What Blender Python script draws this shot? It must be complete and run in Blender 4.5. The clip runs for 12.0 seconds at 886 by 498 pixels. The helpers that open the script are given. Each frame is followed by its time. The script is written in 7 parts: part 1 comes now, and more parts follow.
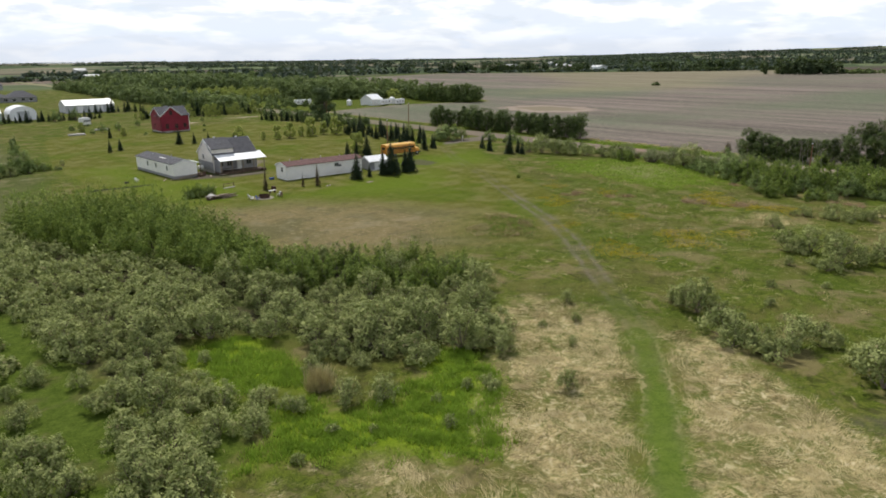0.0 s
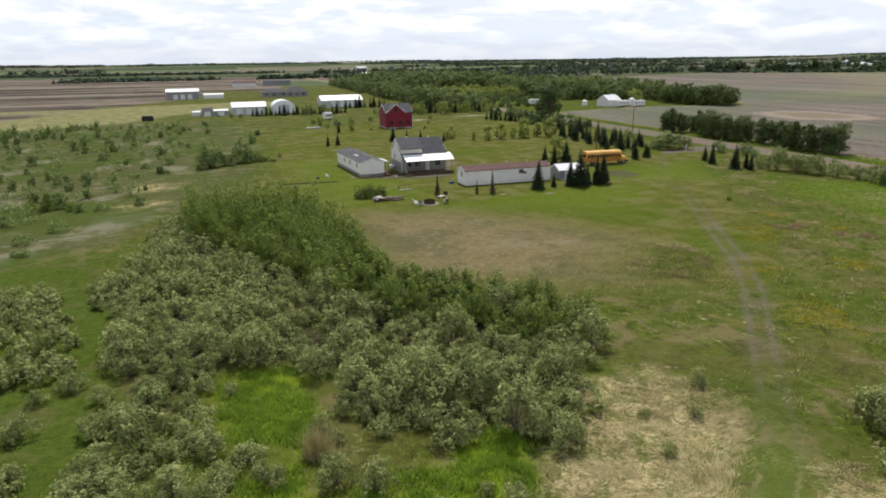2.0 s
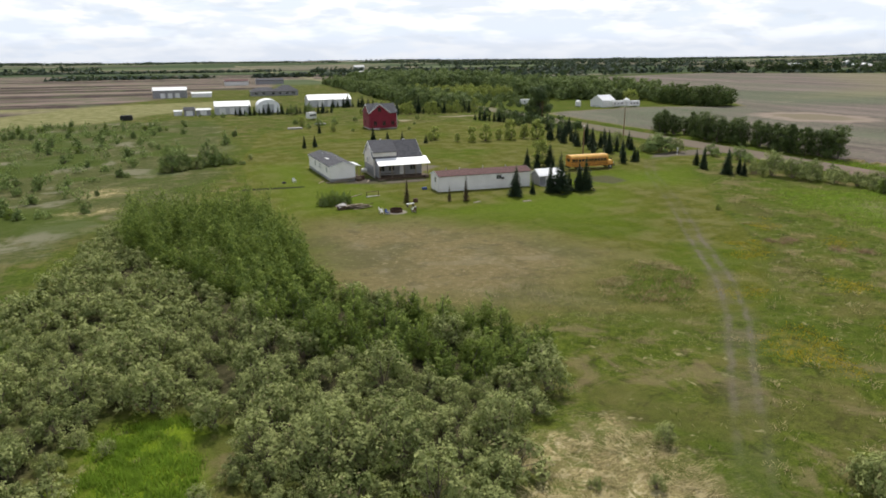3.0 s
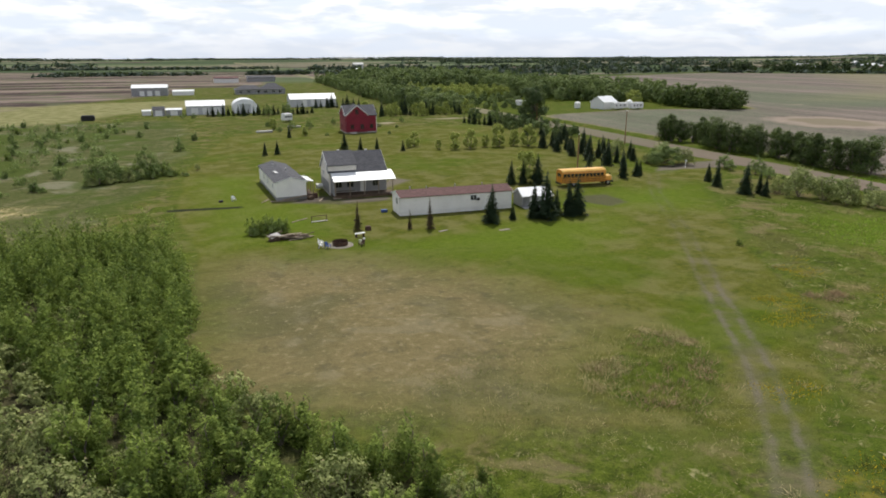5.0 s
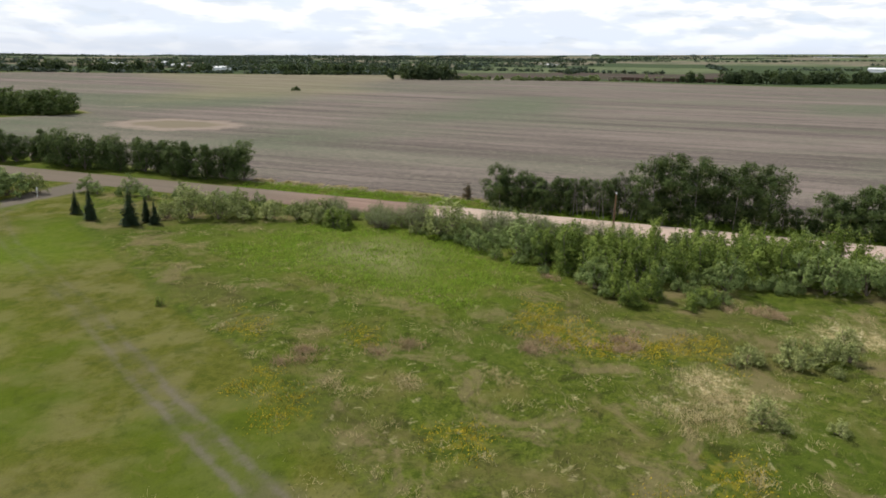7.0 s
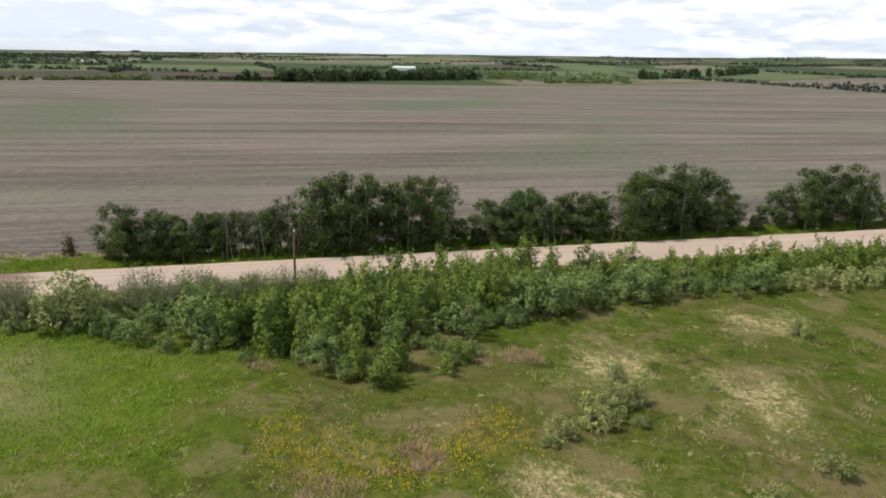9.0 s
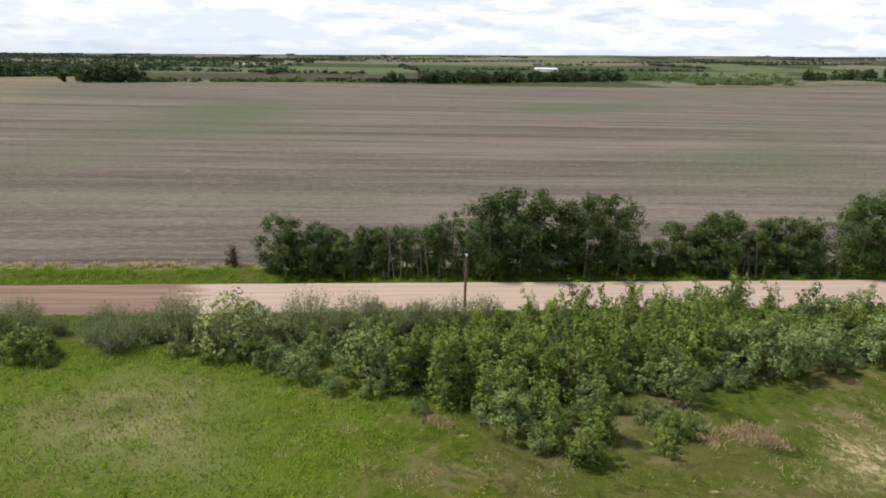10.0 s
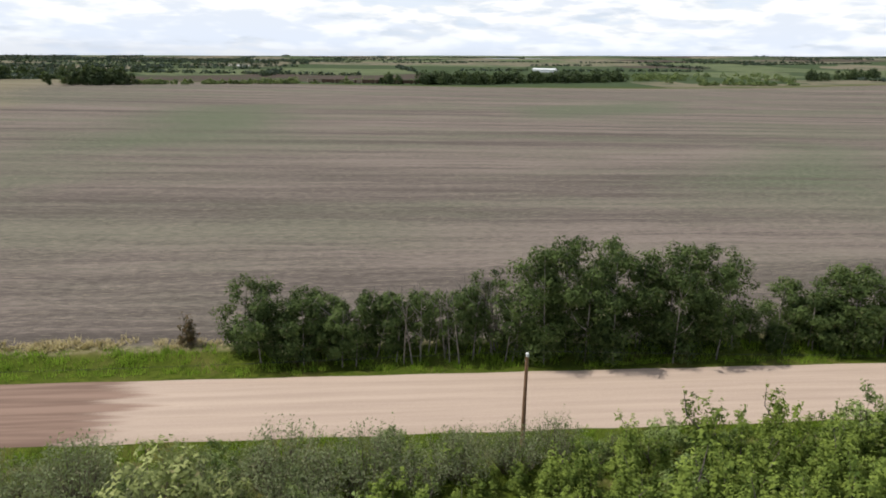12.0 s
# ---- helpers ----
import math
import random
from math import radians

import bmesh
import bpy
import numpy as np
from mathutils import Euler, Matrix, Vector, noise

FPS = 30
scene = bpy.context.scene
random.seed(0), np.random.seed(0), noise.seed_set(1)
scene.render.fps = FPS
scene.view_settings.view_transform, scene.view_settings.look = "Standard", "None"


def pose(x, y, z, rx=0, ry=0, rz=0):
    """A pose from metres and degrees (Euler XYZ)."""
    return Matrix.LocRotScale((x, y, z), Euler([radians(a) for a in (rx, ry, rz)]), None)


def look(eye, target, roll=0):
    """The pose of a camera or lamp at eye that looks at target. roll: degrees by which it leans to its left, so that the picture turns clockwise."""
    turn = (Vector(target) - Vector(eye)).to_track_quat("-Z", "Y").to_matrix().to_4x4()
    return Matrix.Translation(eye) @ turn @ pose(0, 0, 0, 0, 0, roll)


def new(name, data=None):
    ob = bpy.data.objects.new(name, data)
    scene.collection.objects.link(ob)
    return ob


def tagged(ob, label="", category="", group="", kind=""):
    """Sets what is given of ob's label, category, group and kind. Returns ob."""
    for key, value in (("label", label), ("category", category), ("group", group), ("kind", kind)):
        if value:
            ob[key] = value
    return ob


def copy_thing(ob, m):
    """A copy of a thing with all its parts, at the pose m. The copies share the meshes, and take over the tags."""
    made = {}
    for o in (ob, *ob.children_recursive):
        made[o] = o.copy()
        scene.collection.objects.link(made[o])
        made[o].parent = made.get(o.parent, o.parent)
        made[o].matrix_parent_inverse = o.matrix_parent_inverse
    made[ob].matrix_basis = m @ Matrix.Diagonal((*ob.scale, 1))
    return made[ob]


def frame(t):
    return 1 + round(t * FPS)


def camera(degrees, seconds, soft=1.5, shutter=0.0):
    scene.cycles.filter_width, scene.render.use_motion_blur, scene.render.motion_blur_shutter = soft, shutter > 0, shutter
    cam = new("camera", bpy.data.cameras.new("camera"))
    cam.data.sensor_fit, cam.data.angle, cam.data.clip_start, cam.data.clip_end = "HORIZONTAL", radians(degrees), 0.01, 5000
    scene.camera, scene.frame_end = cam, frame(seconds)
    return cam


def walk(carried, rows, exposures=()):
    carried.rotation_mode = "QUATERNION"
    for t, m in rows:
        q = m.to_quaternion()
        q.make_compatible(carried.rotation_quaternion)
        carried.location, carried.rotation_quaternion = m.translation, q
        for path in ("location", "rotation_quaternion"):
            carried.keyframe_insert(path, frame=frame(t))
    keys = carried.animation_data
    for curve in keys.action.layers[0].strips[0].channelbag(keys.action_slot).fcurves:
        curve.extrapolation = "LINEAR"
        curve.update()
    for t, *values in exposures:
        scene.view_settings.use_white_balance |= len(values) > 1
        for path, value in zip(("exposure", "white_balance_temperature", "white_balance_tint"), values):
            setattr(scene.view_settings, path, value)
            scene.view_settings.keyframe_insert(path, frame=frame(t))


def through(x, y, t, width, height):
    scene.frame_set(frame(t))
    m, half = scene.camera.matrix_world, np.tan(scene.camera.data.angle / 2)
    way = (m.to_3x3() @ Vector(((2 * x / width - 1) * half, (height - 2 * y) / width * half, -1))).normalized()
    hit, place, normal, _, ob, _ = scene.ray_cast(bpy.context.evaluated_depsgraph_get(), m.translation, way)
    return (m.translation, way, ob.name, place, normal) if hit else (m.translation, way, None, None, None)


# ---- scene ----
cam = camera(65.9, 12.0, soft=1.8)
METRES, EYE, TILT, LEAN, TURN = 132.02, 23.5, 0.0, 0.0, -40.7
ROWS = [
    (0.0, 0.0000, 0.0000, 0.0000, -0.14, -15.77, 0.51),
    (0.5, 0.0296, 0.0200, 0.0002, -0.23, -15.79, 0.45),
    (1.0, 0.0540, 0.0449, -0.0000, -0.26, -15.82, 0.39),
    (1.1, 0.0578, 0.0505, -0.0002, 0.00, -15.82, 0.39),
    (1.2, 0.0611, 0.0564, -0.0005, 2.90, -15.79, 0.44),
    (1.3, 0.0641, 0.0625, -0.0008, 9.30, -15.73, 0.54),
    (1.4, 0.0671, 0.0688, -0.0010, 14.30, -15.68, 0.62),
    (1.5, 0.0703, 0.0751, -0.0012, 18.41, -15.64, 0.68),
    (1.6, 0.0738, 0.0816, -0.0013, 20.15, -15.66, 0.68),
    (1.7, 0.0774, 0.0882, -0.0013, 20.90, -15.67, 0.68),
    (2.0, 0.0872, 0.1086, -0.0013, 21.22, -15.67, 0.68),
    (2.5, 0.0960, 0.1433, -0.0024, 21.24, -15.70, 0.60),
    (3.0, 0.0999, 0.1802, -0.0035, 21.27, -15.73, 0.49),
    (5.0, 0.0839, 0.3448, -0.0052, 21.58, -15.89, 0.15),
    (5.3, 0.0833, 0.3702, -0.0050, 21.62, -15.89, 0.15),
    (5.4, 0.0828, 0.3788, -0.0049, 21.00, -15.89, 0.13),
    (5.5, 0.0817, 0.3875, -0.0049, 17.22, -15.92, -0.03),
    (5.6, 0.0797, 0.3962, -0.0050, 9.75, -15.88, -0.20),
    (5.7, 0.0770, 0.4049, -0.0052, 3.95, -15.85, -0.34),
    (5.8, 0.0739, 0.4137, -0.0054, -0.40, -15.83, -0.44),
    (5.9, 0.0708, 0.4226, -0.0055, -3.60, -15.81, -0.52),
    (6.0, 0.0681, 0.4315, -0.0056, -5.90, -15.80, -0.57),
    (6.1, 0.0656, 0.4405, -0.0056, -12.40, -15.71, -0.74),
    (6.2, 0.0631, 0.4496, -0.0055, -19.50, -15.61, -0.93),
    (6.3, 0.0608, 0.4587, -0.0054, -25.00, -15.54, -1.08),
    (6.4, 0.0587, 0.4679, -0.0052, -28.60, -15.49, -1.18),
    (6.5, 0.0570, 0.4770, -0.0051, -30.14, -15.47, -1.22),
    (7.0, 0.0536, 0.5227, -0.0042, -30.34, -15.46, -1.24),
    (7.4, 0.0572, 0.5573, -0.0035, -30.35, -15.43, -1.22),
    (7.5, 0.0593, 0.5656, -0.0032, -31.41, -15.42, -1.21),
    (7.6, 0.0617, 0.5738, -0.0029, -37.10, -15.32, -1.27),
    (7.7, 0.0641, 0.5820, -0.0025, -47.30, -15.13, -1.38),
    (7.8, 0.0664, 0.5902, -0.0021, -55.20, -14.99, -1.47),
    (7.9, 0.0688, 0.5985, -0.0017, -60.60, -14.89, -1.53),
    (8.1, 0.0737, 0.6149, -0.0010, -65.20, -14.80, -1.58),
    (8.4, 0.0812, 0.6396, 0.0002, -66.00, -14.79, -1.59),
    (9.3, 0.1065, 0.7119, 0.0036, -66.00, -14.79, -1.59),
    (9.5, 0.1130, 0.7274, 0.0042, -65.94, -14.79, -1.59),
    (9.6, 0.1173, 0.7345, 0.0043, -61.90, -14.85, -1.51),
    (9.7, 0.1230, 0.7406, 0.0043, -58.00, -14.92, -1.44),
    (9.8, 0.1296, 0.7462, 0.0041, -55.60, -14.96, -1.40),
    (9.9, 0.1364, 0.7518, 0.0039, -54.90, -14.97, -1.38),
    (10.0, 0.1428, 0.7576, 0.0038, -54.75, -14.97, -1.38),
    (10.5, 0.1723, 0.7886, 0.0038, -54.82, -14.96, -1.34),
    (11.0, 0.2039, 0.8192, 0.0047, -54.88, -14.94, -1.27),
    (11.5, 0.2373, 0.8500, 0.0050, -54.99, -14.91, -1.25),
    (12.0, 0.2723, 0.8804, 0.0049, -55.10, -14.90, -1.21),
]
walk(cam, [(t, pose(0, 0, EYE, TILT, LEAN, TURN) @ pose(METRES * x, METRES * y, METRES * z, 90 + pitch, roll, yaw)) for t, x, y, z, yaw, pitch, roll in ROWS],
     exposures=((0.0, -0.40), (7.5, -0.42), (9.5, -0.42), (12.0, -0.45)))

# ---- world, sun ----
SUN_ELEV, SUN_AZ = radians(56), radians(20)      # azimuth from +y towards +x
world = bpy.data.worlds.new("prairie_sky")
scene.world = world
world.use_nodes = True


def wire(nt, kind, inputs=None, **props):
    """A node with its properties and its inputs, each a value or an output socket."""
    n = nt.nodes.new(kind)
    for k, v in props.items():
        setattr(n, k, v)
    for k, v in (inputs or {}).items():
        if isinstance(v, bpy.types.NodeSocket):
            nt.links.new(v, n.inputs[k])
        else:
            n.inputs[k].default_value = v
    return n


def calc(nt, op, a, b=0.0, c=0.0, clamp=False):
    n = nt.nodes.new("ShaderNodeMath")
    n.operation, n.use_clamp = op, clamp
    for i, v in enumerate((a, b, c)):
        if isinstance(v, bpy.types.NodeSocket):
            nt.links.new(v, n.inputs[i])
        else:
            n.inputs[i].default_value = v
    return n.outputs[0]


def span(nt, v, lo, hi, a=0.0, b=1.0):
    """v from lo..hi to a..b, smooth and clamped."""
    n = wire(nt, "ShaderNodeMapRange", {0: v, 1: lo, 2: hi, 3: a, 4: b}, interpolation_type="SMOOTHSTEP")
    return n.outputs[0]


def tint(nt, fac, a, b, blend="MIX"):
    n = nt.nodes.new("ShaderNodeMix")
    n.data_type, n.blend_type = "RGBA", blend
    for i, v in ((0, fac), (6, a), (7, b)):
        if isinstance(v, bpy.types.NodeSocket):
            nt.links.new(v, n.inputs[i])
        else:
            n.inputs[i].default_value = v if i == 0 else (*v, 1.0)
    return n.outputs[2]


def grain(nt, vec, scale, detail=4.0, rough=0.55, dist=0.0):
    return wire(nt, "ShaderNodeTexNoise", {"Vector": vec, "Scale": scale, "Detail": detail, "Roughness": rough, "Distortion": dist}).outputs["Fac"]


def make_sky():
    nt = world.node_tree
    nt.nodes.clear()
    sky = wire(nt, "ShaderNodeTexSky", sky_type="NISHITA", sun_disc=False, sun_elevation=SUN_ELEV, sun_rotation=SUN_AZ,
               air_density=1.0, dust_density=1.5, ozone_density=1.0)
    way = nt.nodes.new("ShaderNodeTexCoord").outputs["Generated"]
    xyz = wire(nt, "ShaderNodeSeparateXYZ", {0: way}).outputs
    flat = wire(nt, "ShaderNodeMapping", {"Vector": way, "Scale": (1.0, 1.0, 4.6)}).outputs[0]
    big = grain(nt, flat, 2.6, 4.0, 0.55, 0.2)
    small = grain(nt, flat, 11.0, 7.0, 0.58, 0.2)
    fluff = calc(nt, "ADD", calc(nt, "MULTIPLY", big, 0.5), calc(nt, "MULTIPLY", small, 0.5))
    cover = span(nt, fluff, 0.34, 0.50, 0.35, 1.0)
    under = grain(nt, wire(nt, "ShaderNodeMapping", {"Vector": way, "Location": (0, 0, 0.06), "Scale": (1.0, 1.0, 4.6)}).outputs[0], 11.0, 7.0, 0.58, 0.2)
    shade = span(nt, calc(nt, "ADD", calc(nt, "MULTIPLY", under, 0.65), calc(nt, "MULTIPLY", big, 0.35)), 0.45, 0.57)
    puff = tint(nt, shade, (1.0, 1.0, 1.0), (0.74, 0.79, 0.87))
    puff = tint(nt, span(nt, fluff, 0.475, 0.40, 0.0, 0.6), puff, (0.70, 0.82, 1.0))
    low = span(nt, xyz[2], 0.0, 0.035)
    thin = span(nt, xyz[2], 0.10, 0.6, 1.0, 0.32)
    mask = calc(nt, "MULTIPLY", calc(nt, "MULTIPLY", cover, thin), calc(nt, "ADD", calc(nt, "MULTIPLY", low, 0.25), 0.75))
    veil = span(nt, xyz[2], 0.09, 0.0)
    puff = tint(nt, calc(nt, "MULTIPLY", veil, 0.55), puff, (0.70, 0.79, 0.95))
    mask = calc(nt, "MAXIMUM", mask, span(nt, xyz[2], 0.3, 0.1, 0.0, 0.82))
    clear = wire(nt, "ShaderNodeBackground", {0: sky.outputs[0], 1: 0.11})
    cloud = wire(nt, "ShaderNodeBackground", {0: puff, 1: 1.52})
    mix = wire(nt, "ShaderNodeMixShader", {0: mask, 1: clear.outputs[0], 2: cloud.outputs[0]})
    out = nt.nodes.new("ShaderNodeOutputWorld")
    nt.links.new(mix.outputs[0], out.inputs[0])


make_sky()
sun = new("sun", bpy.data.lights.new("sun", "SUN"))
sun.data.energy, sun.data.angle, sun.data.color = 4.9, radians(1.0), (1.0, 0.95, 0.87)
sun_from = Vector((math.sin(SUN_AZ) * math.cos(SUN_ELEV), math.cos(SUN_AZ) * math.cos(SUN_ELEV), math.sin(SUN_ELEV)))
sun.matrix_world = look(sun_from * 100, (0, 0, 0))

# ---- materials ----
def material(name, rough=0.8, spec=0.3, metal=0.0):
    """An empty principled material: material, tree, shader node, object coordinates."""
    m = bpy.data.materials.new(name)
    m.use_nodes = True
    nt = m.node_tree
    bsdf = nt.nodes["Principled BSDF"]
    bsdf.inputs["Roughness"].default_value = rough
    bsdf.inputs["Specular IOR Level"].default_value = spec
    bsdf.inputs["Metallic"].default_value = metal
    return m, nt, bsdf, nt.nodes.new("ShaderNodeTexCoord").outputs["Object"]


def relief(nt, bsdf, height, strength=0.4, distance=0.02):
    n = wire(nt, "ShaderNodeBump", {"Height": height, "Strength": strength, "Distance": distance})
    nt.links.new(n.outputs[0], bsdf.inputs["Normal"])


def worn(name, light, dark, scale=3.0, rough=0.7, spec=0.3, metal=0.0, fine=40.0, bump=0.2):
    """A plain surface with stains at two scales."""
    m, nt, bsdf, co = material(name, rough, spec, metal)
    a = span(nt, grain(nt, co, scale, 5.0), 0.35, 0.7)
    b = grain(nt, co, fine, 3.0)
    col = tint(nt, calc(nt, "ADD", calc(nt, "MULTIPLY", a, 0.7), calc(nt, "MULTIPLY", b, 0.3)), light, dark)
    nt.links.new(col, bsdf.inputs["Base Color"])
    relief(nt, bsdf, b, bump, 0.01)
    return m


def leaves(name, light, dark, dry, dry_share=0.06, through=0.18, rough=0.75, patches=0.9):
    """Foliage: every leaf and every plant a little different, light passing through."""
    m, nt, bsdf, co = material(name, rough, 0.12)
    leaf = nt.nodes.new("ShaderNodeNewGeometry").outputs["Random Per Island"]
    plant = nt.nodes.new("ShaderNodeObjectInfo").outputs["Random"]
    patch = grain(nt, co, patches, 3.0)
    f = calc(nt, "ADD", calc(nt, "MULTIPLY", leaf, 0.24), calc(nt, "ADD", calc(nt, "MULTIPLY", plant, 0.24), calc(nt, "MULTIPLY", span(nt, patch, 0.3, 0.7), 0.58)))
    col = tint(nt, span(nt, f, 0.1, 0.95), dark, light)
    col = tint(nt, calc(nt, "MULTIPLY", calc(nt, "GREATER_THAN", leaf, 1.0 - dry_share), 0.8), col, dry)
    nt.links.new(col, bsdf.inputs["Base Color"])
    glow = wire(nt, "ShaderNodeBsdfTranslucent", {"Color": tint(nt, 0.5, col, (0.30, 0.42, 0.08))})
    mix = wire(nt, "ShaderNodeMixShader", {0: through, 1: bsdf.outputs[0], 2: glow.outputs[0]})
    nt.links.new(mix.outputs[0], nt.nodes["Material Output"].inputs[0])
    return m


def ground_material():
    m, nt, bsdf, co = material("meadow_ground", 0.98, 0.02)
    def zone(name):
        n = nt.nodes.new("ShaderNodeAttribute")
        n.attribute_name = name
        return n.outputs["Fac"]
    n1 = grain(nt, co, 0.045, 4.0)
    n2 = grain(nt, co, 0.22, 5.0, 0.6)
    n3 = grain(nt, co, 1.3, 5.0, 0.65)
    n4 = grain(nt, co, 7.0, 4.0, 0.6)
    edge = calc(nt, "ADD", calc(nt, "MULTIPLY", calc(nt, "SUBTRACT", n2, 0.5), 9.0), calc(nt, "MULTIPLY", calc(nt, "SUBTRACT", n3, 0.5), 3.5))
    def inside(name, soft, wobble=1.0, shift=0.0):
        d = calc(nt, "ADD", zone(name), calc(nt, "ADD", calc(nt, "MULTIPLY", edge, wobble), shift))
        return span(nt, d, soft, -soft)
    # rough meadow: tussocks, dead flecks, yellow-green and blue-green patches
    n5 = grain(nt, co, 0.6, 6.0, 0.72, 0.4)
    fine = calc(nt, "ADD", calc(nt, "MULTIPLY", n3, 0.55), calc(nt, "MULTIPLY", n4, 0.45))
    col = tint(nt, span(nt, fine, 0.36, 0.64), (0.038, 0.058, 0.008), (0.106, 0.132, 0.020))
    col = tint(nt, calc(nt, "MULTIPLY", span(nt, n2, 0.48, 0.66), 0.6), col, (0.140, 0.124, 0.042))
    col = tint(nt, calc(nt, "MULTIPLY", span(nt, n1, 0.46, 0.58), 0.5), col, (0.062, 0.092, 0.013))
    wild = inside("rough", 2.0)
    clump = grain(nt, co, 0.42, 6.0, 0.7, 0.8)
    col = tint(nt, calc(nt, "MULTIPLY", span(nt, clump, 0.54, 0.63, 0.0, 0.75), wild), col, (0.034, 0.042, 0.010))
    col = tint(nt, calc(nt, "MULTIPLY", span(nt, clump, 0.45, 0.36, 0.0, 0.5), wild), col, (0.135, 0.135, 0.045))
    col = tint(nt, calc(nt, "MULTIPLY", span(nt, grain(nt, co, 0.055, 4.0, 0.6, 0.4), 0.52, 0.60, 0.0, 0.35), wild), col, (0.110, 0.092, 0.038))
    col = tint(nt, calc(nt, "MULTIPLY", inside("bloom", 1.2, 0.35), span(nt, n3, 0.46, 0.62, 0.0, 0.38)), col, (0.235, 0.175, 0.020))
    tawny = calc(nt, "MULTIPLY", span(nt, grain(nt, co, 0.16, 6.0, 0.7, 0.6), 0.50, 0.62), 0.55)
    col = tint(nt, calc(nt, "MULTIPLY", tawny, inside("rough", 2.0)), col, (0.20, 0.155, 0.085))
    pale = calc(nt, "MULTIPLY", span(nt, n5, 0.60, 0.68), 0.7)
    col = tint(nt, calc(nt, "MULTIPLY", pale, inside("rough", 2.0)), col, (0.32, 0.29, 0.15))
    past = tint(nt, span(nt, fine, 0.34, 0.66), (0.052, 0.066, 0.020), (0.112, 0.118, 0.045))
    past = tint(nt, span(nt, n2, 0.50, 0.64, 0.0, 0.7), past, (0.155, 0.142, 0.075))
    past = tint(nt, span(nt, grain(nt, co, 0.07, 5.0, 0.65, 0.5), 0.54, 0.62, 0.0, 0.8), past, (0.200, 0.192, 0.130))
    past = tint(nt, span(nt, n1, 0.52, 0.44, 0.0, 0.75), past, (0.060, 0.088, 0.016))
    col = tint(nt, inside("pasture", 4.0, 1.0), col, past)
    moist = tint(nt, span(nt, fine, 0.34, 0.66), (0.040, 0.064, 0.009), (0.088, 0.122, 0.020))
    moist = tint(nt, span(nt, n2, 0.50, 0.62, 0.0, 0.6), moist, (0.110, 0.105, 0.042))
    col = tint(nt, inside("damp", 3.0, 0.8), col, moist)
    # mown lawn
    lawn = tint(nt, span(nt, fine, 0.3, 0.7), (0.064, 0.074, 0.011), (0.118, 0.124, 0.023))
    lawn = tint(nt, calc(nt, "MULTIPLY", span(nt, n2, 0.42, 0.62), 0.55), lawn, (0.175, 0.160, 0.066))
    lawn = tint(nt, calc(nt, "MULTIPLY", span(nt, n1, 0.5, 0.62), 0.6), lawn, (0.066, 0.105, 0.007))
    mottle = grain(nt, co, 0.45, 6.0, 0.7, 0.3)
    lawn = tint(nt, span(nt, mottle, 0.52, 0.66, 0.0, 0.55), lawn, (0.048, 0.066, 0.010))
    lawn = tint(nt, span(nt, mottle, 0.46, 0.34, 0.0, 0.5), lawn, (0.145, 0.134, 0.042))
    col = tint(nt, inside("mown", 0.5, 0.08), col, lawn)
    fresh = tint(nt, span(nt, fine, 0.3, 0.7), (0.070, 0.110, 0.009), (0.125, 0.168, 0.020))
    col = tint(nt, calc(nt, "MULTIPLY", inside("greener", 7.0, 1.4), 0.75), col, fresh)
    n6 = grain(nt, co, 0.085, 5.0, 0.6, 0.5)
    dry = tint(nt, span(nt, fine, 0.3, 0.7), (0.140, 0.113, 0.055), (0.215, 0.172, 0.092))
    dry = tint(nt, calc(nt, "MULTIPLY", span(nt, n6, 0.46, 0.62), 0.75), dry, (0.100, 0.096, 0.048))
    dry = tint(nt, span(nt, mottle, 0.52, 0.64, 0.0, 0.6), dry, (0.095, 0.085, 0.050))
    dry = tint(nt, span(nt, n3, 0.56, 0.68, 0.0, 0.6), dry, (0.300, 0.245, 0.155))
    dry = tint(nt, span(nt, n4, 0.58, 0.70, 0.0, 0.5), dry, (0.095, 0.100, 0.038))
    dry = tint(nt, span(nt, grain(nt, co, 0.12, 5.0, 0.65, 0.8), 0.50, 0.64, 0.0, 0.45), dry, (0.235, 0.200, 0.130))
    col = tint(nt, calc(nt, "MULTIPLY", inside("dry", 7.0, 1.5), 0.88), col, dry)
    # dead-leaf litter under the thicket, painted darker for shade between shrubs
    litter_shade = tint(nt, span(nt, fine, 0.35, 0.65), (0.030, 0.032, 0.014), (0.085, 0.076, 0.042))
    litter_shade = tint(nt, calc(nt, "MULTIPLY", span(nt, n2, 0.50, 0.62), 0.7), litter_shade, (0.060, 0.085, 0.020))
    col = tint(nt, inside("litter_shade", 1.5, 0.4, 1.5), col, litter_shade)
    # wet green hollow
    lush = tint(nt, span(nt, fine, 0.3, 0.7), (0.078, 0.125, 0.007), (0.175, 0.240, 0.020))
    col = tint(nt, calc(nt, "MULTIPLY", inside("lush", 1.5, 0.6), span(nt, n5, 0.66, 0.52, 0.45, 1.0)), col, lush)
    # flattened straw
    blade = wire(nt, "ShaderNodeTexNoise", {"Vector": wire(nt, "ShaderNodeMapping", {"Vector": co, "Rotation": (0, 0, 0.7), "Scale": (1.0, 4.0, 1.0)}).outputs[0],
                                            "Scale": 2.2, "Detail": 6.0, "Roughness": 0.7, "Distortion": 0.8}).outputs["Fac"]
    straw = tint(nt, span(nt, blade, 0.33, 0.66), (0.22, 0.175, 0.082), (0.47, 0.39, 0.200))
    straw = tint(nt, calc(nt, "MULTIPLY", span(nt, n2, 0.46, 0.60), 0.65), straw, (0.115, 0.118, 0.032))
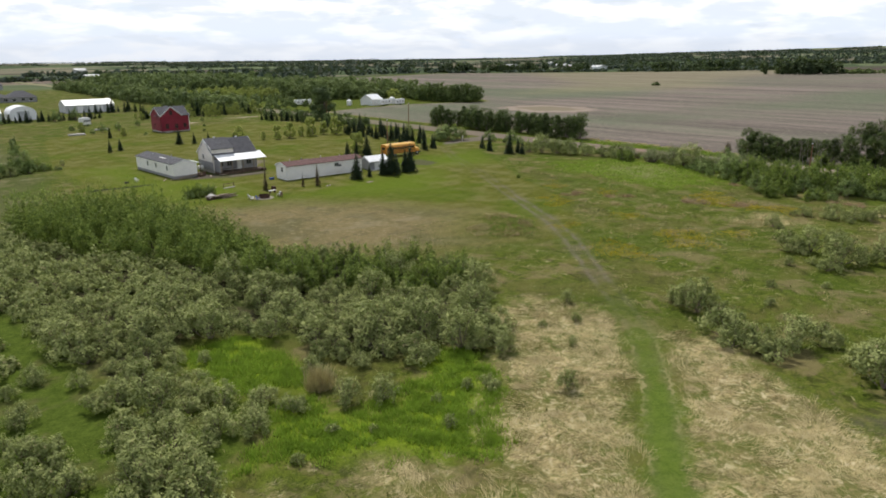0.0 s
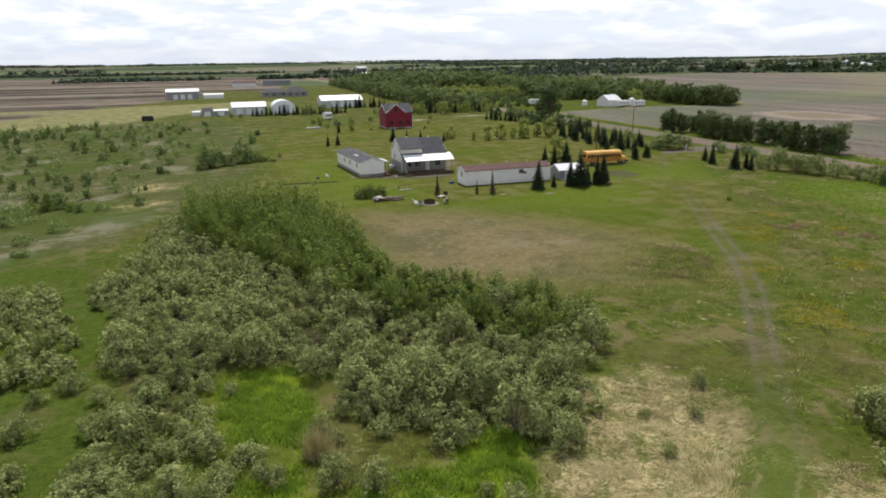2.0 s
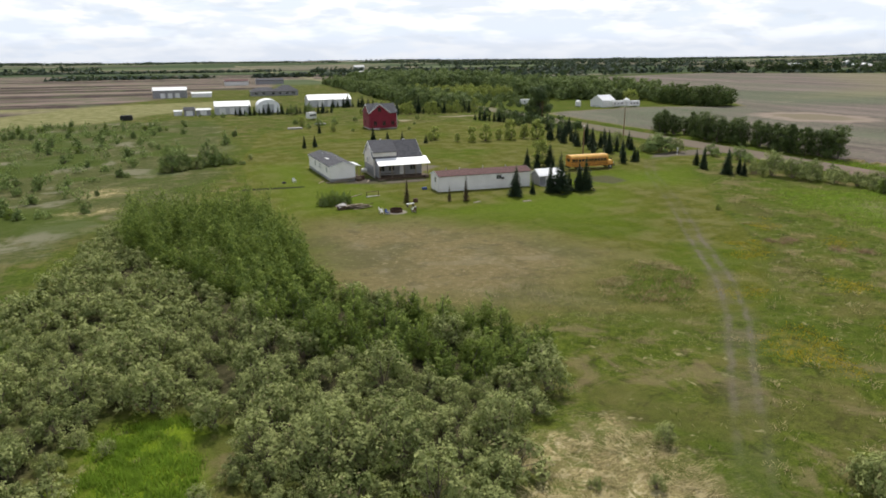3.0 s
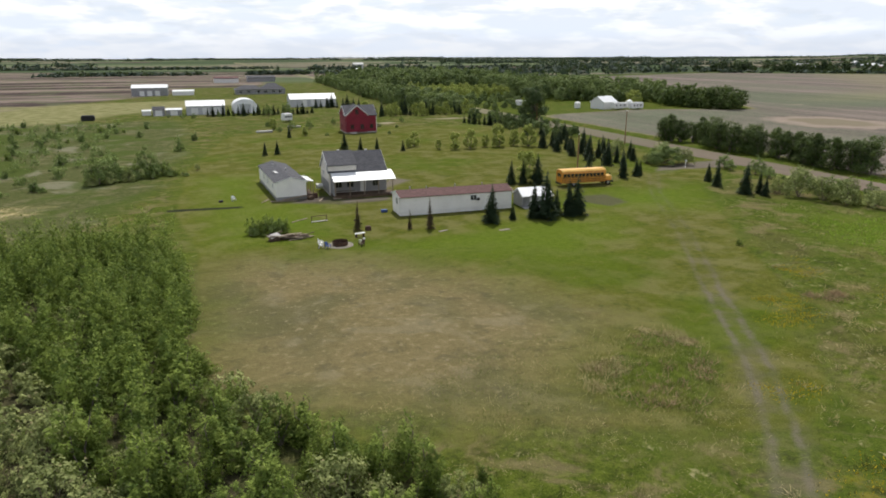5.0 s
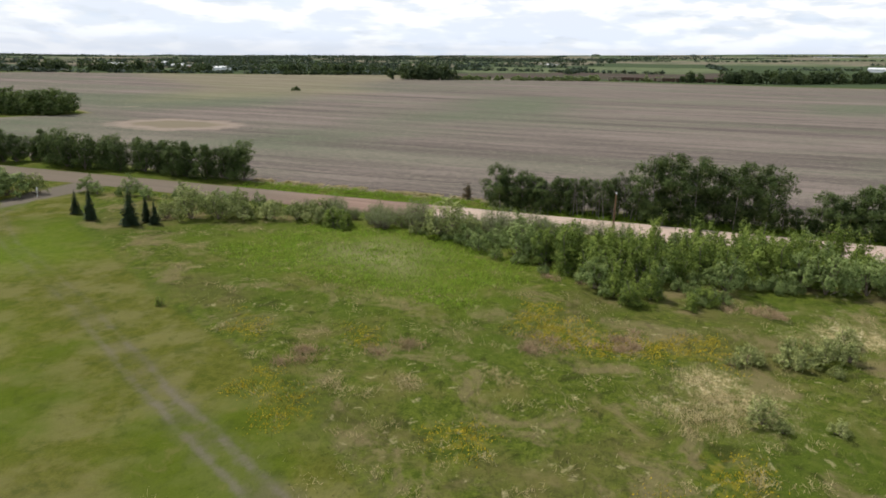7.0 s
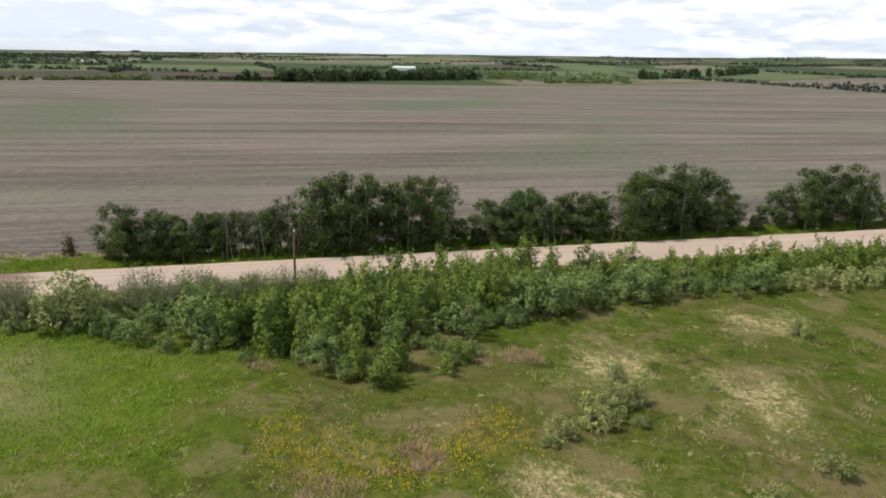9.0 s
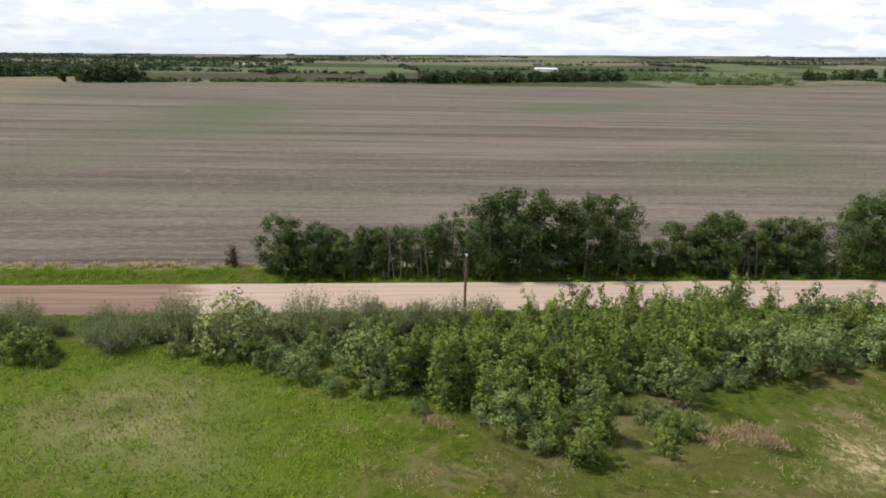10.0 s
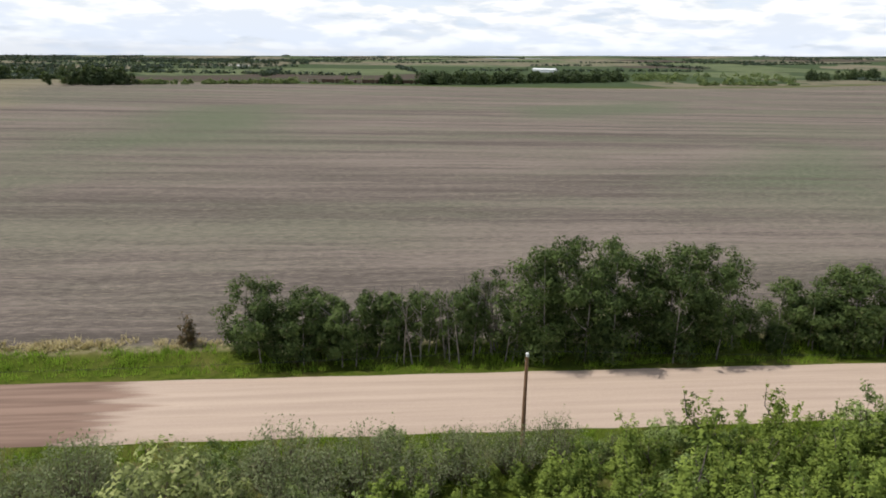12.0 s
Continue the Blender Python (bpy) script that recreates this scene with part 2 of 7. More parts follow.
    straw = tint(nt, calc(nt, "MULTIPLY", span(nt, grain(nt, co, 0.9, 3.0), 0.52, 0.66), 0.5), straw, (0.20, 0.145, 0.085))
    straw = tint(nt, calc(nt, "MULTIPLY", span(nt, n5, 0.47, 0.58), 0.7), straw, (0.100, 0.112, 0.030))
    swirl = grain(nt, co, 0.75, 6.0, 0.6, 3.2)
    straw = tint(nt, span(nt, swirl, 0.52, 0.64, 0.0, 0.8), straw, (0.54, 0.465, 0.285))
    straw = tint(nt, span(nt, swirl, 0.46, 0.36, 0.0, 0.75), straw, (0.135, 0.120, 0.055))
    straw = tint(nt, span(nt, grain(nt, co, 0.30, 5.0, 0.65, 1.5), 0.54, 0.63, 0.0, 0.8), straw, (0.078, 0.105, 0.018))
    col = tint(nt, calc(nt, "MULTIPLY", calc(nt, "MULTIPLY", inside("straw", 2.6, 1.5, 0.2), span(nt, calc(nt, "ADD", blade, calc(nt, "MULTIPLY", zone("straw"), -0.03)), 0.40, 0.52, 0.25, 1.0)), 0.92), col, straw)
    # mown lane and wheel ruts
    lat = zone("lane")
    wob = calc(nt, "ADD", lat, calc(nt, "MULTIPLY", calc(nt, "SUBTRACT", n3, 0.5), 1.6))
    lane = tint(nt, span(nt, fine, 0.3, 0.7), (0.064, 0.104, 0.014), (0.115, 0.160, 0.027))
    col = tint(nt, calc(nt, "MULTIPLY", span(nt, calc(nt, "ADD", wob, calc(nt, "MULTIPLY", calc(nt, "SUBTRACT", n2, 0.5), 3.4)), 2.2, 0.2, 0.0, 0.9), zone("lane_green")), col, lane)
    pressed = calc(nt, "MULTIPLY", span(nt, calc(nt, "ABSOLUTE", calc(nt, "SUBTRACT", wob, 1.05)), 0.24, 0.05), calc(nt, "MULTIPLY", zone("lane_green"), span(nt, n2, 0.46, 0.62, 0.0, 0.6)))
    col = tint(nt, pressed, col, (0.30, 0.27, 0.13))
    rut = span(nt, calc(nt, "ABSOLUTE", calc(nt, "SUBTRACT", calc(nt, "ADD", lat, calc(nt, "MULTIPLY", calc(nt, "SUBTRACT", n2, 0.5), 1.0)), 0.85)), calc(nt, "MULTIPLY", n3, 1.0), 0.05)
    rut = calc(nt, "MULTIPLY", calc(nt, "MULTIPLY", rut, calc(nt, "MULTIPLY", zone("lane_dirt"), 0.62)), calc(nt, "MULTIPLY", span(nt, n3, 0.25, 0.5, 0.4, 1.0), span(nt, n2, 0.40, 0.58, 0.25, 1.0)))
    soil = tint(nt, n4, (0.110, 0.096, 0.076), (0.190, 0.166, 0.132))
    trodden = calc(nt, "MULTIPLY", span(nt, wob, 2.3, 0.6), calc(nt, "MULTIPLY", zone("lane_dirt"), span(nt, grain(nt, co, 0.16, 5.0, 0.65), 0.42, 0.60, 0.10, 0.62)))
    col = tint(nt, trodden, col, (0.120, 0.108, 0.066))
    col = tint(nt, rut, col, soil)
    col = tint(nt, inside("bare", 0.8, 0.25), col, soil)
    col = tint(nt, calc(nt, "MULTIPLY", inside("mud", 0.9, 0.3), 0.65), col, tint(nt, n4, (0.050, 0.042, 0.036), (0.120, 0.100, 0.085)))
    # narrow dark strip west of the homes, colour only, the ground stays level
    col = tint(nt, inside("dark_strip", 0.3, 0.08), col, (0.028, 0.032, 0.018))
    col = tint(nt, calc(nt, "MULTIPLY", inside("drive", 0.5, 0.1), 0.8), col, (0.33, 0.28, 0.215))
    # cropland beyond the road, in rows along y
    rows = wire(nt, "ShaderNodeMapping", {"Vector": co, "Rotation": (0, 0, 0.02), "Scale": (1.0, 0.05, 1.0)}).outputs[0]
    r1 = grain(nt, rows, 0.06, 5.0, 0.65)
    r2 = grain(nt, rows, 0.5, 4.0, 0.7)
    clod = grain(nt, wire(nt, "ShaderNodeMapping", {"Vector": co, "Scale": (1.0, 0.3, 1.0)}).outputs[0], 2.2, 5.0, 0.75)
    f = calc(nt, "ADD", calc(nt, "MULTIPLY", r1, 0.45), calc(nt, "ADD", calc(nt, "MULTIPLY", r2, 0.25), calc(nt, "MULTIPLY", clod, 0.3)))
    crop = tint(nt, span(nt, f, 0.405, 0.595), (0.098, 0.084, 0.074), (0.232, 0.194, 0.168))
    patch = span(nt, calc(nt, "ADD", calc(nt, "MULTIPLY", grain(nt, wire(nt, "ShaderNodeMapping", {"Vector": co, "Scale": (1.0, 0.35, 1.0)}).outputs[0], 0.016, 4.0, 0.6), 0.7), calc(nt, "MULTIPLY", r1, 0.3)), 0.46, 0.60)
    crop = tint(nt, calc(nt, "MULTIPLY", patch, 0.45), crop, tint(nt, span(nt, clod, 0.40, 0.60), (0.088, 0.108, 0.066), (0.150, 0.165, 0.110)))
    sprout = calc(nt, "MULTIPLY", inside("sprout", 22.0, 3.5), span(nt, r2, 0.36, 0.56, 0.25, 0.85))
    crop = tint(nt, sprout, crop, tint(nt, span(nt, clod, 0.40, 0.60), (0.078, 0.104, 0.062), (0.140, 0.160, 0.104)))
    fleck = span(nt, grain(nt, wire(nt, "ShaderNodeMapping", {"Vector": co, "Scale": (1.0, 0.16, 1.0)}).outputs[0], 3.0, 5.0, 0.8), 0.54, 0.66)
    crop = tint(nt, calc(nt, "MULTIPLY", fleck, 0.55), crop, (0.34, 0.29, 0.22))
    crop = tint(nt, calc(nt, "MULTIPLY", inside("stubble", 30.0, 4.0), 0.5), crop, tint(nt, span(nt, f, 0.4, 0.6), (0.155, 0.145, 0.080), (0.27, 0.245, 0.145)))
    crop = tint(nt, calc(nt, "MULTIPLY", inside("track", 0.8, 0.1), 0.6), crop, (0.40, 0.36, 0.25))
    salt = tint(nt, span(nt, calc(nt, "ADD", zone("salt"), calc(nt, "MULTIPLY", edge, 1.2)), -3.5, -9.0, 0.15, 0.9), (0.31, 0.25, 0.205), (0.19, 0.165, 0.11))
    crop = tint(nt, calc(nt, "MULTIPLY", inside("salt", 3.0, 1.6), 0.85), crop, salt)
    col = tint(nt, inside("field", 0.8, 0.12), col, crop)
    verge = calc(nt, "MULTIPLY", span(nt, calc(nt, "ABSOLUTE", calc(nt, "ADD", calc(nt, "SUBTRACT", zone("field"), 0.7), calc(nt, "MULTIPLY", edge, 0.15))), 1.3, 0.2), span(nt, n3, 0.35, 0.6))
    col = tint(nt, calc(nt, "MULTIPLY", verge, 0.7), col, (0.30, 0.25, 0.165))
    # ploughed land, pale hay land and far country
    plough = tint(nt, span(nt, grain(nt, wire(nt, "ShaderNodeMapping", {"Vector": co, "Scale": (0.10, 1.0, 1.0)}).outputs[0], 0.028, 5.0, 0.65), 0.42, 0.58), (0.052, 0.040, 0.036), (0.225, 0.180, 0.150))
    plough = tint(nt, span(nt, n1, 0.50, 0.60, 0.0, 0.6), plough, (0.110, 0.125, 0.065))
    col = tint(nt, inside("hay", 5.0, 1.0), col, tint(nt, span(nt, n2, 0.35, 0.65), (0.15, 0.155, 0.060), (0.25, 0.235, 0.115)))
    plot = wire(nt, "ShaderNodeTexVoronoi", {"Vector": wire(nt, "ShaderNodeMapping", {"Vector": co, "Rotation": (0, 0, 0.03), "Scale": (0.0021, 0.0034, 0.0)}).outputs[0], "Scale": 1.0, "Randomness": 0.75}, distance="CHEBYCHEV")
    pick = wire(nt, "ShaderNodeSeparateColor", {0: plot.outputs["Color"]}).outputs
    far = grain(nt, co, 0.012, 5.0, 0.65)
    country = tint(nt, span(nt, pick[0], 0.30, 0.42), (0.058, 0.082, 0.040), (0.125, 0.150, 0.078))
    country = tint(nt, span(nt, pick[0], 0.58, 0.64), country, (0.185, 0.165, 0.118))
    country = tint(nt, span(nt, pick[0], 0.84, 0.88), country, (0.085, 0.066, 0.056))
    country = tint(nt, span(nt, far, 0.45, 0.62, 0.0, 0.6), country, (0.062, 0.085, 0.045))
    col = tint(nt, inside("country", 40.0, 5.0), col, country)
    col = tint(nt, inside("plough", 6.0, 1.0), col, plough)
    pool = calc(nt, "MULTIPLY", inside("pool", 6.0, 1.5), 0.9)
    col = tint(nt, pool, col, (0.45, 0.47, 0.50))
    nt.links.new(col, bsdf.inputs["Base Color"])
    relief(nt, bsdf, calc(nt, "ADD", calc(nt, "MULTIPLY", n4, 0.5), calc(nt, "MULTIPLY", n3, 1.0)), 0.6, 0.25)
    return m


def gravel_material():
    m, nt, bsdf, co = material("gravel_road", 0.95, 0.15)
    streak = wire(nt, "ShaderNodeMapping", {"Vector": co, "Scale": (1.0, 0.035, 1.0)}).outputs[0]
    a = grain(nt, streak, 1.1, 4.0, 0.6)
    b = grain(nt, co, 9.0, 4.0, 0.7)
    f = calc(nt, "ADD", calc(nt, "MULTIPLY", a, 0.65), calc(nt, "MULTIPLY", b, 0.35))
    col = tint(nt, span(nt, f, 0.32, 0.66), (0.40, 0.310, 0.248), (0.505, 0.398, 0.322))
    y = wire(nt, "ShaderNodeSeparateXYZ", {0: co}).outputs[1]
    wet = span(nt, calc(nt, "ADD", y, calc(nt, "ADD", calc(nt, "MULTIPLY", calc(nt, "SUBTRACT", a, 0.5), 14.0), calc(nt, "MULTIPLY", b, 3.0))), 82.5, 86.0)
    damp = tint(nt, span(nt, a, 0.35, 0.62), (0.135, 0.080, 0.060), (0.240, 0.155, 0.118))
    col = tint(nt, calc(nt, "MULTIPLY", wet, 0.85), col, damp)
    col = tint(nt, span(nt, y, 94.0, 122.0, 0.0, 0.85), col, tint(nt, f, (0.110, 0.094, 0.070), (0.172, 0.146, 0.108)))
    col = tint(nt, span(nt, y, 150.0, 205.0, 0.0, 0.6), col, tint(nt, f, (0.090, 0.088, 0.050), (0.150, 0.138, 0.082)))
    col = tint(nt, span(nt, y, 262.0, 330.0, 0.0, 0.8), col, tint(nt, f, (0.150, 0.150, 0.070), (0.250, 0.235, 0.120)))
    nt.links.new(col, bsdf.inputs["Base Color"])
    relief(nt, bsdf, b, 0.4, 0.04)
    return m


M_GROUND, M_ROAD = ground_material(), gravel_material()
M_WILLOW = leaves("willow_leaf", (0.400, 0.430, 0.165), (0.120, 0.148, 0.048), (0.27, 0.22, 0.12), 0.05)
M_POPLAR = leaves("poplar_leaf", (0.250, 0.318, 0.062), (0.060, 0.098, 0.019), (0.20, 0.22, 0.07), 0.04)
M_ALDER = leaves("green_willow_leaf", (0.285, 0.360, 0.122), (0.070, 0.108, 0.034), (0.25, 0.26, 0.10), 0.05)
M_TREE = leaves("tree_leaf", (0.108, 0.152, 0.046), (0.017, 0.031, 0.010), (0.16, 0.15, 0.08), 0.04)
M_NEEDLE = leaves("spruce_needle", (0.050, 0.078, 0.038), (0.020, 0.034, 0.017), (0.07, 0.06, 0.03), 0.04, 0.1)
M_DEADNEEDLE = leaves("dead_needle", (0.16, 0.115, 0.06), (0.07, 0.052, 0.03), (0.18, 0.08, 0.04), 0.1, 0.1)
M_FARLEAF = leaves("far_wood_leaf", (0.195, 0.245, 0.088), (0.060, 0.092, 0.038), (0.12, 0.12, 0.07), 0.05, 0.2, 0.75, 0.11)
M_GREYBRUSH = leaves("grey_brush", (0.31, 0.34, 0.19), (0.15, 0.175, 0.09), (0.30, 0.28, 0.17), 0.12, 0.3)
M_FLOWER = leaves("dandelion", (0.62, 0.46, 0.03), (0.45, 0.33, 0.02), (0.5, 0.45, 0.1), 0.05, 0.1)
M_RUSSET = leaves("dead_stalk", (0.46, 0.32, 0.20), (0.28, 0.19, 0.12), (0.32, 0.24, 0.16), 0.15, 0.1)
# horizon foliage: a slight blue tint in its colour stands for distance haze
M_HAZYLEAF = leaves("hazy_horizon_leaf", (0.066, 0.090, 0.066), (0.026, 0.042, 0.036), (0.09, 0.09, 0.06), 0.05, 0.1)
M_FRESH = leaves("young_leaf", (0.40, 0.43, 0.12), (0.24, 0.27, 0.07), (0.33, 0.33, 0.12), 0.05, 0.38)
M_GRASS = leaves("meadow_blade", (0.16, 0.175, 0.036), (0.075, 0.088, 0.016), (0.38, 0.33, 0.17), 0.15)
M_LUSHBLADE = leaves("lush_blade", (0.27, 0.40, 0.040), (0.125, 0.215, 0.016), (0.25, 0.30, 0.06), 0.05, 0.4)
M_STRAW = leaves("straw_blade", (0.56, 0.47, 0.255), (0.32, 0.255, 0.125), (0.30, 0.26, 0.12), 0.1, 0.15)
M_FARTREE = leaves("far_tree_leaf", (0.085, 0.118, 0.050), (0.030, 0.046, 0.024), (0.10, 0.10, 0.06), 0.04, 0.15, 0.75, 0.06)
M_BARK = worn("grey_bark", (0.20, 0.17, 0.14), (0.09, 0.075, 0.06), 2.5, 0.9)
M_PALEBARK = worn("pale_aspen_bark", (0.27, 0.245, 0.21), (0.13, 0.115, 0.095), 2.5, 0.9)
M_TWIG = worn("willow_twig", (0.22, 0.18, 0.145), (0.11, 0.085, 0.068), 4.0, 0.9)

# ---- ground ----
def poly_dist(x, y, pts):
    """Signed distance to a closed outline, negative inside."""
    best = np.full(x.shape, 1e9)
    odd = np.zeros(x.shape, bool)
    for (ax, ay), (bx, by) in zip(pts, pts[1:] + pts[:1]):
        ex, ey = bx - ax, by - ay
        t = np.clip(((x - ax) * ex + (y - ay) * ey) / (ex * ex + ey * ey), 0, 1)
        best = np.minimum(best, np.hypot(x - ax - t * ex, y - ay - t * ey))
        if ay != by:
            odd ^= ((ay > y) != (by > y)) & (x < ex * (y - ay) / (by - ay) + ax)
    return np.where(odd, -best, best)


def line_dist(x, y, pts):
    """Distance to an open line, and how far along it."""
    best, along, run = np.full(x.shape, 1e9), np.zeros(x.shape), 0.0
    for (ax, ay), (bx, by) in zip(pts, pts[1:]):
        ex, ey = bx - ax, by - ay
        size = math.hypot(ex, ey)
        t = np.clip(((x - ax) * ex + (y - ay) * ey) / size ** 2, 0, 1)
        d = np.hypot(x - ax - t * ex, y - ay - t * ey)
        along = np.where(d < best, run + t * size, along)
        best = np.minimum(best, d)
        run += size
    return best, along


THICKET = [(33, 108), (35, 91), (35.6, 79), (40.6, 67), (47.6, 59.5), (50, 53), (46, 46), (41, 41.4), (38.4, 36), (36, 37.4), (34.4, 40.4), (32.2, 39.8), (28.9, 40.2), (26, 43.2), (24.6, 46.5), (25, 50), (23.6, 53.6), (19.6, 55.4), (16.6, 52.5),
           (15.6, 48), (10.4, 46.5), (10, 54), (9.4, 61), (8.6, 72), (5, 78), (8, 85), (11, 92), (10.5, 102), (12, 111), (20, 115)]
ROAD_W, ROAD_E, FIELD_X = 145.0, 153.9, 161.0
LANE = [(8, -4), (31.6, 17), (41.5, 24.3), (50.2, 31.7), (63.6, 48), (70, 55.4), (76.8, 65.2), (84.7, 79.3), (97.7, 100.9), (110, 124), (121, 140), (134, 146), (146, 147)]
MOWN = [(36, 71), (36, 112), (33, 134), (34, 176), (44, 235), (62, 252), (118, 246), (138, 226), (138, 140), (121, 126), (100, 92), (93, 79.2), (84.5, 67.5), (77, 58.4), (72, 56), (56, 62), (46, 68)]
DRY = [(37, 72), (37, 98), (41, 105), (56, 100), (66, 88), (71, 74), (68, 64), (58, 63), (46, 68)]
LUSH = [[(17.2, 51.4), (19.8, 53.9), (22.8, 53.2), (23.6, 48), (23.4, 44.6), (21.6, 42), (18.4, 44), (16.9, 47.6)],
        [(21.9, 41.2), (21.6, 36.6), (25.4, 35), (31.8, 38.6), (35.7, 38.3), (33.4, 32.5), (29, 28.5), (25.6, 25.4), (20.8, 31.6), (16.6, 33.3), (13, 34.2), (18, 37), (20, 39.7)]]
STRAW = [[(23, 22), (29, 29), (36, 35), (43, 43), (49, 43), (51, 38), (48.5, 33.5), (40, 26), (30, 18.5), (20, 10)],
         [(33, 15.5), (42, 23), (50, 29.5), (53, 28), (50, 21), (46, 14), (40, 3), (22, 6)], [(17, 24), (20, 29), (23, 26), (20, 21)],
         [(9, 30), (11, 33), (14, 31), (12, 28)],
         [(94, 42), (97, 47), (103, 44), (100, 38)], [(111, 32), (113, 36), (121, 31), (118, 26)], [(102, 24), (106, 28), (113, 22), (108, 18)],
         [(16, 116), (22, 118), (25, 113), (19, 111)], [(3, 128), (9, 130), (12, 126), (6, 123)], [(118, 10), (121, 16), (125, 12), (122, 5)],
         [(5.5, 140.2), (6.3, 148.3), (13.2, 145.5), (12.7, 140), (6.7, 137.1)]]
BARE = [[(58, 133.5), (66, 134), (66, 136.2), (58, 136.4)], [(50, 136.5), (56, 136), (56, 139), (54, 141)], [(66, 142), (74, 150), (72, 153), (66, 147)], [(124, 143), (146, 143.5), (146, 151), (128, 148)]]
DARK_STRIP = [(31.5, 136.0), (42.8, 135.3), (42.8, 136.6), (31.5, 137.8)]
UNMOWN = [(63.5, 66.5), (70.5, 72.5), (75.0, 71.2), (74.4, 65.5), (67.0, 59.0), (63.0, 62.5)]
GREENER = [[(110, 66), (114, 92), (122, 104), (136, 92), (137, 78), (124, 62)], [(58, 105), (78, 114), (94, 112), (88, 100), (78, 95)], [(38, 112), (36, 165), (47, 166), (46, 140), (54, 134), (52, 114)], [(90, 118), (104, 128), (118, 126), (110, 110)]]
MUD = [[(46.6, 13.0), (47.3, 13.6), (50.0, 9.2), (48.6, 8.6)], [(94.5, 121.5), (97, 126), (101.5, 126), (101, 119), (97, 117.5)], [(51, 136.4), (54.5, 141.5), (57.5, 140), (58, 134.5), (65, 134.5), (65, 133.4), (57, 132.8)]]
TRACK = [(262, 274), (295, 279), (420, 300), (522, 311), (647, 321), (722, 340)]
DRIVE = [(88, 246), (95, 259), (110, 267), (126, 270), (152, 277)]
PLOUGH = [[(-600, 640), (80, 560), (110, 800), (-700, 900)], [(-400, 420), (-30, 392), (30, 500), (10, 640), (-500, 700)], [(-300, 240), (-60, 330), (-40, 372), (-300, 372)], [(-700, 900), (200, 800), (300, 1000), (-500, 1200)]]
FIELD = [(FIELD_X, -1800), (FIELD_X, 124), (166, 160), (166, 188), (162, 196), (162, 268), (215, 281), (262, 262), (276, 290), (330, 420), (330, 640), (640, 750), (800, 592), (985, 470), (1000, 60), (1010, -60), (1080, -520), (1500, -1800)]
BLOOM = [[(110.3, 60.4), (110.6, 55.2), (108.4, 50.8), (111, 42.3), (105.5, 41.2), (103, 50.6), (104.4, 58.1)], [(87.5, 61.5), (89.5, 57.9), (86.4, 56.5), (84, 59.3)], [(90.7, 44.5), (92, 41), (86.5, 40.6), (86, 43.8)], [(91.6, 78.4), (91.6, 74.9), (85.6, 68), (83, 70.2)],
         [(102, 85.8), (100, 81), (95.6, 79), (97.4, 82.6)], [(76.5, 62.6), (78, 60.9), (75.6, 58.4), (73.6, 61)], [(101.4, 74.4), (102.6, 71), (97.8, 69.6)], [(114.2, 60.6), (114, 56.6), (109.6, 56.6), (109.2, 60.4)], [(66, 46), (70, 52), (74, 50), (70, 43)], [(76, 44), (82, 50), (86, 46), (80, 40)]]
DAMP = [(-40, 20), (-40, 94), (6, 94), (9.5, 72), (11, 58), (12, 47), (17, 42), (18, 38), (12, 34), (8, 24)]
PASTURE = [(-260, 100), (-260, 300), (30, 296), (33, 240), (31, 176), (28, 150), (20, 126), (10, 116), (6, 100), (-4, 92)]
SPROUT = [[(158, 196), (164, 268), (215, 274), (256, 262), (250, 236), (216, 236), (200, 214), (172, 200)], [(341, 146), (494, 174), (539, 119), (347, 99)], [(245, -2), (337, -86), (322, -109), (236, -43)], [(547, -24), (676, -196), (515, -123), (448, -19)],
          [(197, 173), (242, 167), (249, 138), (202, 141)], [(284, 158), (435, 129), (344, 107)], [(300, 330), (330, 389), (465, 295), (360, 235), (280, 262)]]
STUBBLE = [(330, 300), (480, 250), (620, 330), (1000, 400), (1000, 720), (700, 640), (480, 380)]
SALT = [(224, 200), (228, 222), (238, 233), (258, 226), (262, 205), (252, 186), (236, 188)]
HAY = [[(-160, 285), (-40, 280), (-8, 300), (8, 332), (60, 380), (60, 420), (-60, 398), (-170, 385)], [(118, 74), (119, 83), (124, 88), (130, 83), (128, 76)]]
POOL = [[(1960, 380), (2060, 460), (2200, 470), (2080, 370)], [(2900, 420), (3300, 700), (3500, 640), (3100, 400)], [(3600, -900), (3700, -500), (3900, -500), (3800, -900)]]


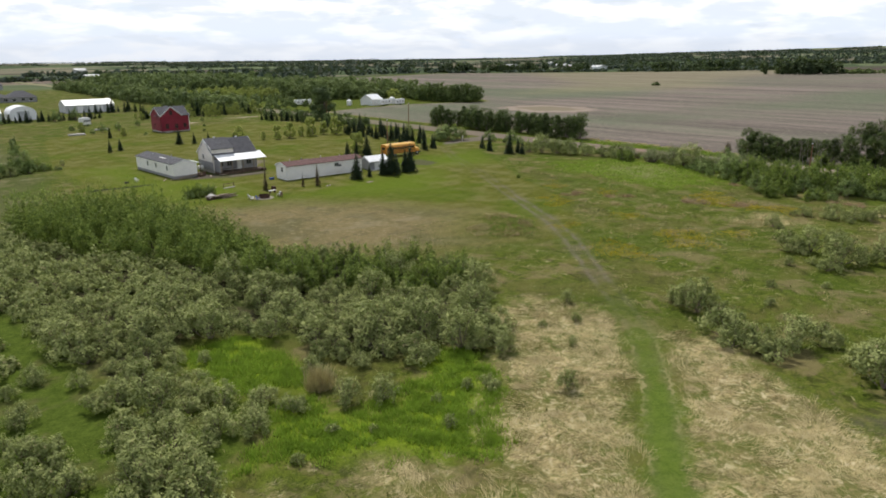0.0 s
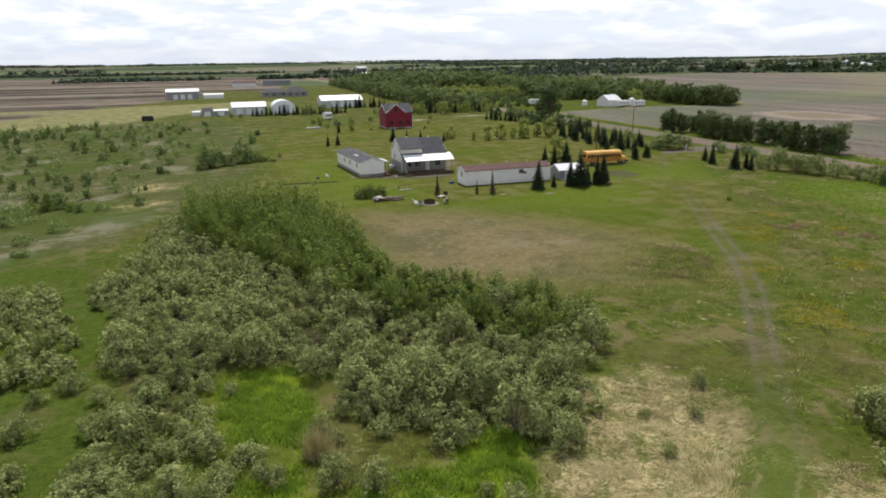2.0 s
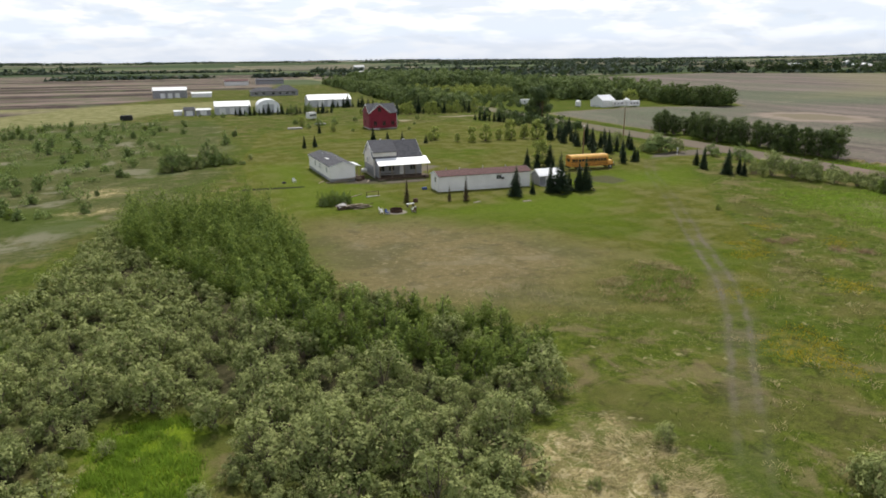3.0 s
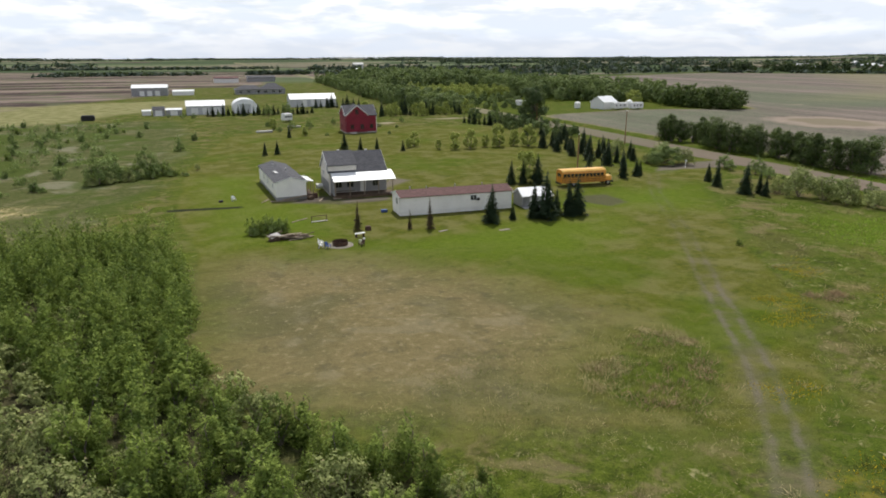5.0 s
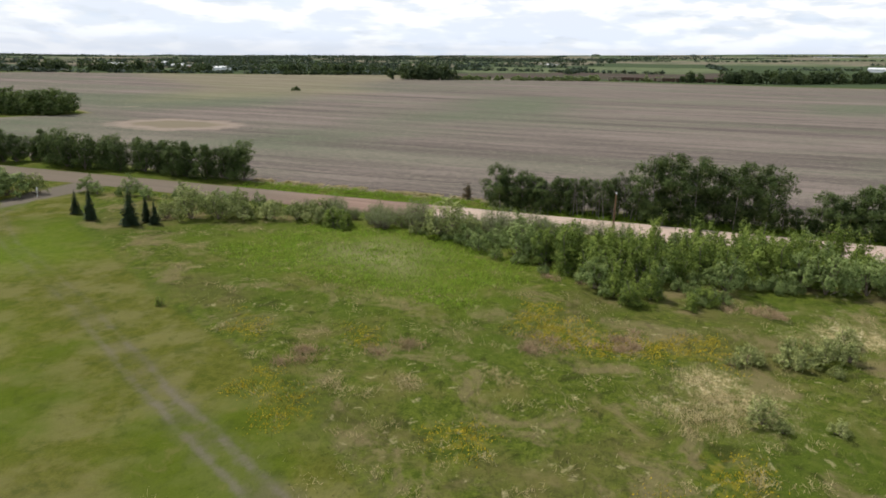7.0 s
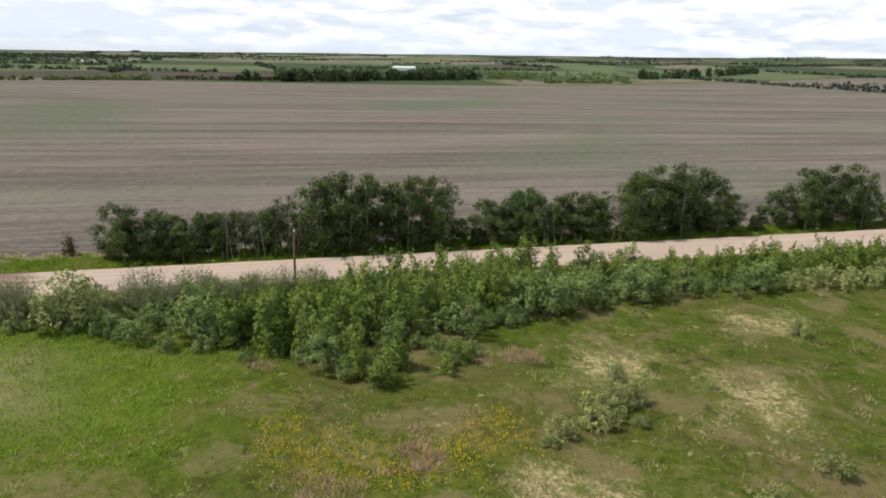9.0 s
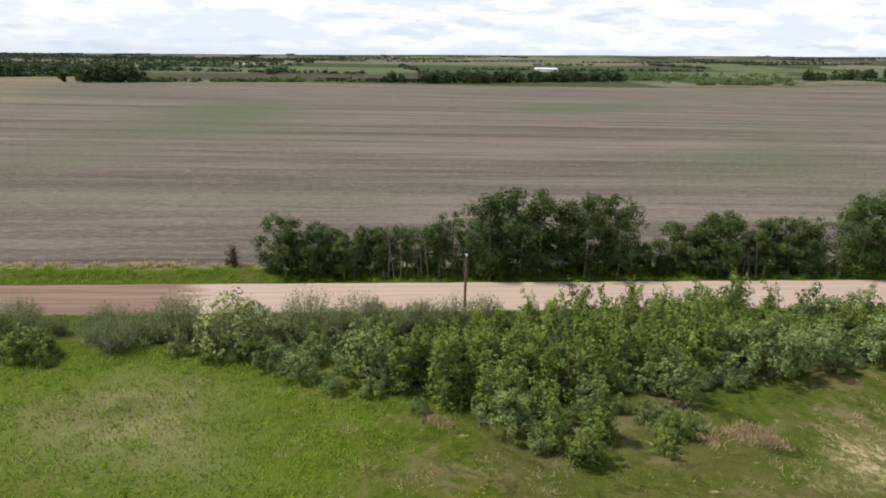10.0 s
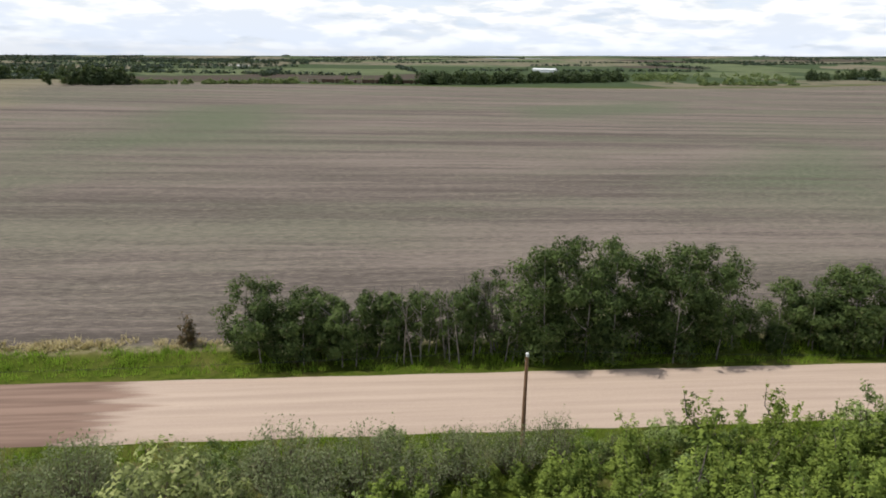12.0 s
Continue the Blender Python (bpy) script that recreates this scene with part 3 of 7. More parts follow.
def land_height(x, y):
    """Gentle rolls in the meadow, ditches by the road, flat where the homes stand; far land climbs in the east."""
    x, y = np.asarray(x, float), np.asarray(y, float)
    roll = 0.14 * np.sin(x * 0.31 + 0.7 * np.sin(y * 0.17)) * np.cos(y * 0.27 + 0.5 * np.sin(x * 0.21)) + 0.07 * np.sin(x * 0.9 + y * 0.4) * np.sin(y * 1.1 - x * 0.3)
    calm = np.clip((np.hypot(np.maximum(np.abs(x - 75) - 40, 0), np.maximum(np.abs(y - 170) - 65, 0)) - 2) / 12, 0, 1)
    road = np.clip((np.abs(x - 149.5) - 5) / 6, 0, 1)
    ditch = -0.45 * (np.exp(-((x - 142.6) / 1.5) ** 2) + np.exp(-((x - 156.6) / 1.5) ** 2)) * np.clip((np.abs(y - 147) - 5) / 5, 0, 1)
    away, bearing = np.hypot(x - 90, y - 70), np.degrees(np.arctan2(x - 90, y - 70))
    rise = np.interp(bearing, (-180, -120, -60, 42, 55, 71, 95, 105, 130, 140, 180), (141, 60, 0, 0, 20, 48, 89, 104, 128, 139, 141))
    hills = rise * np.clip((away - 980) / 3500, 0, 1.1) ** 1.1 + np.clip((away - 980) / 1500, 0, 1) * 2.5 * np.sin(x * 0.0031 + 1.0) * np.sin(y * 0.0027)
    return roll * calm * road * np.exp(-np.maximum(np.hypot(x - 80, y - 80) - 260, 0) / 200) + ditch + hills


def spread(lo, hi, step, reach, grow=1.075):
    """Even steps from lo to hi, then longer and longer out to the horizon."""
    mid = list(np.arange(lo, hi + step / 2, step))
    for sign, end in ((-1, 0), (1, -1)):
        d, out, p = step, [], mid[end]
        while abs(p) < reach:
            d *= grow
            p += sign * d
            out.append(p)
        mid = out[::-1] + mid if sign < 0 else mid + out
    return np.array(mid)


def sheet(name, xs, ys, z, mat):
    """A grid mesh."""
    gx, gy = np.meshgrid(xs, ys)
    co = np.stack([gx, gy, z(gx, gy)], -1).reshape(-1, 3)
    w, h = len(xs), len(ys)
    i = (np.arange(h - 1)[:, None] * w + np.arange(w - 1)[None, :]).ravel()
    quads = np.stack([i, i + 1, i + w + 1, i + w], 1)
    me = raw_mesh(name, co, quads, mat)
    me.polygons.foreach_set("use_smooth", np.ones(len(quads), bool))
    return me, gx.ravel(), gy.ravel()


def raw_mesh(name, co, faces, mat):
    """A mesh from arrays; all faces have the same number of corners."""
    me = bpy.data.meshes.new(name)
    n, k = faces.shape
    me.vertices.add(len(co))
    me.vertices.foreach_set("co", np.ascontiguousarray(co, np.float32).ravel())
    me.loops.add(n * k)
    me.loops.foreach_set("vertex_index", np.ascontiguousarray(faces, np.int32).ravel())
    me.polygons.add(n)
    me.polygons.foreach_set("loop_start", np.arange(0, n * k, k, dtype=np.int32))
    me.materials.append(mat)
    me.update(calc_edges=True)
    return me


def make_ground():
    me, x, y = sheet("ground", spread(-6, 164, 0.9, 4900), spread(2, 152, 0.9, 4900), land_height, M_GROUND)
    lane, along = line_dist(x, y, LANE)
    many = lambda outlines: np.minimum.reduce([poly_dist(x, y, o) for o in outlines])
    zones = {
        "mown": np.maximum(poly_dist(x, y, MOWN), -poly_dist(x, y, UNMOWN)), "dry": np.maximum(poly_dist(x, y, DRY), 4 - poly_dist(x, y, UNMOWN)), "lush": many(LUSH), "straw": many(STRAW), "bare": many(BARE),
        "field": poly_dist(x, y, FIELD), "plough": many(PLOUGH), "litter_shade": poly_dist(x, y, THICKET), "dark_strip": poly_dist(x, y, DARK_STRIP), "drive": line_dist(x, y, DRIVE)[0] - 2.0, "stubble": poly_dist(x, y, STUBBLE), "salt": poly_dist(x, y, SALT), "hay": many(HAY), "pool": many(POOL), "lane": lane, "mud": many(MUD), "greener": many(GREENER), "track": line_dist(x, y, TRACK)[0] - 1.2,
        "bloom": many(BLOOM), "damp": poly_dist(x, y, DAMP), "pasture": poly_dist(x, y, PASTURE), "sprout": many(SPROUT),
        "lane_green": np.clip((60 - along) / 15, 0, 1), "lane_dirt": np.clip((along - 50) / 30, 0.12, 1) * np.clip((145 - along) / 30, 0.3, 1),
        "rough": np.where(x < 143, 1.0 - poly_dist(x, y, MOWN), 30),
        "country": np.minimum(np.maximum(640 - np.hypot(x - 100, y), poly_dist(x, y, FIELD) * -1 + 20), 600),
    }
    for name, v in zones.items():
        me.attributes.new(name, "FLOAT", "POINT").data.foreach_set("value", np.clip(v, -700, 700).astype(np.float32))
    return tagged(new("ground", me), "open prairie ground of mown lawn, rough meadow, straw and cropland", "ground", kind="structure")


make_ground()


def make_road():
    xs = np.array([ROAD_W - 0.9, ROAD_W, ROAD_W + 1.2, 147.2, 149.5, 151.8, ROAD_E - 1.2, ROAD_E, ROAD_E + 0.9])
    crown = np.array([-0.30, 0.02, 0.07, 0.12, 0.16, 0.12, 0.07, 0.02, -0.30])
    ys = spread(-60, 200, 2.0, 3200, 1.12)
    me, _, _ = sheet("road", xs, ys, lambda gx, gy: np.tile(crown, (len(ys), 1)) + 0.02 * np.sin(gy * 0.7 + gx), M_ROAD)
    return tagged(new("road", me), "pale sandy gravel country road, damp and reddish in one stretch", "road", kind="structure")


make_road()

# ---- plants ----
def leaf_cloud(rng, lumps, count, size, droop=0.0, shell=0.35, lift=0.3, dome=0.55):
    """Leaves strewn through the outer parts of lumps (x, y, z, rx, rz): corners and faces, each leaf a narrow triangle."""
    lumps = np.asarray(lumps, float)
    share = lumps[:, 3] ** 1.6 * lumps[:, 4] ** 0.8
    k = rng.choice(len(lumps), count, p=share / share.sum())
    v = rng.normal(size=(count, 3))
    v /= np.linalg.norm(v, axis=1, keepdims=True)
    r = (shell + (1 - shell) * rng.random(count)) ** 0.7 * rng.normal(1.0, 0.10, count)
    L = lumps[k]
    c = L[:, :3] + v * r[:, None] * np.stack([L[:, 3], L[:, 3], L[:, 4]], 1)
    mid = (lumps[:, :3] * share[:, None]).sum(0) / share.sum()
    out = (c - mid * (1, 1, 0.6)) / (lumps[:, :3].std(0) + 0.3)
    out /= np.linalg.norm(out, axis=1, keepdims=True) + 1e-6
    n = v * 0.7 + out * dome + rng.normal(0, 0.36, (count, 3)) + (0, 0, lift)
    n /= np.linalg.norm(n, axis=1, keepdims=True)
    a = np.cross(n, rng.normal(size=(count, 3)))
    a /= np.linalg.norm(a, axis=1, keepdims=True)
    a[:, 2] -= droop
    b = np.cross(n, a)
    s = size * rng.uniform(0.6, 1.4, count)[:, None]
    co = np.stack([c - a * s * 0.8 + b * s * 0.62, c + a * s * 1.1, c - a * s * 0.8 - b * s * 0.62], 1).reshape(-1, 3)
    co[:, 2] = np.maximum(co[:, 2], 0.03)
    return co, np.arange(count * 3).reshape(-1, 3)


def tube(bm, pts, radii, sides=5, first=None):
    """A tapered stem along points."""
    rings = []
    for i, (p, r) in enumerate(zip(pts, radii)):
        d = first if first is not None and i == 0 else (Vector(pts[min(i + 1, len(pts) - 1)]) - Vector(pts[max(i - 1, 0)])).normalized()
        u = d.orthogonal().normalized()
        w = d.cross(u)
        rings.append([bm.verts.new(Vector(p) + (u * math.cos(a) + w * math.sin(a)) * r) for a in (math.tau * j / sides for j in range(sides))])
    for lo, hi in zip(rings, rings[1:]):
        for j in range(sides):
            bm.faces.new((lo[j], lo[(j + 1) % sides], hi[(j + 1) % sides], hi[j]))
    bm.faces.new(rings[-1])


def mesh_of(name, bm, mat):
    me = bpy.data.meshes.new(name)
    bmesh.ops.recalc_face_normals(bm, faces=bm.faces[:])
    bm.to_mesh(me)
    bm.free()
    me.materials.append(mat)
    return me


def stems(rng, root, tops, r0, r1, bend=0.15, sides=5):
    """Stems or limbs that part from one root."""
    bm = bmesh.new()
    root = np.array(root, float)
    for t in tops:
        t = np.array(t, float)
        mids = [root] + [root + (t - root) * s + rng.normal(0, bend, 3) * (0.5 if s < 1 else 0) for s in (0.35, 0.7, 1)]
        tube(bm, [tuple(p) for p in mids], [r0, r0 * 0.75, r0 * 0.45, r1], sides, Vector((0, 0, 1)))
    bmesh.ops.remove_doubles(bm, verts=bm.verts[:], dist=0.002)
    return bm


def willow_lumps(rng, wide, high):
    """A low dome of many rounded clumps down to the ground, with hollows between them."""
    out = []
    for i in range(rng.integers(24, 31)):
        a, u = rng.uniform(0, math.tau), math.sqrt(rng.random())
        d = wide * 0.92 * u
        r = wide * rng.uniform(0.15, 0.27)
        top = high * math.sqrt(max(0.12, 1 - 0.88 * u * u)) * rng.uniform(0.68, 1.08)
        rz = r * rng.uniform(0.75, 1.15)
        out.append((d * math.cos(a), d * math.sin(a), max(top - rz, rz * 0.8), r, rz))
        if top > 0.5 * high and rng.random() < 0.55:
            out.append((d * 1.08 * math.cos(a), d * 1.08 * math.sin(a), max((top - rz) * 0.5, rz), r * 1.1, rz * 1.2))
    return out


def poplar_lumps(rng, wide, high):
    """A few leaders close together, each a ragged spire with a thin tip."""
    out = []
    for i in range(rng.integers(4, 7)):
        a, d = rng.uniform(0, math.tau), wide * 0.62 * math.sqrt(rng.random())
        x, y, top = d * math.cos(a), d * math.sin(a), high * rng.uniform(0.55, 1.0)
        lx, ly = rng.normal(0, 0.22, 2) * wide
        for k, s in enumerate(np.arange(0.10, 1.02, 0.085)):
            r = wide * (0.38 * max(1 - s, 0.0) ** 0.75 + 0.045) * rng.uniform(0.7, 1.35)
            w = 0.16 + 0.2 * (1 - s)
            out.append((x + lx * s + rng.normal(0, w), y + ly * s + rng.normal(0, w), top * s, r, top * 0.075))
    return out


def tree_lumps(rng, wide, high):
    """A full crown from near the ground up, uneven on top."""
    out = []
    for i in range(46):
        a, s = rng.uniform(0, math.tau), 0.10 + 0.83 * rng.random() ** 0.85
        girth = wide * (0.62 + 0.55 * math.sin(math.pi * min(1, 0.18 + s * 0.86)))
        d = girth * 0.62 * math.sqrt(rng.uniform(0.0, 1))
        r = wide * rng.uniform(0.20, 0.34) * (1.1 - 0.35 * s)
        out.append((d * math.cos(a), d * math.sin(a), high * s, r, r * rng.uniform(0.7, 1.05)))
    return out


def aspen_lumps(rng, wide, high):
    """Several crowns side by side, rounded above, ragged and part open below."""
    out = []
    for i in range(3):
        a = math.tau * (i / 3 + rng.uniform(0, 0.25))
        cx, cy, top = wide * 0.42 * math.cos(a), wide * 0.42 * math.sin(a), high * rng.uniform(0.8, 1.0)
        for k in range(30):
            b, s = rng.uniform(0, math.tau), 0.13 + 0.82 * rng.random() ** 0.85
            girth = wide * 0.68 * math.sin(math.pi * min(0.95, max(0.22, s)))
            d = girth * math.sqrt(rng.random())
            r = wide * rng.uniform(0.17, 0.30) * (1.15 - 0.4 * s)
            out.append((cx + d * math.cos(b), cy + d * math.sin(b), max(top * s - r * 0.3, r), r, r * rng.uniform(0.7, 1.0)))
    return out


def plant_kind(name, seed, lumps, count, size, mat, bend, stem_mat, wide, high, r0, stem_n, part_name="crown", stem_name="stem", shell=0.3):
    """One plant: an Empty at its base, its stems and its crown."""
    rng = np.random.default_rng(seed)
    L = lumps(rng, wide, high)
    co, q = leaf_cloud(rng, L, count, size, shell=shell)
    top = new(name)
    crown = new(part_name, raw_mesh(part_name, co, q, mat))
    crown.parent = top
    pick = rng.choice(len(L), min(stem_n, len(L)), replace=False)
    tops = [(L[i][0], L[i][1], L[i][2] + L[i][4] * 0.4) for i in pick]
    st = new(stem_name, mesh_of(stem_name, stems(rng, (0, 0, -0.15), tops, r0 * 1.3, r0 * 0.25, bend), stem_mat))
    st.parent = top
    return top


def aspen_kind(name, seed, count, size, mat, wide, high, bark, trunks=5, lumps=aspen_lumps):
    """A clump of tall stems: an Empty at its base, a crown, and each trunk with its limbs."""
    rng = np.random.default_rng(seed)
    L = lumps(rng, wide, high)
    co, q = leaf_cloud(rng, L, count, size, shell=0.45)
    top = new(name)
    new("crown", raw_mesh("crown", co, q, mat)).parent = top
    for i in range(trunks):
        a = math.tau * (i + rng.uniform(0, 0.6)) / trunks
        x, y = wide * 0.5 * math.cos(a), wide * 0.5 * math.sin(a)
        bm = bmesh.new()
        lean = rng.normal(0, 0.65, 2)
        pts = [(x, y, -0.2), (x + lean[0] * 0.4, y + lean[1] * 0.4, high * 0.35), (x + lean[0], y + lean[1], high * 0.86)]
        tube(bm, pts, [0.085, 0.06, 0.015], 6, Vector((0, 0, 1)))
        for k in range(4):
            b, s = rng.uniform(0, math.tau), rng.uniform(0.22, 0.62)
            p = Vector(pts[1]).lerp(Vector(pts[2]), s) if s > 0.35 else Vector(pts[0]).lerp(Vector(pts[1]), s / 0.35)
            n = wide * rng.uniform(0.3, 0.6)
            tube(bm, [tuple(p), (p.x + n * 0.6 * math.cos(b), p.y + n * 0.6 * math.sin(b), p.z + n * 0.5), (p.x + n * math.cos(b), p.y + n * math.sin(b), p.z + n * 1.1)], [0.04, 0.028, 0.01], 4)
        new("trunk", mesh_of("trunk", bm, bark)).parent = top
    return top


def twig_shrub(name, seed, wide, high, twigs, leaf_n, leaf_size):
    """Brush of many thin upright grey twigs, thin in leaf."""
    rng = np.random.default_rng(seed)
    a, u = rng.uniform(0, math.tau, twigs), np.sqrt(rng.random(twigs))
    foot = np.stack([0.35 * wide * u * np.cos(a), 0.35 * wide * u * np.sin(a), np.full(twigs, -0.05)], 1)
    tip = np.stack([wide * u * np.cos(a), wide * u * np.sin(a), high * np.sqrt(1 - 0.6 * u * u) * rng.uniform(0.75, 1.1, twigs)], 1) + rng.normal(0, 0.12, (twigs, 3))
    b = rng.uniform(0, math.tau, twigs)
    side = np.stack([np.cos(b), np.sin(b), np.zeros(twigs)], 1) * 0.014
    top = new(name)
    new("twig_fan", raw_mesh("twig_fan", np.stack([foot + side, tip, foot - side], 1).reshape(-1, 3), np.arange(twigs * 3).reshape(-1, 3), M_TWIG)).parent = top
    k = rng.integers(0, twigs, leaf_n)
    t = rng.uniform(0.35, 1.0, leaf_n)[:, None]
    c = foot[k] * (1 - t) + tip[k] * t + rng.normal(0, 0.07, (leaf_n, 3))
    d, e = rng.normal(0, 1, (leaf_n, 3)), rng.normal(0, 1, (leaf_n, 3))
    d, e = d / np.linalg.norm(d, axis=1, keepdims=True) * leaf_size, e / np.linalg.norm(e, axis=1, keepdims=True) * leaf_size * 0.6
    co = np.stack([c - d + e, c + d, c - d - e], 1).reshape(-1, 3)
    co[:, 2] = np.maximum(co[:, 2], 0.03)
    new("crown", raw_mesh("crown", co, np.arange(leaf_n * 3).reshape(-1, 3), M_GREYBRUSH)).parent = top
    return top


def spruce(name, seed, high, wide, mat, count=900):
    """A conical tree: tiers of drooping boughs round a straight trunk."""
    rng = np.random.default_rng(seed)
    s = 1 - np.sqrt(rng.random(count)) * 0.95
    tiers = max(8, int(high * 2.4))
    tier = np.floor(s * tiers)
    s = np.clip((tier + rng.random(count) ** 2 * 0.7) / tiers, 0.02, 0.99)
    bough = rng.integers(0, 7, count)
    a = bough * math.tau / 7 + tier * 1.9 + rng.normal(0, 0.22, count)
    long = 0.80 + 0.26 * np.sin(bough * 2.7 + tier * 4.1)
    reach = wide * (0.05 + 0.95 * (1 - s) ** 0.9) * np.sqrt(rng.uniform(0.03, 1.1, count)) * long
    out = np.stack([np.cos(a), np.sin(a), np.full(count, -0.35)], 1)
    side = np.stack([-np.sin(a), np.cos(a), rng.normal(0, 0.25, count)], 1)
    c = np.stack([reach * np.cos(a), reach * np.sin(a), high * s * 0.97 + 0.12 * high * (1 - s) * 0.3 - reach * 0.18], 1)
    sz = (0.09 + 0.09 * (1 - s))[:, None] * high / 5 * rng.uniform(0.8, 1.3, count)[:, None]
    co = np.stack([c - out * sz + side * sz * 0.6, c + out * sz * 1.4, c - out * sz - side * sz * 0.6], 1).reshape(-1, 3)
    co[:, 2] = np.maximum(co[:, 2], 0.06)
    top = new(name)
    boughs = new("bough_cone", raw_mesh("bough_cone", co, np.arange(count * 3).reshape(-1, 3), mat))
    boughs.parent = top
    bm = bmesh.new()
    tube(bm, [(0, 0, -0.15), (0, 0, high * 0.5), (0, 0, high * 0.99)], [0.018 * high + 0.03, 0.012 * high, 0.012], 6)
    trunk = new("trunk", mesh_of("trunk", bm, M_BARK))
    trunk.parent = top
    return top


def strew(rng, outline, gap, tries=6000, taken=None):
    """Places inside an outline, no two nearer than gap times a free factor."""
    pts = [] if taken is None else taken
    xs, ys = [p[0] for p in outline], [p[1] for p in outline]
    cx, cy = rng.uniform(min(xs), max(xs), tries), rng.uniform(min(ys), max(ys), tries)
    ok = poly_dist(cx, cy, outline) < 0
    made = []
    for x, y in zip(cx[ok], cy[ok]):
        g = gap * rng.uniform(0.8, 1.3)
        if all((x - a) ** 2 + (y - b) ** 2 > g * g for a, b in pts):
            pts.append((x, y))
            made.append((x, y))
    return made


def stand(ob, x, y, turn, size, tall=1.0, sink=0.0):
    return Matrix.Translation((x, y, float(land_height(x, y)) - sink)) @ pose(0, 0, 0, 0, 0, turn) @ Matrix.Diagonal((size, size, size * tall, 1))


class Nursery:
    """Kinds built once, then copied; the first plant of each kind is the built one."""
    def __init__(self, kinds, label, category, group):
        self.kinds, self.fresh, self.tags = kinds, [True] * len(kinds), (label, category, group)
        for k in kinds:
            tagged(k, *self.tags)

    def put(self, i, x, y, turn, size, tall=1.0, label="", lean=0.0):
        i %= len(self.kinds)
        m = stand(None, x, y, turn, size, tall)
        if self.fresh[i]:
            self.fresh[i] = False
            self.kinds[i].matrix_basis = m
            ob = self.kinds[i]
        else:
            ob = copy_thing(self.kinds[i], m)
        if label:
            tagged(ob, label)
        return ob


def stuff_leaves(name, rng, plants, per, size, mat, lumps, label, category, shell=0.3):
    """Uncounted growth as one mesh: plants is a list of (x, y, wide, high)."""
    cos = []
    for x, y, wide, high in plants:
        co, q = leaf_cloud(rng, lumps(rng, wide, high), per, size, shell=shell)
        co = co + (x, y, float(land_height(x, y)))
        cos.append(co)
    co = np.concatenate(cos)
    me = raw_mesh(name, co, np.arange(len(co)).reshape(-1, 3), mat)
    return tagged(new(name, me), label, category, kind="stuff")


def blades(name, rng, places, count, length, width, lean, mat, label, category, swirl=False, loose=0.3):
    """Loose grass as one mesh: narrow bent blades round the given places."""
    x, y = places
    k = rng.integers(0, len(x), count)
    bx, by = x[k] + rng.normal(0, loose, count), y[k] + rng.normal(0, loose, count)
    bz = land_height(bx, by)
    if swirl:
        a = 2.2 * np.sin(bx * 0.33 + 1.5 * np.sin(by * 0.21)) + 1.8 * np.cos(by * 0.41 + bx * 0.1) + rng.normal(0, 0.45, count)
    else:
        a = rng.uniform(0, math.tau, count)
    n = length * rng.uniform(0.55, 1.35, count)
    tilt = np.clip(rng.normal(lean, 0.2, count), 0.02, 1.55)
    tip = np.stack([bx + n * np.sin(tilt) * np.cos(a), by + n * np.sin(tilt) * np.sin(a), bz + 0.02 + n * np.cos(tilt)], 1)
    w = width * rng.uniform(0.6, 1.4, count)
    side = np.stack([-np.sin(a) * w, np.cos(a) * w, np.zeros(count)], 1)
    foot = np.stack([bx, by, bz - 0.02], 1)
    co = np.stack([foot + side * 1.3, tip, foot - side * 1.3], 1).reshape(-1, 3)
    return tagged(new(name, raw_mesh(name, co, np.arange(count * 3).reshape(-1, 3), mat)), label, category, kind="stuff")


def tuft_places(rng, outlines, count, clump=0.9, keep=None):
    """Clustered places inside outlines."""
    xs, ys = [], []
    for o in outlines:
        px, py = [p[0] for p in o], [p[1] for p in o]
        size = (max(px) - min(px)) * (max(py) - min(py))
        n = int(count * size)
        x, y = rng.uniform(min(px), max(px), n), rng.uniform(min(py), max(py), n)
        wave = np.sin(x * 1.3 + 2 * np.sin(y * 0.7)) * np.sin(y * 1.1 + 1.7 * np.sin(x * 0.5)) + 0.6 * np.sin(x * 3.1 + y * 2.3)
        ragged = 1.3 * np.sin(x * 0.8 + 1.6 * np.sin(y * 0.6)) + 1.0 * np.sin(y * 1.3 + x * 0.4) + rng.normal(0, 0.7, n)
        ok = (poly_dist(x, y, o) < ragged * 0.6) & (wave + rng.normal(0, 0.5, n) > clump - 1.0)
        if keep is not None:
            ok &= keep(x, y)
        xs.append(x[ok])
        ys.append(y[ok])
    return np.concatenate(xs), np.concatenate(ys)

# ---- buildings ----
def siding(name, light, dark, lap=0.2, axis=2, rough=0.6):
    """Lapped boards, or ribbed sheet along another axis."""
    m, nt, bsdf, co = material(name, rough, 0.3)
    a = span(nt, grain(nt, co, 0.7, 5.0), 0.35, 0.7)
    z = wire(nt, "ShaderNodeSeparateXYZ", {0: co}).outputs[axis]
    saw = calc(nt, "FRACT", calc(nt, "DIVIDE", z, lap))
    col = tint(nt, calc(nt, "MULTIPLY", a, 0.6), light, dark)
    col = tint(nt, calc(nt, "MULTIPLY", span(nt, saw, 0.14, 0.0), 0.45), col, tuple(c * 0.5 for c in dark))
    nt.links.new(col, bsdf.inputs["Base Color"])
    relief(nt, bsdf, saw, 0.5, 0.02)
    return m


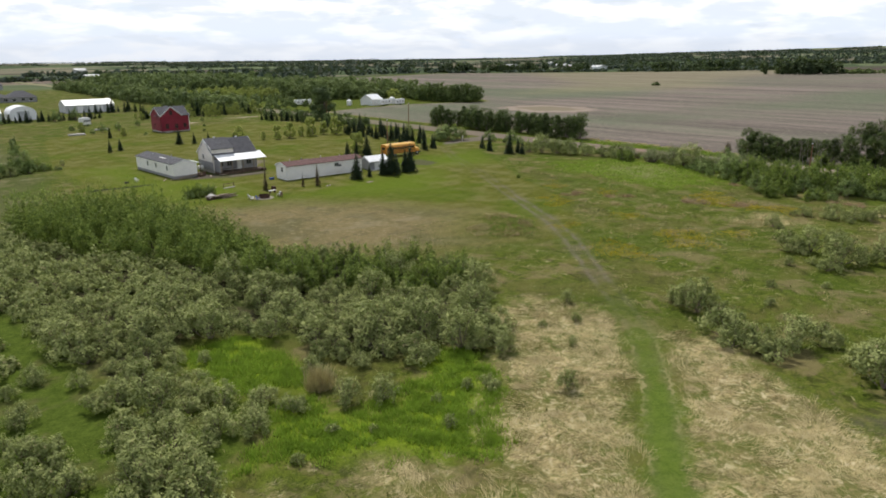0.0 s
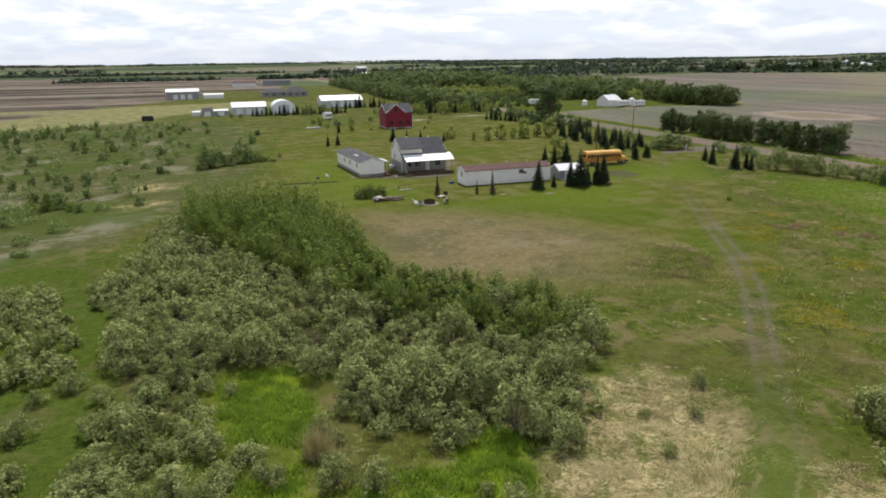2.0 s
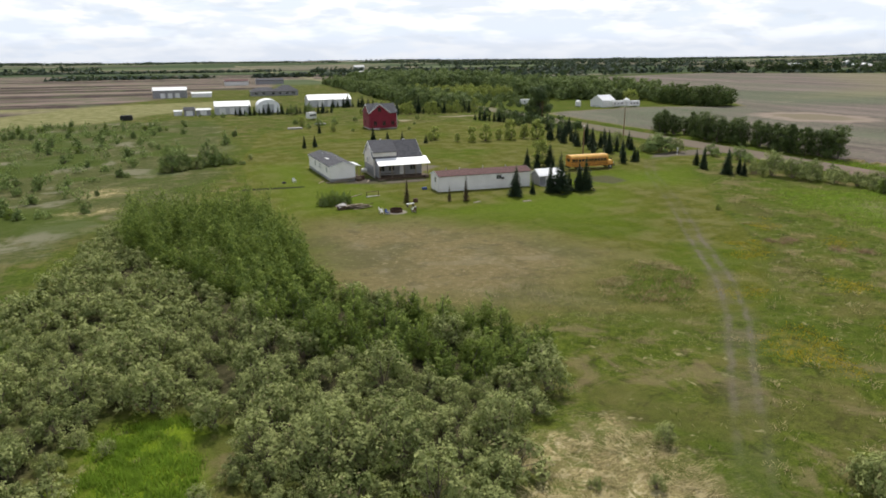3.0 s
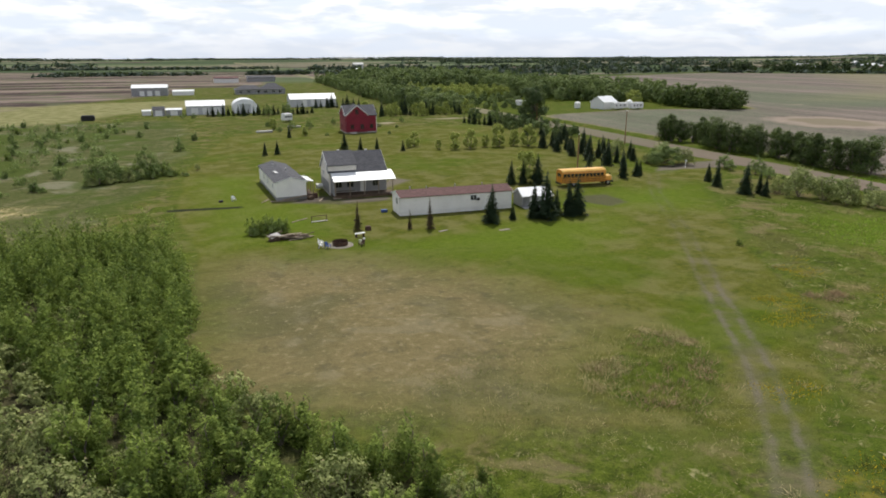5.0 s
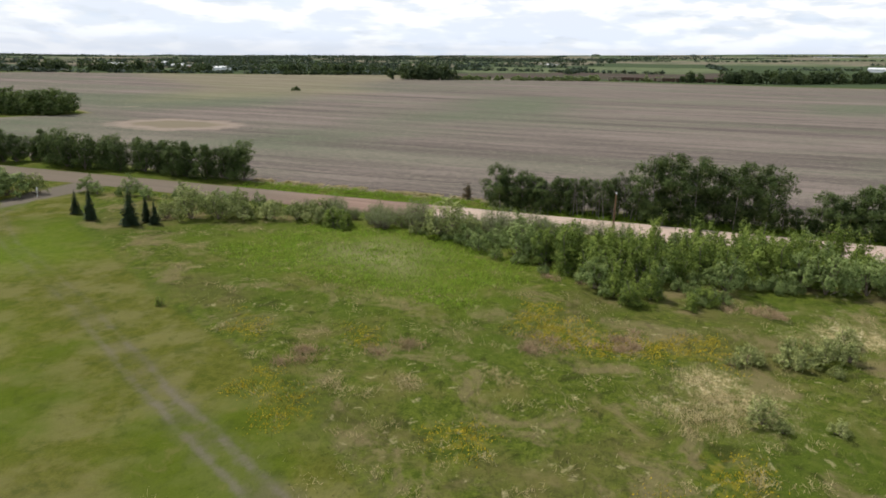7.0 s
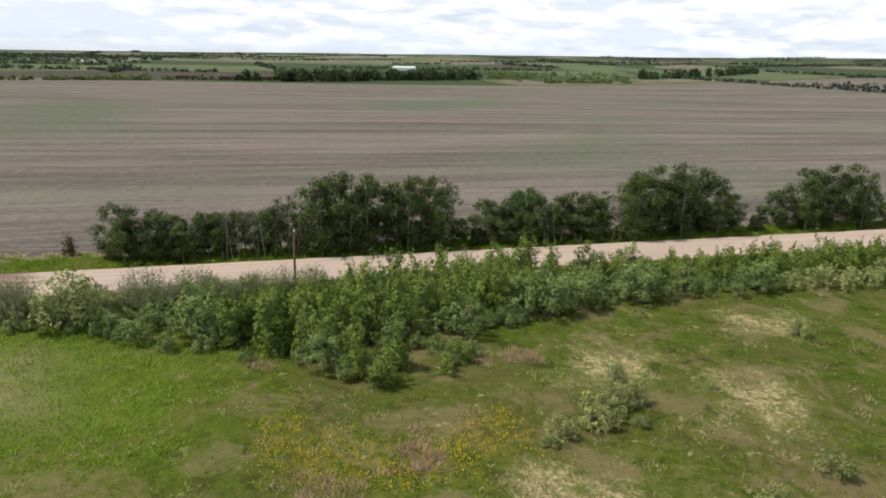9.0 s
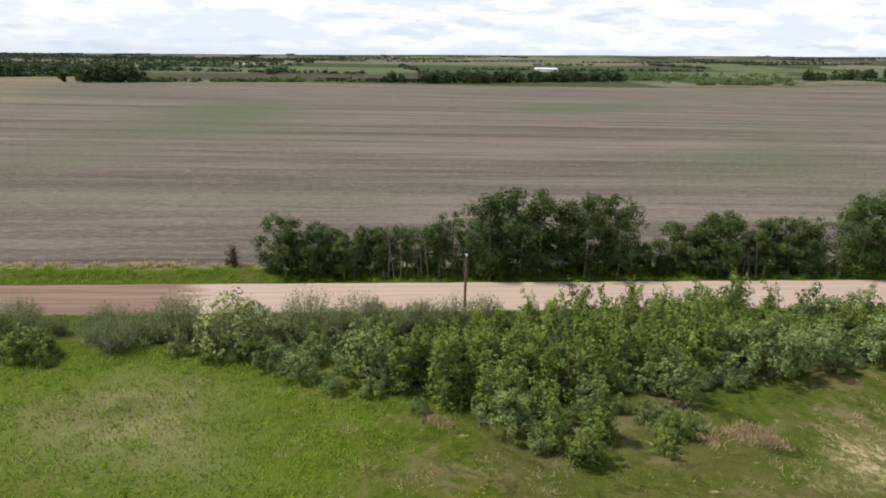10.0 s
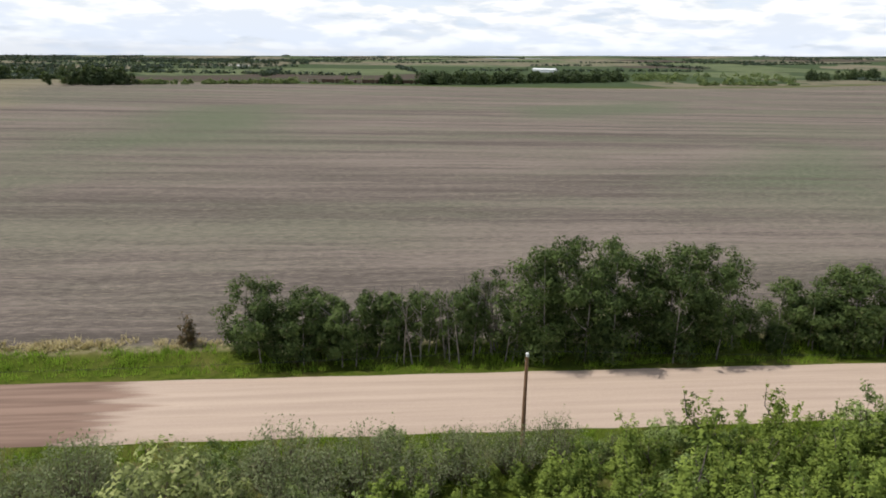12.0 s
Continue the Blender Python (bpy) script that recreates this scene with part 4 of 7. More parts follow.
def shingles(name, light, dark):
    m, nt, bsdf, co = material(name, 0.9, 0.2)
    brick = wire(nt, "ShaderNodeTexBrick", {"Vector": co, "Color1": (*light, 1), "Color2": (*dark, 1), "Mortar": (*[c * 0.5 for c in dark], 1), "Scale": 1.0, "Mortar Size": 0.012, "Brick Width": 0.5, "Row Height": 0.16})
    col = tint(nt, calc(nt, "MULTIPLY", grain(nt, co, 0.8, 5.0), 0.5), brick.outputs["Color"], dark)
    nt.links.new(col, bsdf.inputs["Base Color"])
    relief(nt, bsdf, brick.outputs["Fac"], 0.4, 0.01)
    return m


M_SIDING = siding("white_siding", (0.90, 0.88, 0.86), (0.80, 0.78, 0.76))
M_CREAM = siding("cream_siding", (0.76, 0.72, 0.66), (0.64, 0.60, 0.55))
M_GREYSIDE = siding("grey_siding", (0.30, 0.30, 0.31), (0.22, 0.22, 0.23))
M_RED = siding("red_siding", (0.235, 0.020, 0.040), (0.165, 0.014, 0.028))
M_RIBBED = siding("ribbed_sheet", (0.50, 0.51, 0.52), (0.38, 0.39, 0.41), 0.3, 0)
M_SKIRT = worn("white_skirting", (0.86, 0.85, 0.83), (0.72, 0.70, 0.67), 0.9, 0.7)
M_SHINGLE = shingles("grey_shingle", (0.125, 0.125, 0.138), (0.075, 0.076, 0.085))
M_BROWNROOF = shingles("brown_shingle", (0.185, 0.105, 0.098), (0.115, 0.066, 0.062))
M_METAL = siding("white_metal_roof", (0.86, 0.87, 0.88), (0.76, 0.77, 0.79), 0.4, 0, 0.45)
M_TRIM = worn("white_trim", (0.78, 0.78, 0.77), (0.66, 0.66, 0.65), 2.0, 0.5)
M_WOOD = worn("weathered_wood", (0.34, 0.28, 0.21), (0.19, 0.15, 0.11), 3.0, 0.85)
M_POLE = worn("brown_pole_wood", (0.27, 0.155, 0.085), (0.15, 0.085, 0.05), 2.0, 0.85)
M_DARKWOOD = worn("dark_wood", (0.13, 0.085, 0.055), (0.06, 0.042, 0.03), 3.0, 0.85)
M_GLASS = worn("dark_window_glass", (0.03, 0.034, 0.04), (0.018, 0.02, 0.024), 1.0, 0.12, 0.7, 0.0, 5.0, 0.0)
M_STEEL = worn("dull_steel", (0.45, 0.45, 0.46), (0.28, 0.27, 0.27), 3.0, 0.45, 0.5, 0.8)
M_RUST = worn("rusty_steel", (0.12, 0.065, 0.045), (0.05, 0.03, 0.025), 4.0, 0.85)
M_BLACK = worn("black_rubber", (0.03, 0.03, 0.03), (0.015, 0.015, 0.016), 4.0, 0.7)
M_YELLOW = worn("bus_yellow", (0.70, 0.30, 0.035), (0.52, 0.20, 0.028), 1.2, 0.4, 0.5)
M_YELLOWTOP = worn("faded_yellow_roof", (0.82, 0.48, 0.12), (0.66, 0.36, 0.07), 1.2, 0.5, 0.4)
M_BLUE = worn("blue_plastic", (0.05, 0.10, 0.30), (0.035, 0.07, 0.20), 3.0, 0.5)
M_CONCRETE = worn("pale_concrete", (0.50, 0.48, 0.45), (0.36, 0.34, 0.32), 1.5, 0.9)
M_SAND = worn("grey_sand", (0.27, 0.24, 0.20), (0.18, 0.16, 0.13), 2.0, 0.95)
M_SOOT = worn("ash", (0.05, 0.045, 0.04), (0.02, 0.018, 0.016), 6.0, 0.95)


def part(name, bm, mat, parent, label=""):
    ob = new(name, mesh_of(name, bm, mat))
    ob.parent = parent
    return tagged(ob, label) if label else ob


def thing(name, x, y, turn, label, category, group="", z=0.0):
    ob = new(name)
    ob.matrix_basis = pose(x, y, float(land_height(x, y)) + z, 0, 0, turn)
    return tagged(ob, label, category, group)


def block(x0, x1, y0, y1, z0, z1, bevel=0.0, bm=None):
    bm = bm or bmesh.new()
    made = bmesh.ops.create_cube(bm, size=1.0, matrix=Matrix.Translation(((x0 + x1) / 2, (y0 + y1) / 2, (z0 + z1) / 2)) @ Matrix.Diagonal((x1 - x0, y1 - y0, z1 - z0, 1)))
    if bevel:
        bmesh.ops.bevel(bm, geom=[e for e in bm.edges if e.verts[0] in made["verts"]], offset=bevel, segments=2, affect="EDGES")
    return bm


def extrude_outline(pts, axis, lo, hi):
    """A solid from an outline in the plane across an axis (0: outline in y, z; 1: outline in x, z)."""
    bm = bmesh.new()
    at = (lambda p, d: (d, p[0], p[1])) if axis == 0 else (lambda p, d: (p[0], d, p[1]))
    a, b = [bm.verts.new(at(p, lo)) for p in pts], [bm.verts.new(at(p, hi)) for p in pts]
    bm.faces.new(a)
    bm.faces.new(b)
    for i in range(len(pts)):
        j = (i + 1) % len(pts)
        bm.faces.new((a[i], a[j], b[j], b[i]))
    return bm


def rod(a, b, r, sides=8):
    bm = bmesh.new()
    tube(bm, [a, b], [r, r], sides)
    bm.faces.new([v for v in bm.verts[:sides]][::-1])
    return bm


def window(parent, face, at, z, w, h, off=0.0, trim=None):
    """A window on a wall: face is the outward axis ('-y', '-x', ...), at its place along the wall, off the wall's coordinate."""
    s = -1 if face[0] == "-" else 1
    def box(u0, u1, z0, z1, d0, d1):
        lo, hi = sorted((off + s * d0, off + s * d1))
        return block(u0, u1, lo, hi, z0, z1) if face[1] == "y" else block(lo, hi, u0, u1, z0, z1)
    win = part("window", box(at - w / 2, at + w / 2, z, z + h, -0.03, 0.02), M_GLASS, parent, "dark glass window with pale frame")
    t = 0.07
    for name, (u0, u1, z0, z1) in (("window_head", (at - w / 2 - t, at + w / 2 + t, z + h, z + h + t)), ("window_sill", (at - w / 2 - t, at + w / 2 + t, z - t, z)),
                                   ("window_jamb", (at - w / 2 - t, at - w / 2, z, z + h)), ("window_jamb", (at + w / 2, at + w / 2 + t, z, z + h)), ("mullion", (at - 0.025, at + 0.025, z, z + h))):
        part(name, box(u0, u1, z0, z1, -0.01, 0.05), trim or M_TRIM, win)
    return win


def gable_roof(parent, x0, x1, y0, y1, eave, ridge, axis, mat, over=0.3, thick=0.14, name="roof_slope", mid=None):
    """Two slopes of a gable roof, each a slab, with fascia boards at the gable ends."""
    c0, c1 = (y0, y1) if axis == 0 else (x0, x1)
    l0, l1 = (x0, x1) if axis == 0 else (y0, y1)
    m = (c0 + c1) / 2 if mid is None else mid
    for edge in (c0, c1):
        s = math.copysign(1, edge - m)
        k = (ridge - eave) / abs(edge - m)
        low = (edge + s * over, eave - k * over)
        outline = [(m, ridge + 0.02), low, (low[0], low[1] + thick), (m, ridge + 0.02 + thick)]
        part(name, extrude_outline(outline, axis, l0 - over * 0.6, l1 + over * 0.6), mat, parent)
        for d in (l0 - over * 0.6 - 0.03, l1 + over * 0.6):
            bd = [(m, ridge - 0.14), (low[0], low[1] - 0.16), (low[0], low[1] + thick - 0.01), (m, ridge + thick)]
            part("fascia", extrude_outline(bd, axis, d, d + 0.03), M_TRIM, parent)


def gable_body(x0, x1, y0, y1, z0, eave, ridge, axis, mid=None):
    c0, c1 = (y0, y1) if axis == 0 else (x0, x1)
    l0, l1 = (x0, x1) if axis == 0 else (y0, y1)
    m = (c0 + c1) / 2 if mid is None else mid
    return extrude_outline([(c0, z0), (c1, z0), (c1, eave), (m, ridge), (c0, eave)], axis, l0, l1)


def long_mobile_home():
    h = thing("mobile_home", 73.0, 123.8, -1.0, "long white mobile home with a faded brown shingle roof", "mobile home")
    L, W = 8.85, 2.25
    part("wall_body", gable_body(-L, L, -W, W, 0.62, 2.75, 3.35, 0), M_SIDING, h)
    part("skirting", block(-L + 0.03, L - 0.03, -W + 0.03, W - 0.03, -0.05, 0.62), M_SKIRT, h, "scuffed white skirting panels")
    gable_roof(h, -L, L, -W, W, 2.75, 3.35, 0, M_BROWNROOF, 0.22, 0.10)
    window(h, "-x", -0.4, 1.55, 0.7, 0.9, -L)
    window(h, "-y", 2.6, 1.7, 0.9, 0.7, -W)
    ac = part("air_conditioner", block(2.95, 3.5, -W - 0.45, -W, 1.65, 2.05, 0.03), M_STEEL, h, "grey window air conditioner")
    part("grille", block(3.0, 3.45, -W - 0.475, -W - 0.45, 1.70, 2.0), M_BLACK, ac)
    for x, y in ((-6.5, 0.7), (-4.0, 0.5), (0.6, 0.6), (5.0, 0.4)):
        part("roof_vent", rod((x, y, 3.0), (x, y, 3.75), 0.09), M_STEEL, h, "small metal roof vent")
    part("gutter_pipe", rod((-L - 0.05, -W + 0.1, 0.1), (-L - 0.05, -W + 0.1, 2.7), 0.04), M_TRIM, h)
    part("rear_step", block(-2.0, -0.6, W, W + 1.0, 0, 0.55), M_WOOD, h)
    part("roof_tyre", block(-3.6, -2.2, 0.3, 1.2, 3.28, 3.42, 0.05), M_DARKWOOD, h, "boards lying on the roof")


def small_mobile_home():
    h = thing("mobile_home", 50.1, 148.8, 3.2, "pale mobile home with a grey shingle roof and side canopy", "mobile home")
    L, W = 9.7, 2.45
    part("wall_body", gable_body(-W, W, -L, L, 0.55, 2.95, 3.65, 1), M_SIDING, h)
    part("skirting", block(-W + 0.04, W - 0.04, -L + 0.04, L - 0.04, -0.05, 0.55), M_GREYSIDE, h, "dull grey skirting, partly open")
    gable_roof(h, -W, W, -L, L, 2.95, 3.65, 1, M_SHINGLE, 0.2, 0.10)
    for y in (-6.6, -1.0, 3.4):
        window(h, "-x", y, 1.5, 0.75, 0.95, -W)
    part("roof_hatch", block(-1.5, -0.8, -3.2, -0.6, 3.3, 3.5, 0.03), M_STEEL, h, "pale roof hatch")
    part("stove_pipe", rod((0.5, -2.4, 3.3), (0.5, -2.4, 4.1), 0.11), M_STEEL, h, "metal stove pipe")
    part("vent", rod((-0.5, 5.0, 3.2), (-0.5, 5.0, 3.8), 0.08), M_STEEL, h)
    slope = extrude_outline([(W, 2.85), (W + 1.5, 2.55), (W + 1.5, 2.63), (W, 2.95)], 1, -L + 1.2, -L + 6.0)
    can = part("canopy", slope, M_METAL, h, "white sheet canopy over the side door")
    for y in (-L + 1.4, -L + 3.6, -L + 5.7):
        part("canopy_post", block(W + 1.34, W + 1.46, y, y + 0.12, 0, 2.56), M_WOOD, can)
    part("deck", block(W + 0.02, W + 1.5, -L + 1.2, -L + 5.8, 0, 0.45), M_DARKWOOD, h, "dark wooden side deck")
    part("ramp_board", extrude_outline([(-1.6, 0.05), (2.4, 0.55), (2.4, 0.68), (-1.6, 0.18)], 1, -L - 0.5, -L - 0.05), M_WOOD, h, "weathered plank along the gable wall")


def farm_house():
    h = thing("house", 62.0, 143.9, 0.0, "cream house with grey shingle roof and bright metal porch roof", "house")
    x0, x1, y0, y1 = -5.0, 4.9, -3.6, 4.1
    part("foundation", block(x0 + 0.05, x1 - 0.05, y0 + 0.05, y1 - 0.05, -0.1, 0.5), M_CONCRETE, h)
    part("wall_body", gable_body(x0, x1, y0, y1, 0.5, 4.0, 6.7, 0), M_CREAM, h)
    gable_roof(h, x0, x1 - 0.1, y0, y1, 4.0, 6.7, 0, M_SHINGLE, 0.3, 0.14)
    part("raised_wall", extrude_outline([(y0 - 0.02, 3.95), (0.2, 3.95), (0.2, 6.7), (y0 - 0.02, 5.0)], 0, x0 - 0.02, -0.3), M_CREAM, h, "pale upper wall above the porch roof")
    part("raised_roof", extrude_outline([(0.25, 6.86), (y0 - 0.3, 4.98), (y0 - 0.3, 5.12), (0.25, 7.02)], 0, x0 - 0.22, -0.15), M_SHINGLE, h, "grey shingle slope over the raised front")
    part("fascia", extrude_outline([(0.25, 6.72), (y0 - 0.3, 4.84), (y0 - 0.3, 5.11), (0.25, 7.01)], 0, x0 - 0.26, x0 - 0.23), M_TRIM, h)
    part("porch_back_wall", block(x0 + 0.3, x1 - 0.02, y0 - 0.05, y0 - 0.01, 0.5, 3.8), M_GREYSIDE, h, "dull grey boarded wall under the porch roof")
    part("lower_cladding", block(x0 - 0.05, x0 - 0.01, y0 + 0.02, y1 - 0.02, 0.5, 2.3), M_GREYSIDE, h, "dull grey boards on the lower gable wall")
    porch = part("porch_roof", extrude_outline([(y0, 3.85), (y0 - 3.0, 2.75), (y0 - 3.0, 2.83), (y0, 3.95)], 0, x0 + 0.3, x1 + 0.9), M_METAL, h, "bright white corrugated metal porch roof")
    for i in range(5):
        x = x0 + 0.5 + i * 2.42
        part("porch_post", block(x, x + 0.14, y0 - 2.85, y0 - 2.71, 0.4, 2.8), M_WOOD, porch)
    part("porch_floor", block(x0 + 0.3, x1 + 0.7, y0 - 2.95, y0 - 0.01, 0.0, 0.42), M_DARKWOOD, h, "dark porch deck")
    part("porch_rail", block(x0 + 0.4, -1.2, y0 - 2.84, y0 - 2.76, 1.15, 1.25), M_DARKWOOD, h)
    part("porch_wall", block(x0 + 0.31, x0 + 0.45, y0 - 2.7, y0 - 0.02, 0.43, 2.9), M_GREYSIDE, h)
    door = part("door", block(0.3, 1.25, y0 - 0.10, y0 - 0.05, 0.45, 2.5), M_TRIM, h, "white porch door")
    part("door_handle", block(1.1, 1.16, y0 - 0.16, y0 - 0.10, 1.4, 1.5), M_STEEL, door)
    # porch windows take dark grey trim, painting the porch's shade onto their frames
    for x in (-3.4, -1.4, 3.0):
        window(h, "-y", x, 1.3, 1.1, 1.1, y0 - 0.05, M_GREYSIDE)
    window(h, "-x", 1.2, 2.6, 0.8, 1.0, x0 - 0.02)
    part("roof_vent", block(-2.6, -2.2, 0.6, 0.95, 6.4, 7.1, 0.03), M_TRIM, h, "white roof vent")
    part("roof_vent", block(2.2, 2.6, 0.5, 0.85, 6.4, 7.0, 0.03), M_TRIM, h)
    tank = rod((x0 - 1.4, 1.2, 0.9), (x0 - 0.3, 1.2, 0.9), 0.45, 12)
    part("fuel_tank", tank, M_TRIM, h, "small white fuel tank by the wall")


def red_house():
    h = thing("red_house", 83.0, 237.6, 0.0, "two-storey barn-red gabled house with a grey shingle roof", "house")
    x0, x1, y0, y1 = -4.6, 4.9, -4.6, 4.4
    part("foundation", block(x0 + 0.05, x1 - 0.05, y0 + 0.05, y1 - 0.05, -0.1, 0.4), M_CONCRETE, h)
    part("wall_body", gable_body(x0, x1, y0, y1, 0.4, 5.3, 7.9, 0), M_RED, h)
    gable_roof(h, x0, x1, y0, y1, 5.3, 7.9, 0, M_SHINGLE, 0.35, 0.16)
    part("front_gable", gable_body(x0 + 0.2, 2.0, y0 - 0.6, 0.0, 0.4, 5.5, 8.2, 1), M_RED, h)
    gable_roof(h, x0 + 0.2, 2.0, y0 - 0.6, 0.0, 5.5, 8.2, 1, M_SHINGLE, 0.35, 0.16)
    for x, z in ((-1.2, 5.6), (-2.7, 1.2), (0.3, 1.2)):
        window(h, "-y", x, z, 1.0, 1.4, y0 - 0.6, M_RED)
    window(h, "-y", 3.4, 1.3, 1.0, 1.3, y0, M_RED)
    window(h, "-x", 1.0, 1.4, 1.0, 1.3, x0, M_RED)
    window(h, "-x", -2.0, 4.0, 0.9, 1.2, x0, M_RED)
    part("corner_board", block(x1 - 0.12, x1 + 0.03, y0 - 0.03, y0 + 0.12, 0.4, 5.2), M_TRIM, h)
    part("step", block(-3.6, -1.6, y0 - 2.0, y0 - 0.62, 0, 0.4), M_CONCRETE, h)


def school_bus():
    b = thing("school_bus", 102.3, 134.6, -3.0, "old yellow school bus parked on the grass", "bus")
    L, W = 5.0, 1.22
    body = extrude_outline([(-W, 0.72), (W, 0.72), (W, 2.35), (W - 0.10, 2.72), (W - 0.45, 2.98), (-W + 0.45, 2.98), (-W + 0.10, 2.72), (-W, 2.35)], 0, -L, 3.6)
    part("body", body, M_YELLOW, b)
    part("roof_skin", extrude_outline([(W - 0.06, 2.66), (W - 0.45, 2.99), (-W + 0.45, 2.99), (-W + 0.06, 2.66), (-W + 0.16, 2.80), (-W + 0.47, 3.02), (W - 0.47, 3.02), (W - 0.16, 2.80)], 0, -L - 0.01, 3.62), M_YELLOWTOP, b, "faded pale yellow roof")
    hood = part("hood", block(3.55, 5.1, -0.85, 0.85, 0.75, 1.62, 0.12), M_YELLOWTOP, b)
    part("grille", block(5.08, 5.14, -0.5, 0.5, 0.85, 1.45), M_BLACK, hood)
    for y in (-0.7, 0.7):
        part("headlight", block(5.06, 5.15, y - 0.12, y + 0.12, 1.1, 1.34, 0.03), M_TRIM, hood, "round pale headlight")
    part("bumper", block(5.12, 5.28, -1.15, 1.15, 0.45, 0.75, 0.03), M_BLACK, b)
    part("rear_bumper", block(-L - 0.16, -L, -1.15, 1.15, 0.45, 0.72, 0.03), M_BLACK, b)
    part("windscreen", block(3.58, 3.63, -1.0, 1.0, 1.7, 2.5), M_GLASS, b)
    for side in (-1, 1):
        lo, hi = sorted((side * W, side * (W + 0.015)))
        for i in range(11):
            x = -4.75 + i * 0.73
            part("side_window", block(x, x + 0.6, lo, hi, 1.78, 2.32), M_GLASS, b)
        for z in (0.92, 1.26, 1.60):
            part("rub_rail", block(-L, 3.5, *sorted((side * W, side * (W + 0.03))), z, z + 0.10), M_BLACK, b)
        for x in (-2.6, 4.2):
            y = side * 1.0
            tyre = part("wheel", rod((x, y - 0.14, 0.5), (x, y + 0.14, 0.5), 0.5, 18), M_BLACK, b)
            part("rim", rod((x, y + side * 0.13, 0.5), (x, y + side * 0.16, 0.5), 0.26, 14), M_STEEL, tyre)
        part("fender", block(3.75, 4.7, *sorted((side * 0.85, side * 1.18)), 0.75, 1.12, 0.08), M_YELLOW, b)
    part("rear_window", block(-L - 0.02, -L, -0.7, 0.7, 1.75, 2.35), M_GLASS, b)
    arm = part("mirror_arm", rod((3.6, -1.2, 2.3), (4.2, -1.5, 2.2), 0.025), M_BLACK, b)
    part("mirror", block(4.15, 4.22, -1.62, -1.42, 1.9, 2.3, 0.02), M_BLACK, arm)


def plain_shed(name, x, y, turn, L, W, eave, ridge, wall, roof, label, door=None, axis=0, category="shed", doors=1):
    """A simple gabled outbuilding with door, window and eaves."""
    h = thing(name, x, y, turn, label, category)
    part("wall_body", gable_body(-L, L, -W, W, 0, eave, ridge, axis), wall, h)
    gable_roof(h, -L, L, -W, W, eave, ridge, axis, roof, 0.25, 0.12)
    for i in range(doors):
        c = (i - (doors - 1) / 2) * 4.2
        d = part("door", block(c - 1.3, c + 1.3, -W - 0.06, -W - 0.01, 0.05, min(eave - 0.3, 2.9)), door or M_TRIM, h)
        part("door_handle", block(c - 0.1, c + 0.1, -W - 0.1, -W - 0.06, 1.0, 1.08), M_STEEL, d)
    part("concrete_pad", block(-L, L, -W - 1.2, -W - 0.02, -0.1, 0.04), M_CONCRETE, h)
    return h


def arched_shed():
    h = thing("arched_shed", 54.8, 328, 0, "white round-roofed machine shed behind spruces", "shed")
    arc = [(4.8 * math.cos(a), 2.6 + 3.0 * math.sin(a)) for a in (math.pi * i / 14 for i in range(15))]
    part("shell", extrude_outline([(4.8, 0)] + arc + [(-4.8, 0)], 1, -6, 6), M_METAL, h)
    part("door", block(-2.2, 2.2, -6.06, -6.0, 0.05, 3.6), M_RIBBED, h, "grey sliding door")
    part("concrete_pad", block(-3, 3, -8, -6.07, -0.1, 0.05), M_CONCRETE, h)


def grey_bungalow():
    h = thing("bungalow", 72.5, 470, 0, "low grey bungalow with a wide hipped roof", "house")
    for x0, x1, y0, y1, top in ((-14.5, 2, -6, 6, 5.2), (0, 14.5, -7.5, 5.5, 6.4)):
        part("wall_body", block(x0, x1, y0, y1, 0, 2.9), M_GREYSIDE, h)
        bm = bmesh.new()
        o, m = 0.7, (y0 + y1) / 2
        c = [bm.verts.new(p) for p in ((x0 - o, y0 - o, 2.85), (x1 + o, y0 - o, 2.85), (x1 + o, y1 + o, 2.85), (x0 - o, y1 + o, 2.85), (x0 + 5.2, m, top), (x1 - 5.2, m, top))]
        for f in ((0, 1, 5, 4), (1, 2, 5), (2, 3, 4, 5), (3, 0, 4), (3, 2, 1, 0)):
            bm.faces.new([c[i] for i in f])
        part("hip_roof", bm, M_SHINGLE, h)
        for x in (x0 + 3, x0 + 7.5, x1 - 3):
            window(h, "-y", x, 0.9, 1.8, 1.3, y0)


long_mobile_home()
small_mobile_home()
farm_house()
red_house()
school_bus()
plain_shed("garden_shed", 86.0, 122.6, -2, 2.5, 1.8, 1.8, 2.7, M_GREYSIDE, M_METAL, "small shed with a bright white sheet roof")
plain_shed("barn", 39.5, 324, 0, 7.3, 5.0, 3.6, 5.4, M_RIBBED, M_METAL, "long low shed with a white metal roof", doors=3, category="barn")
plain_shed("barn", 86.5, 354, 0, 10.4, 6.0, 3.3, 5.4, M_RIBBED, M_METAL, "long shed with a white metal roof behind the red house", doors=3, category="barn")
plain_shed("workshop", 10.3, 474, 0, 9.7, 7.0, 4.6, 6.2, M_GREYSIDE, M_METAL, "large grey metal workshop with a pale roof", doors=3, category="workshop")
plain_shed("low_shed", 28.6, 472, 0, 6.0, 3.0, 2.2, 2.9, M_TRIM, M_METAL, "low white shed by the workshop", doors=1)
plain_shed("dark_shed", 22.0, 322, 0, 2.2, 2.0, 2.4, 3.4, M_GREYSIDE, M_SHINGLE, "small dark grey shed in the yard")
plain_shed("white_trailer_shed", 27.6, 321, 0, 2.9, 1.6, 2.2, 2.7, M_GREYSIDE, M_METAL, "small shed with a white lean roof")
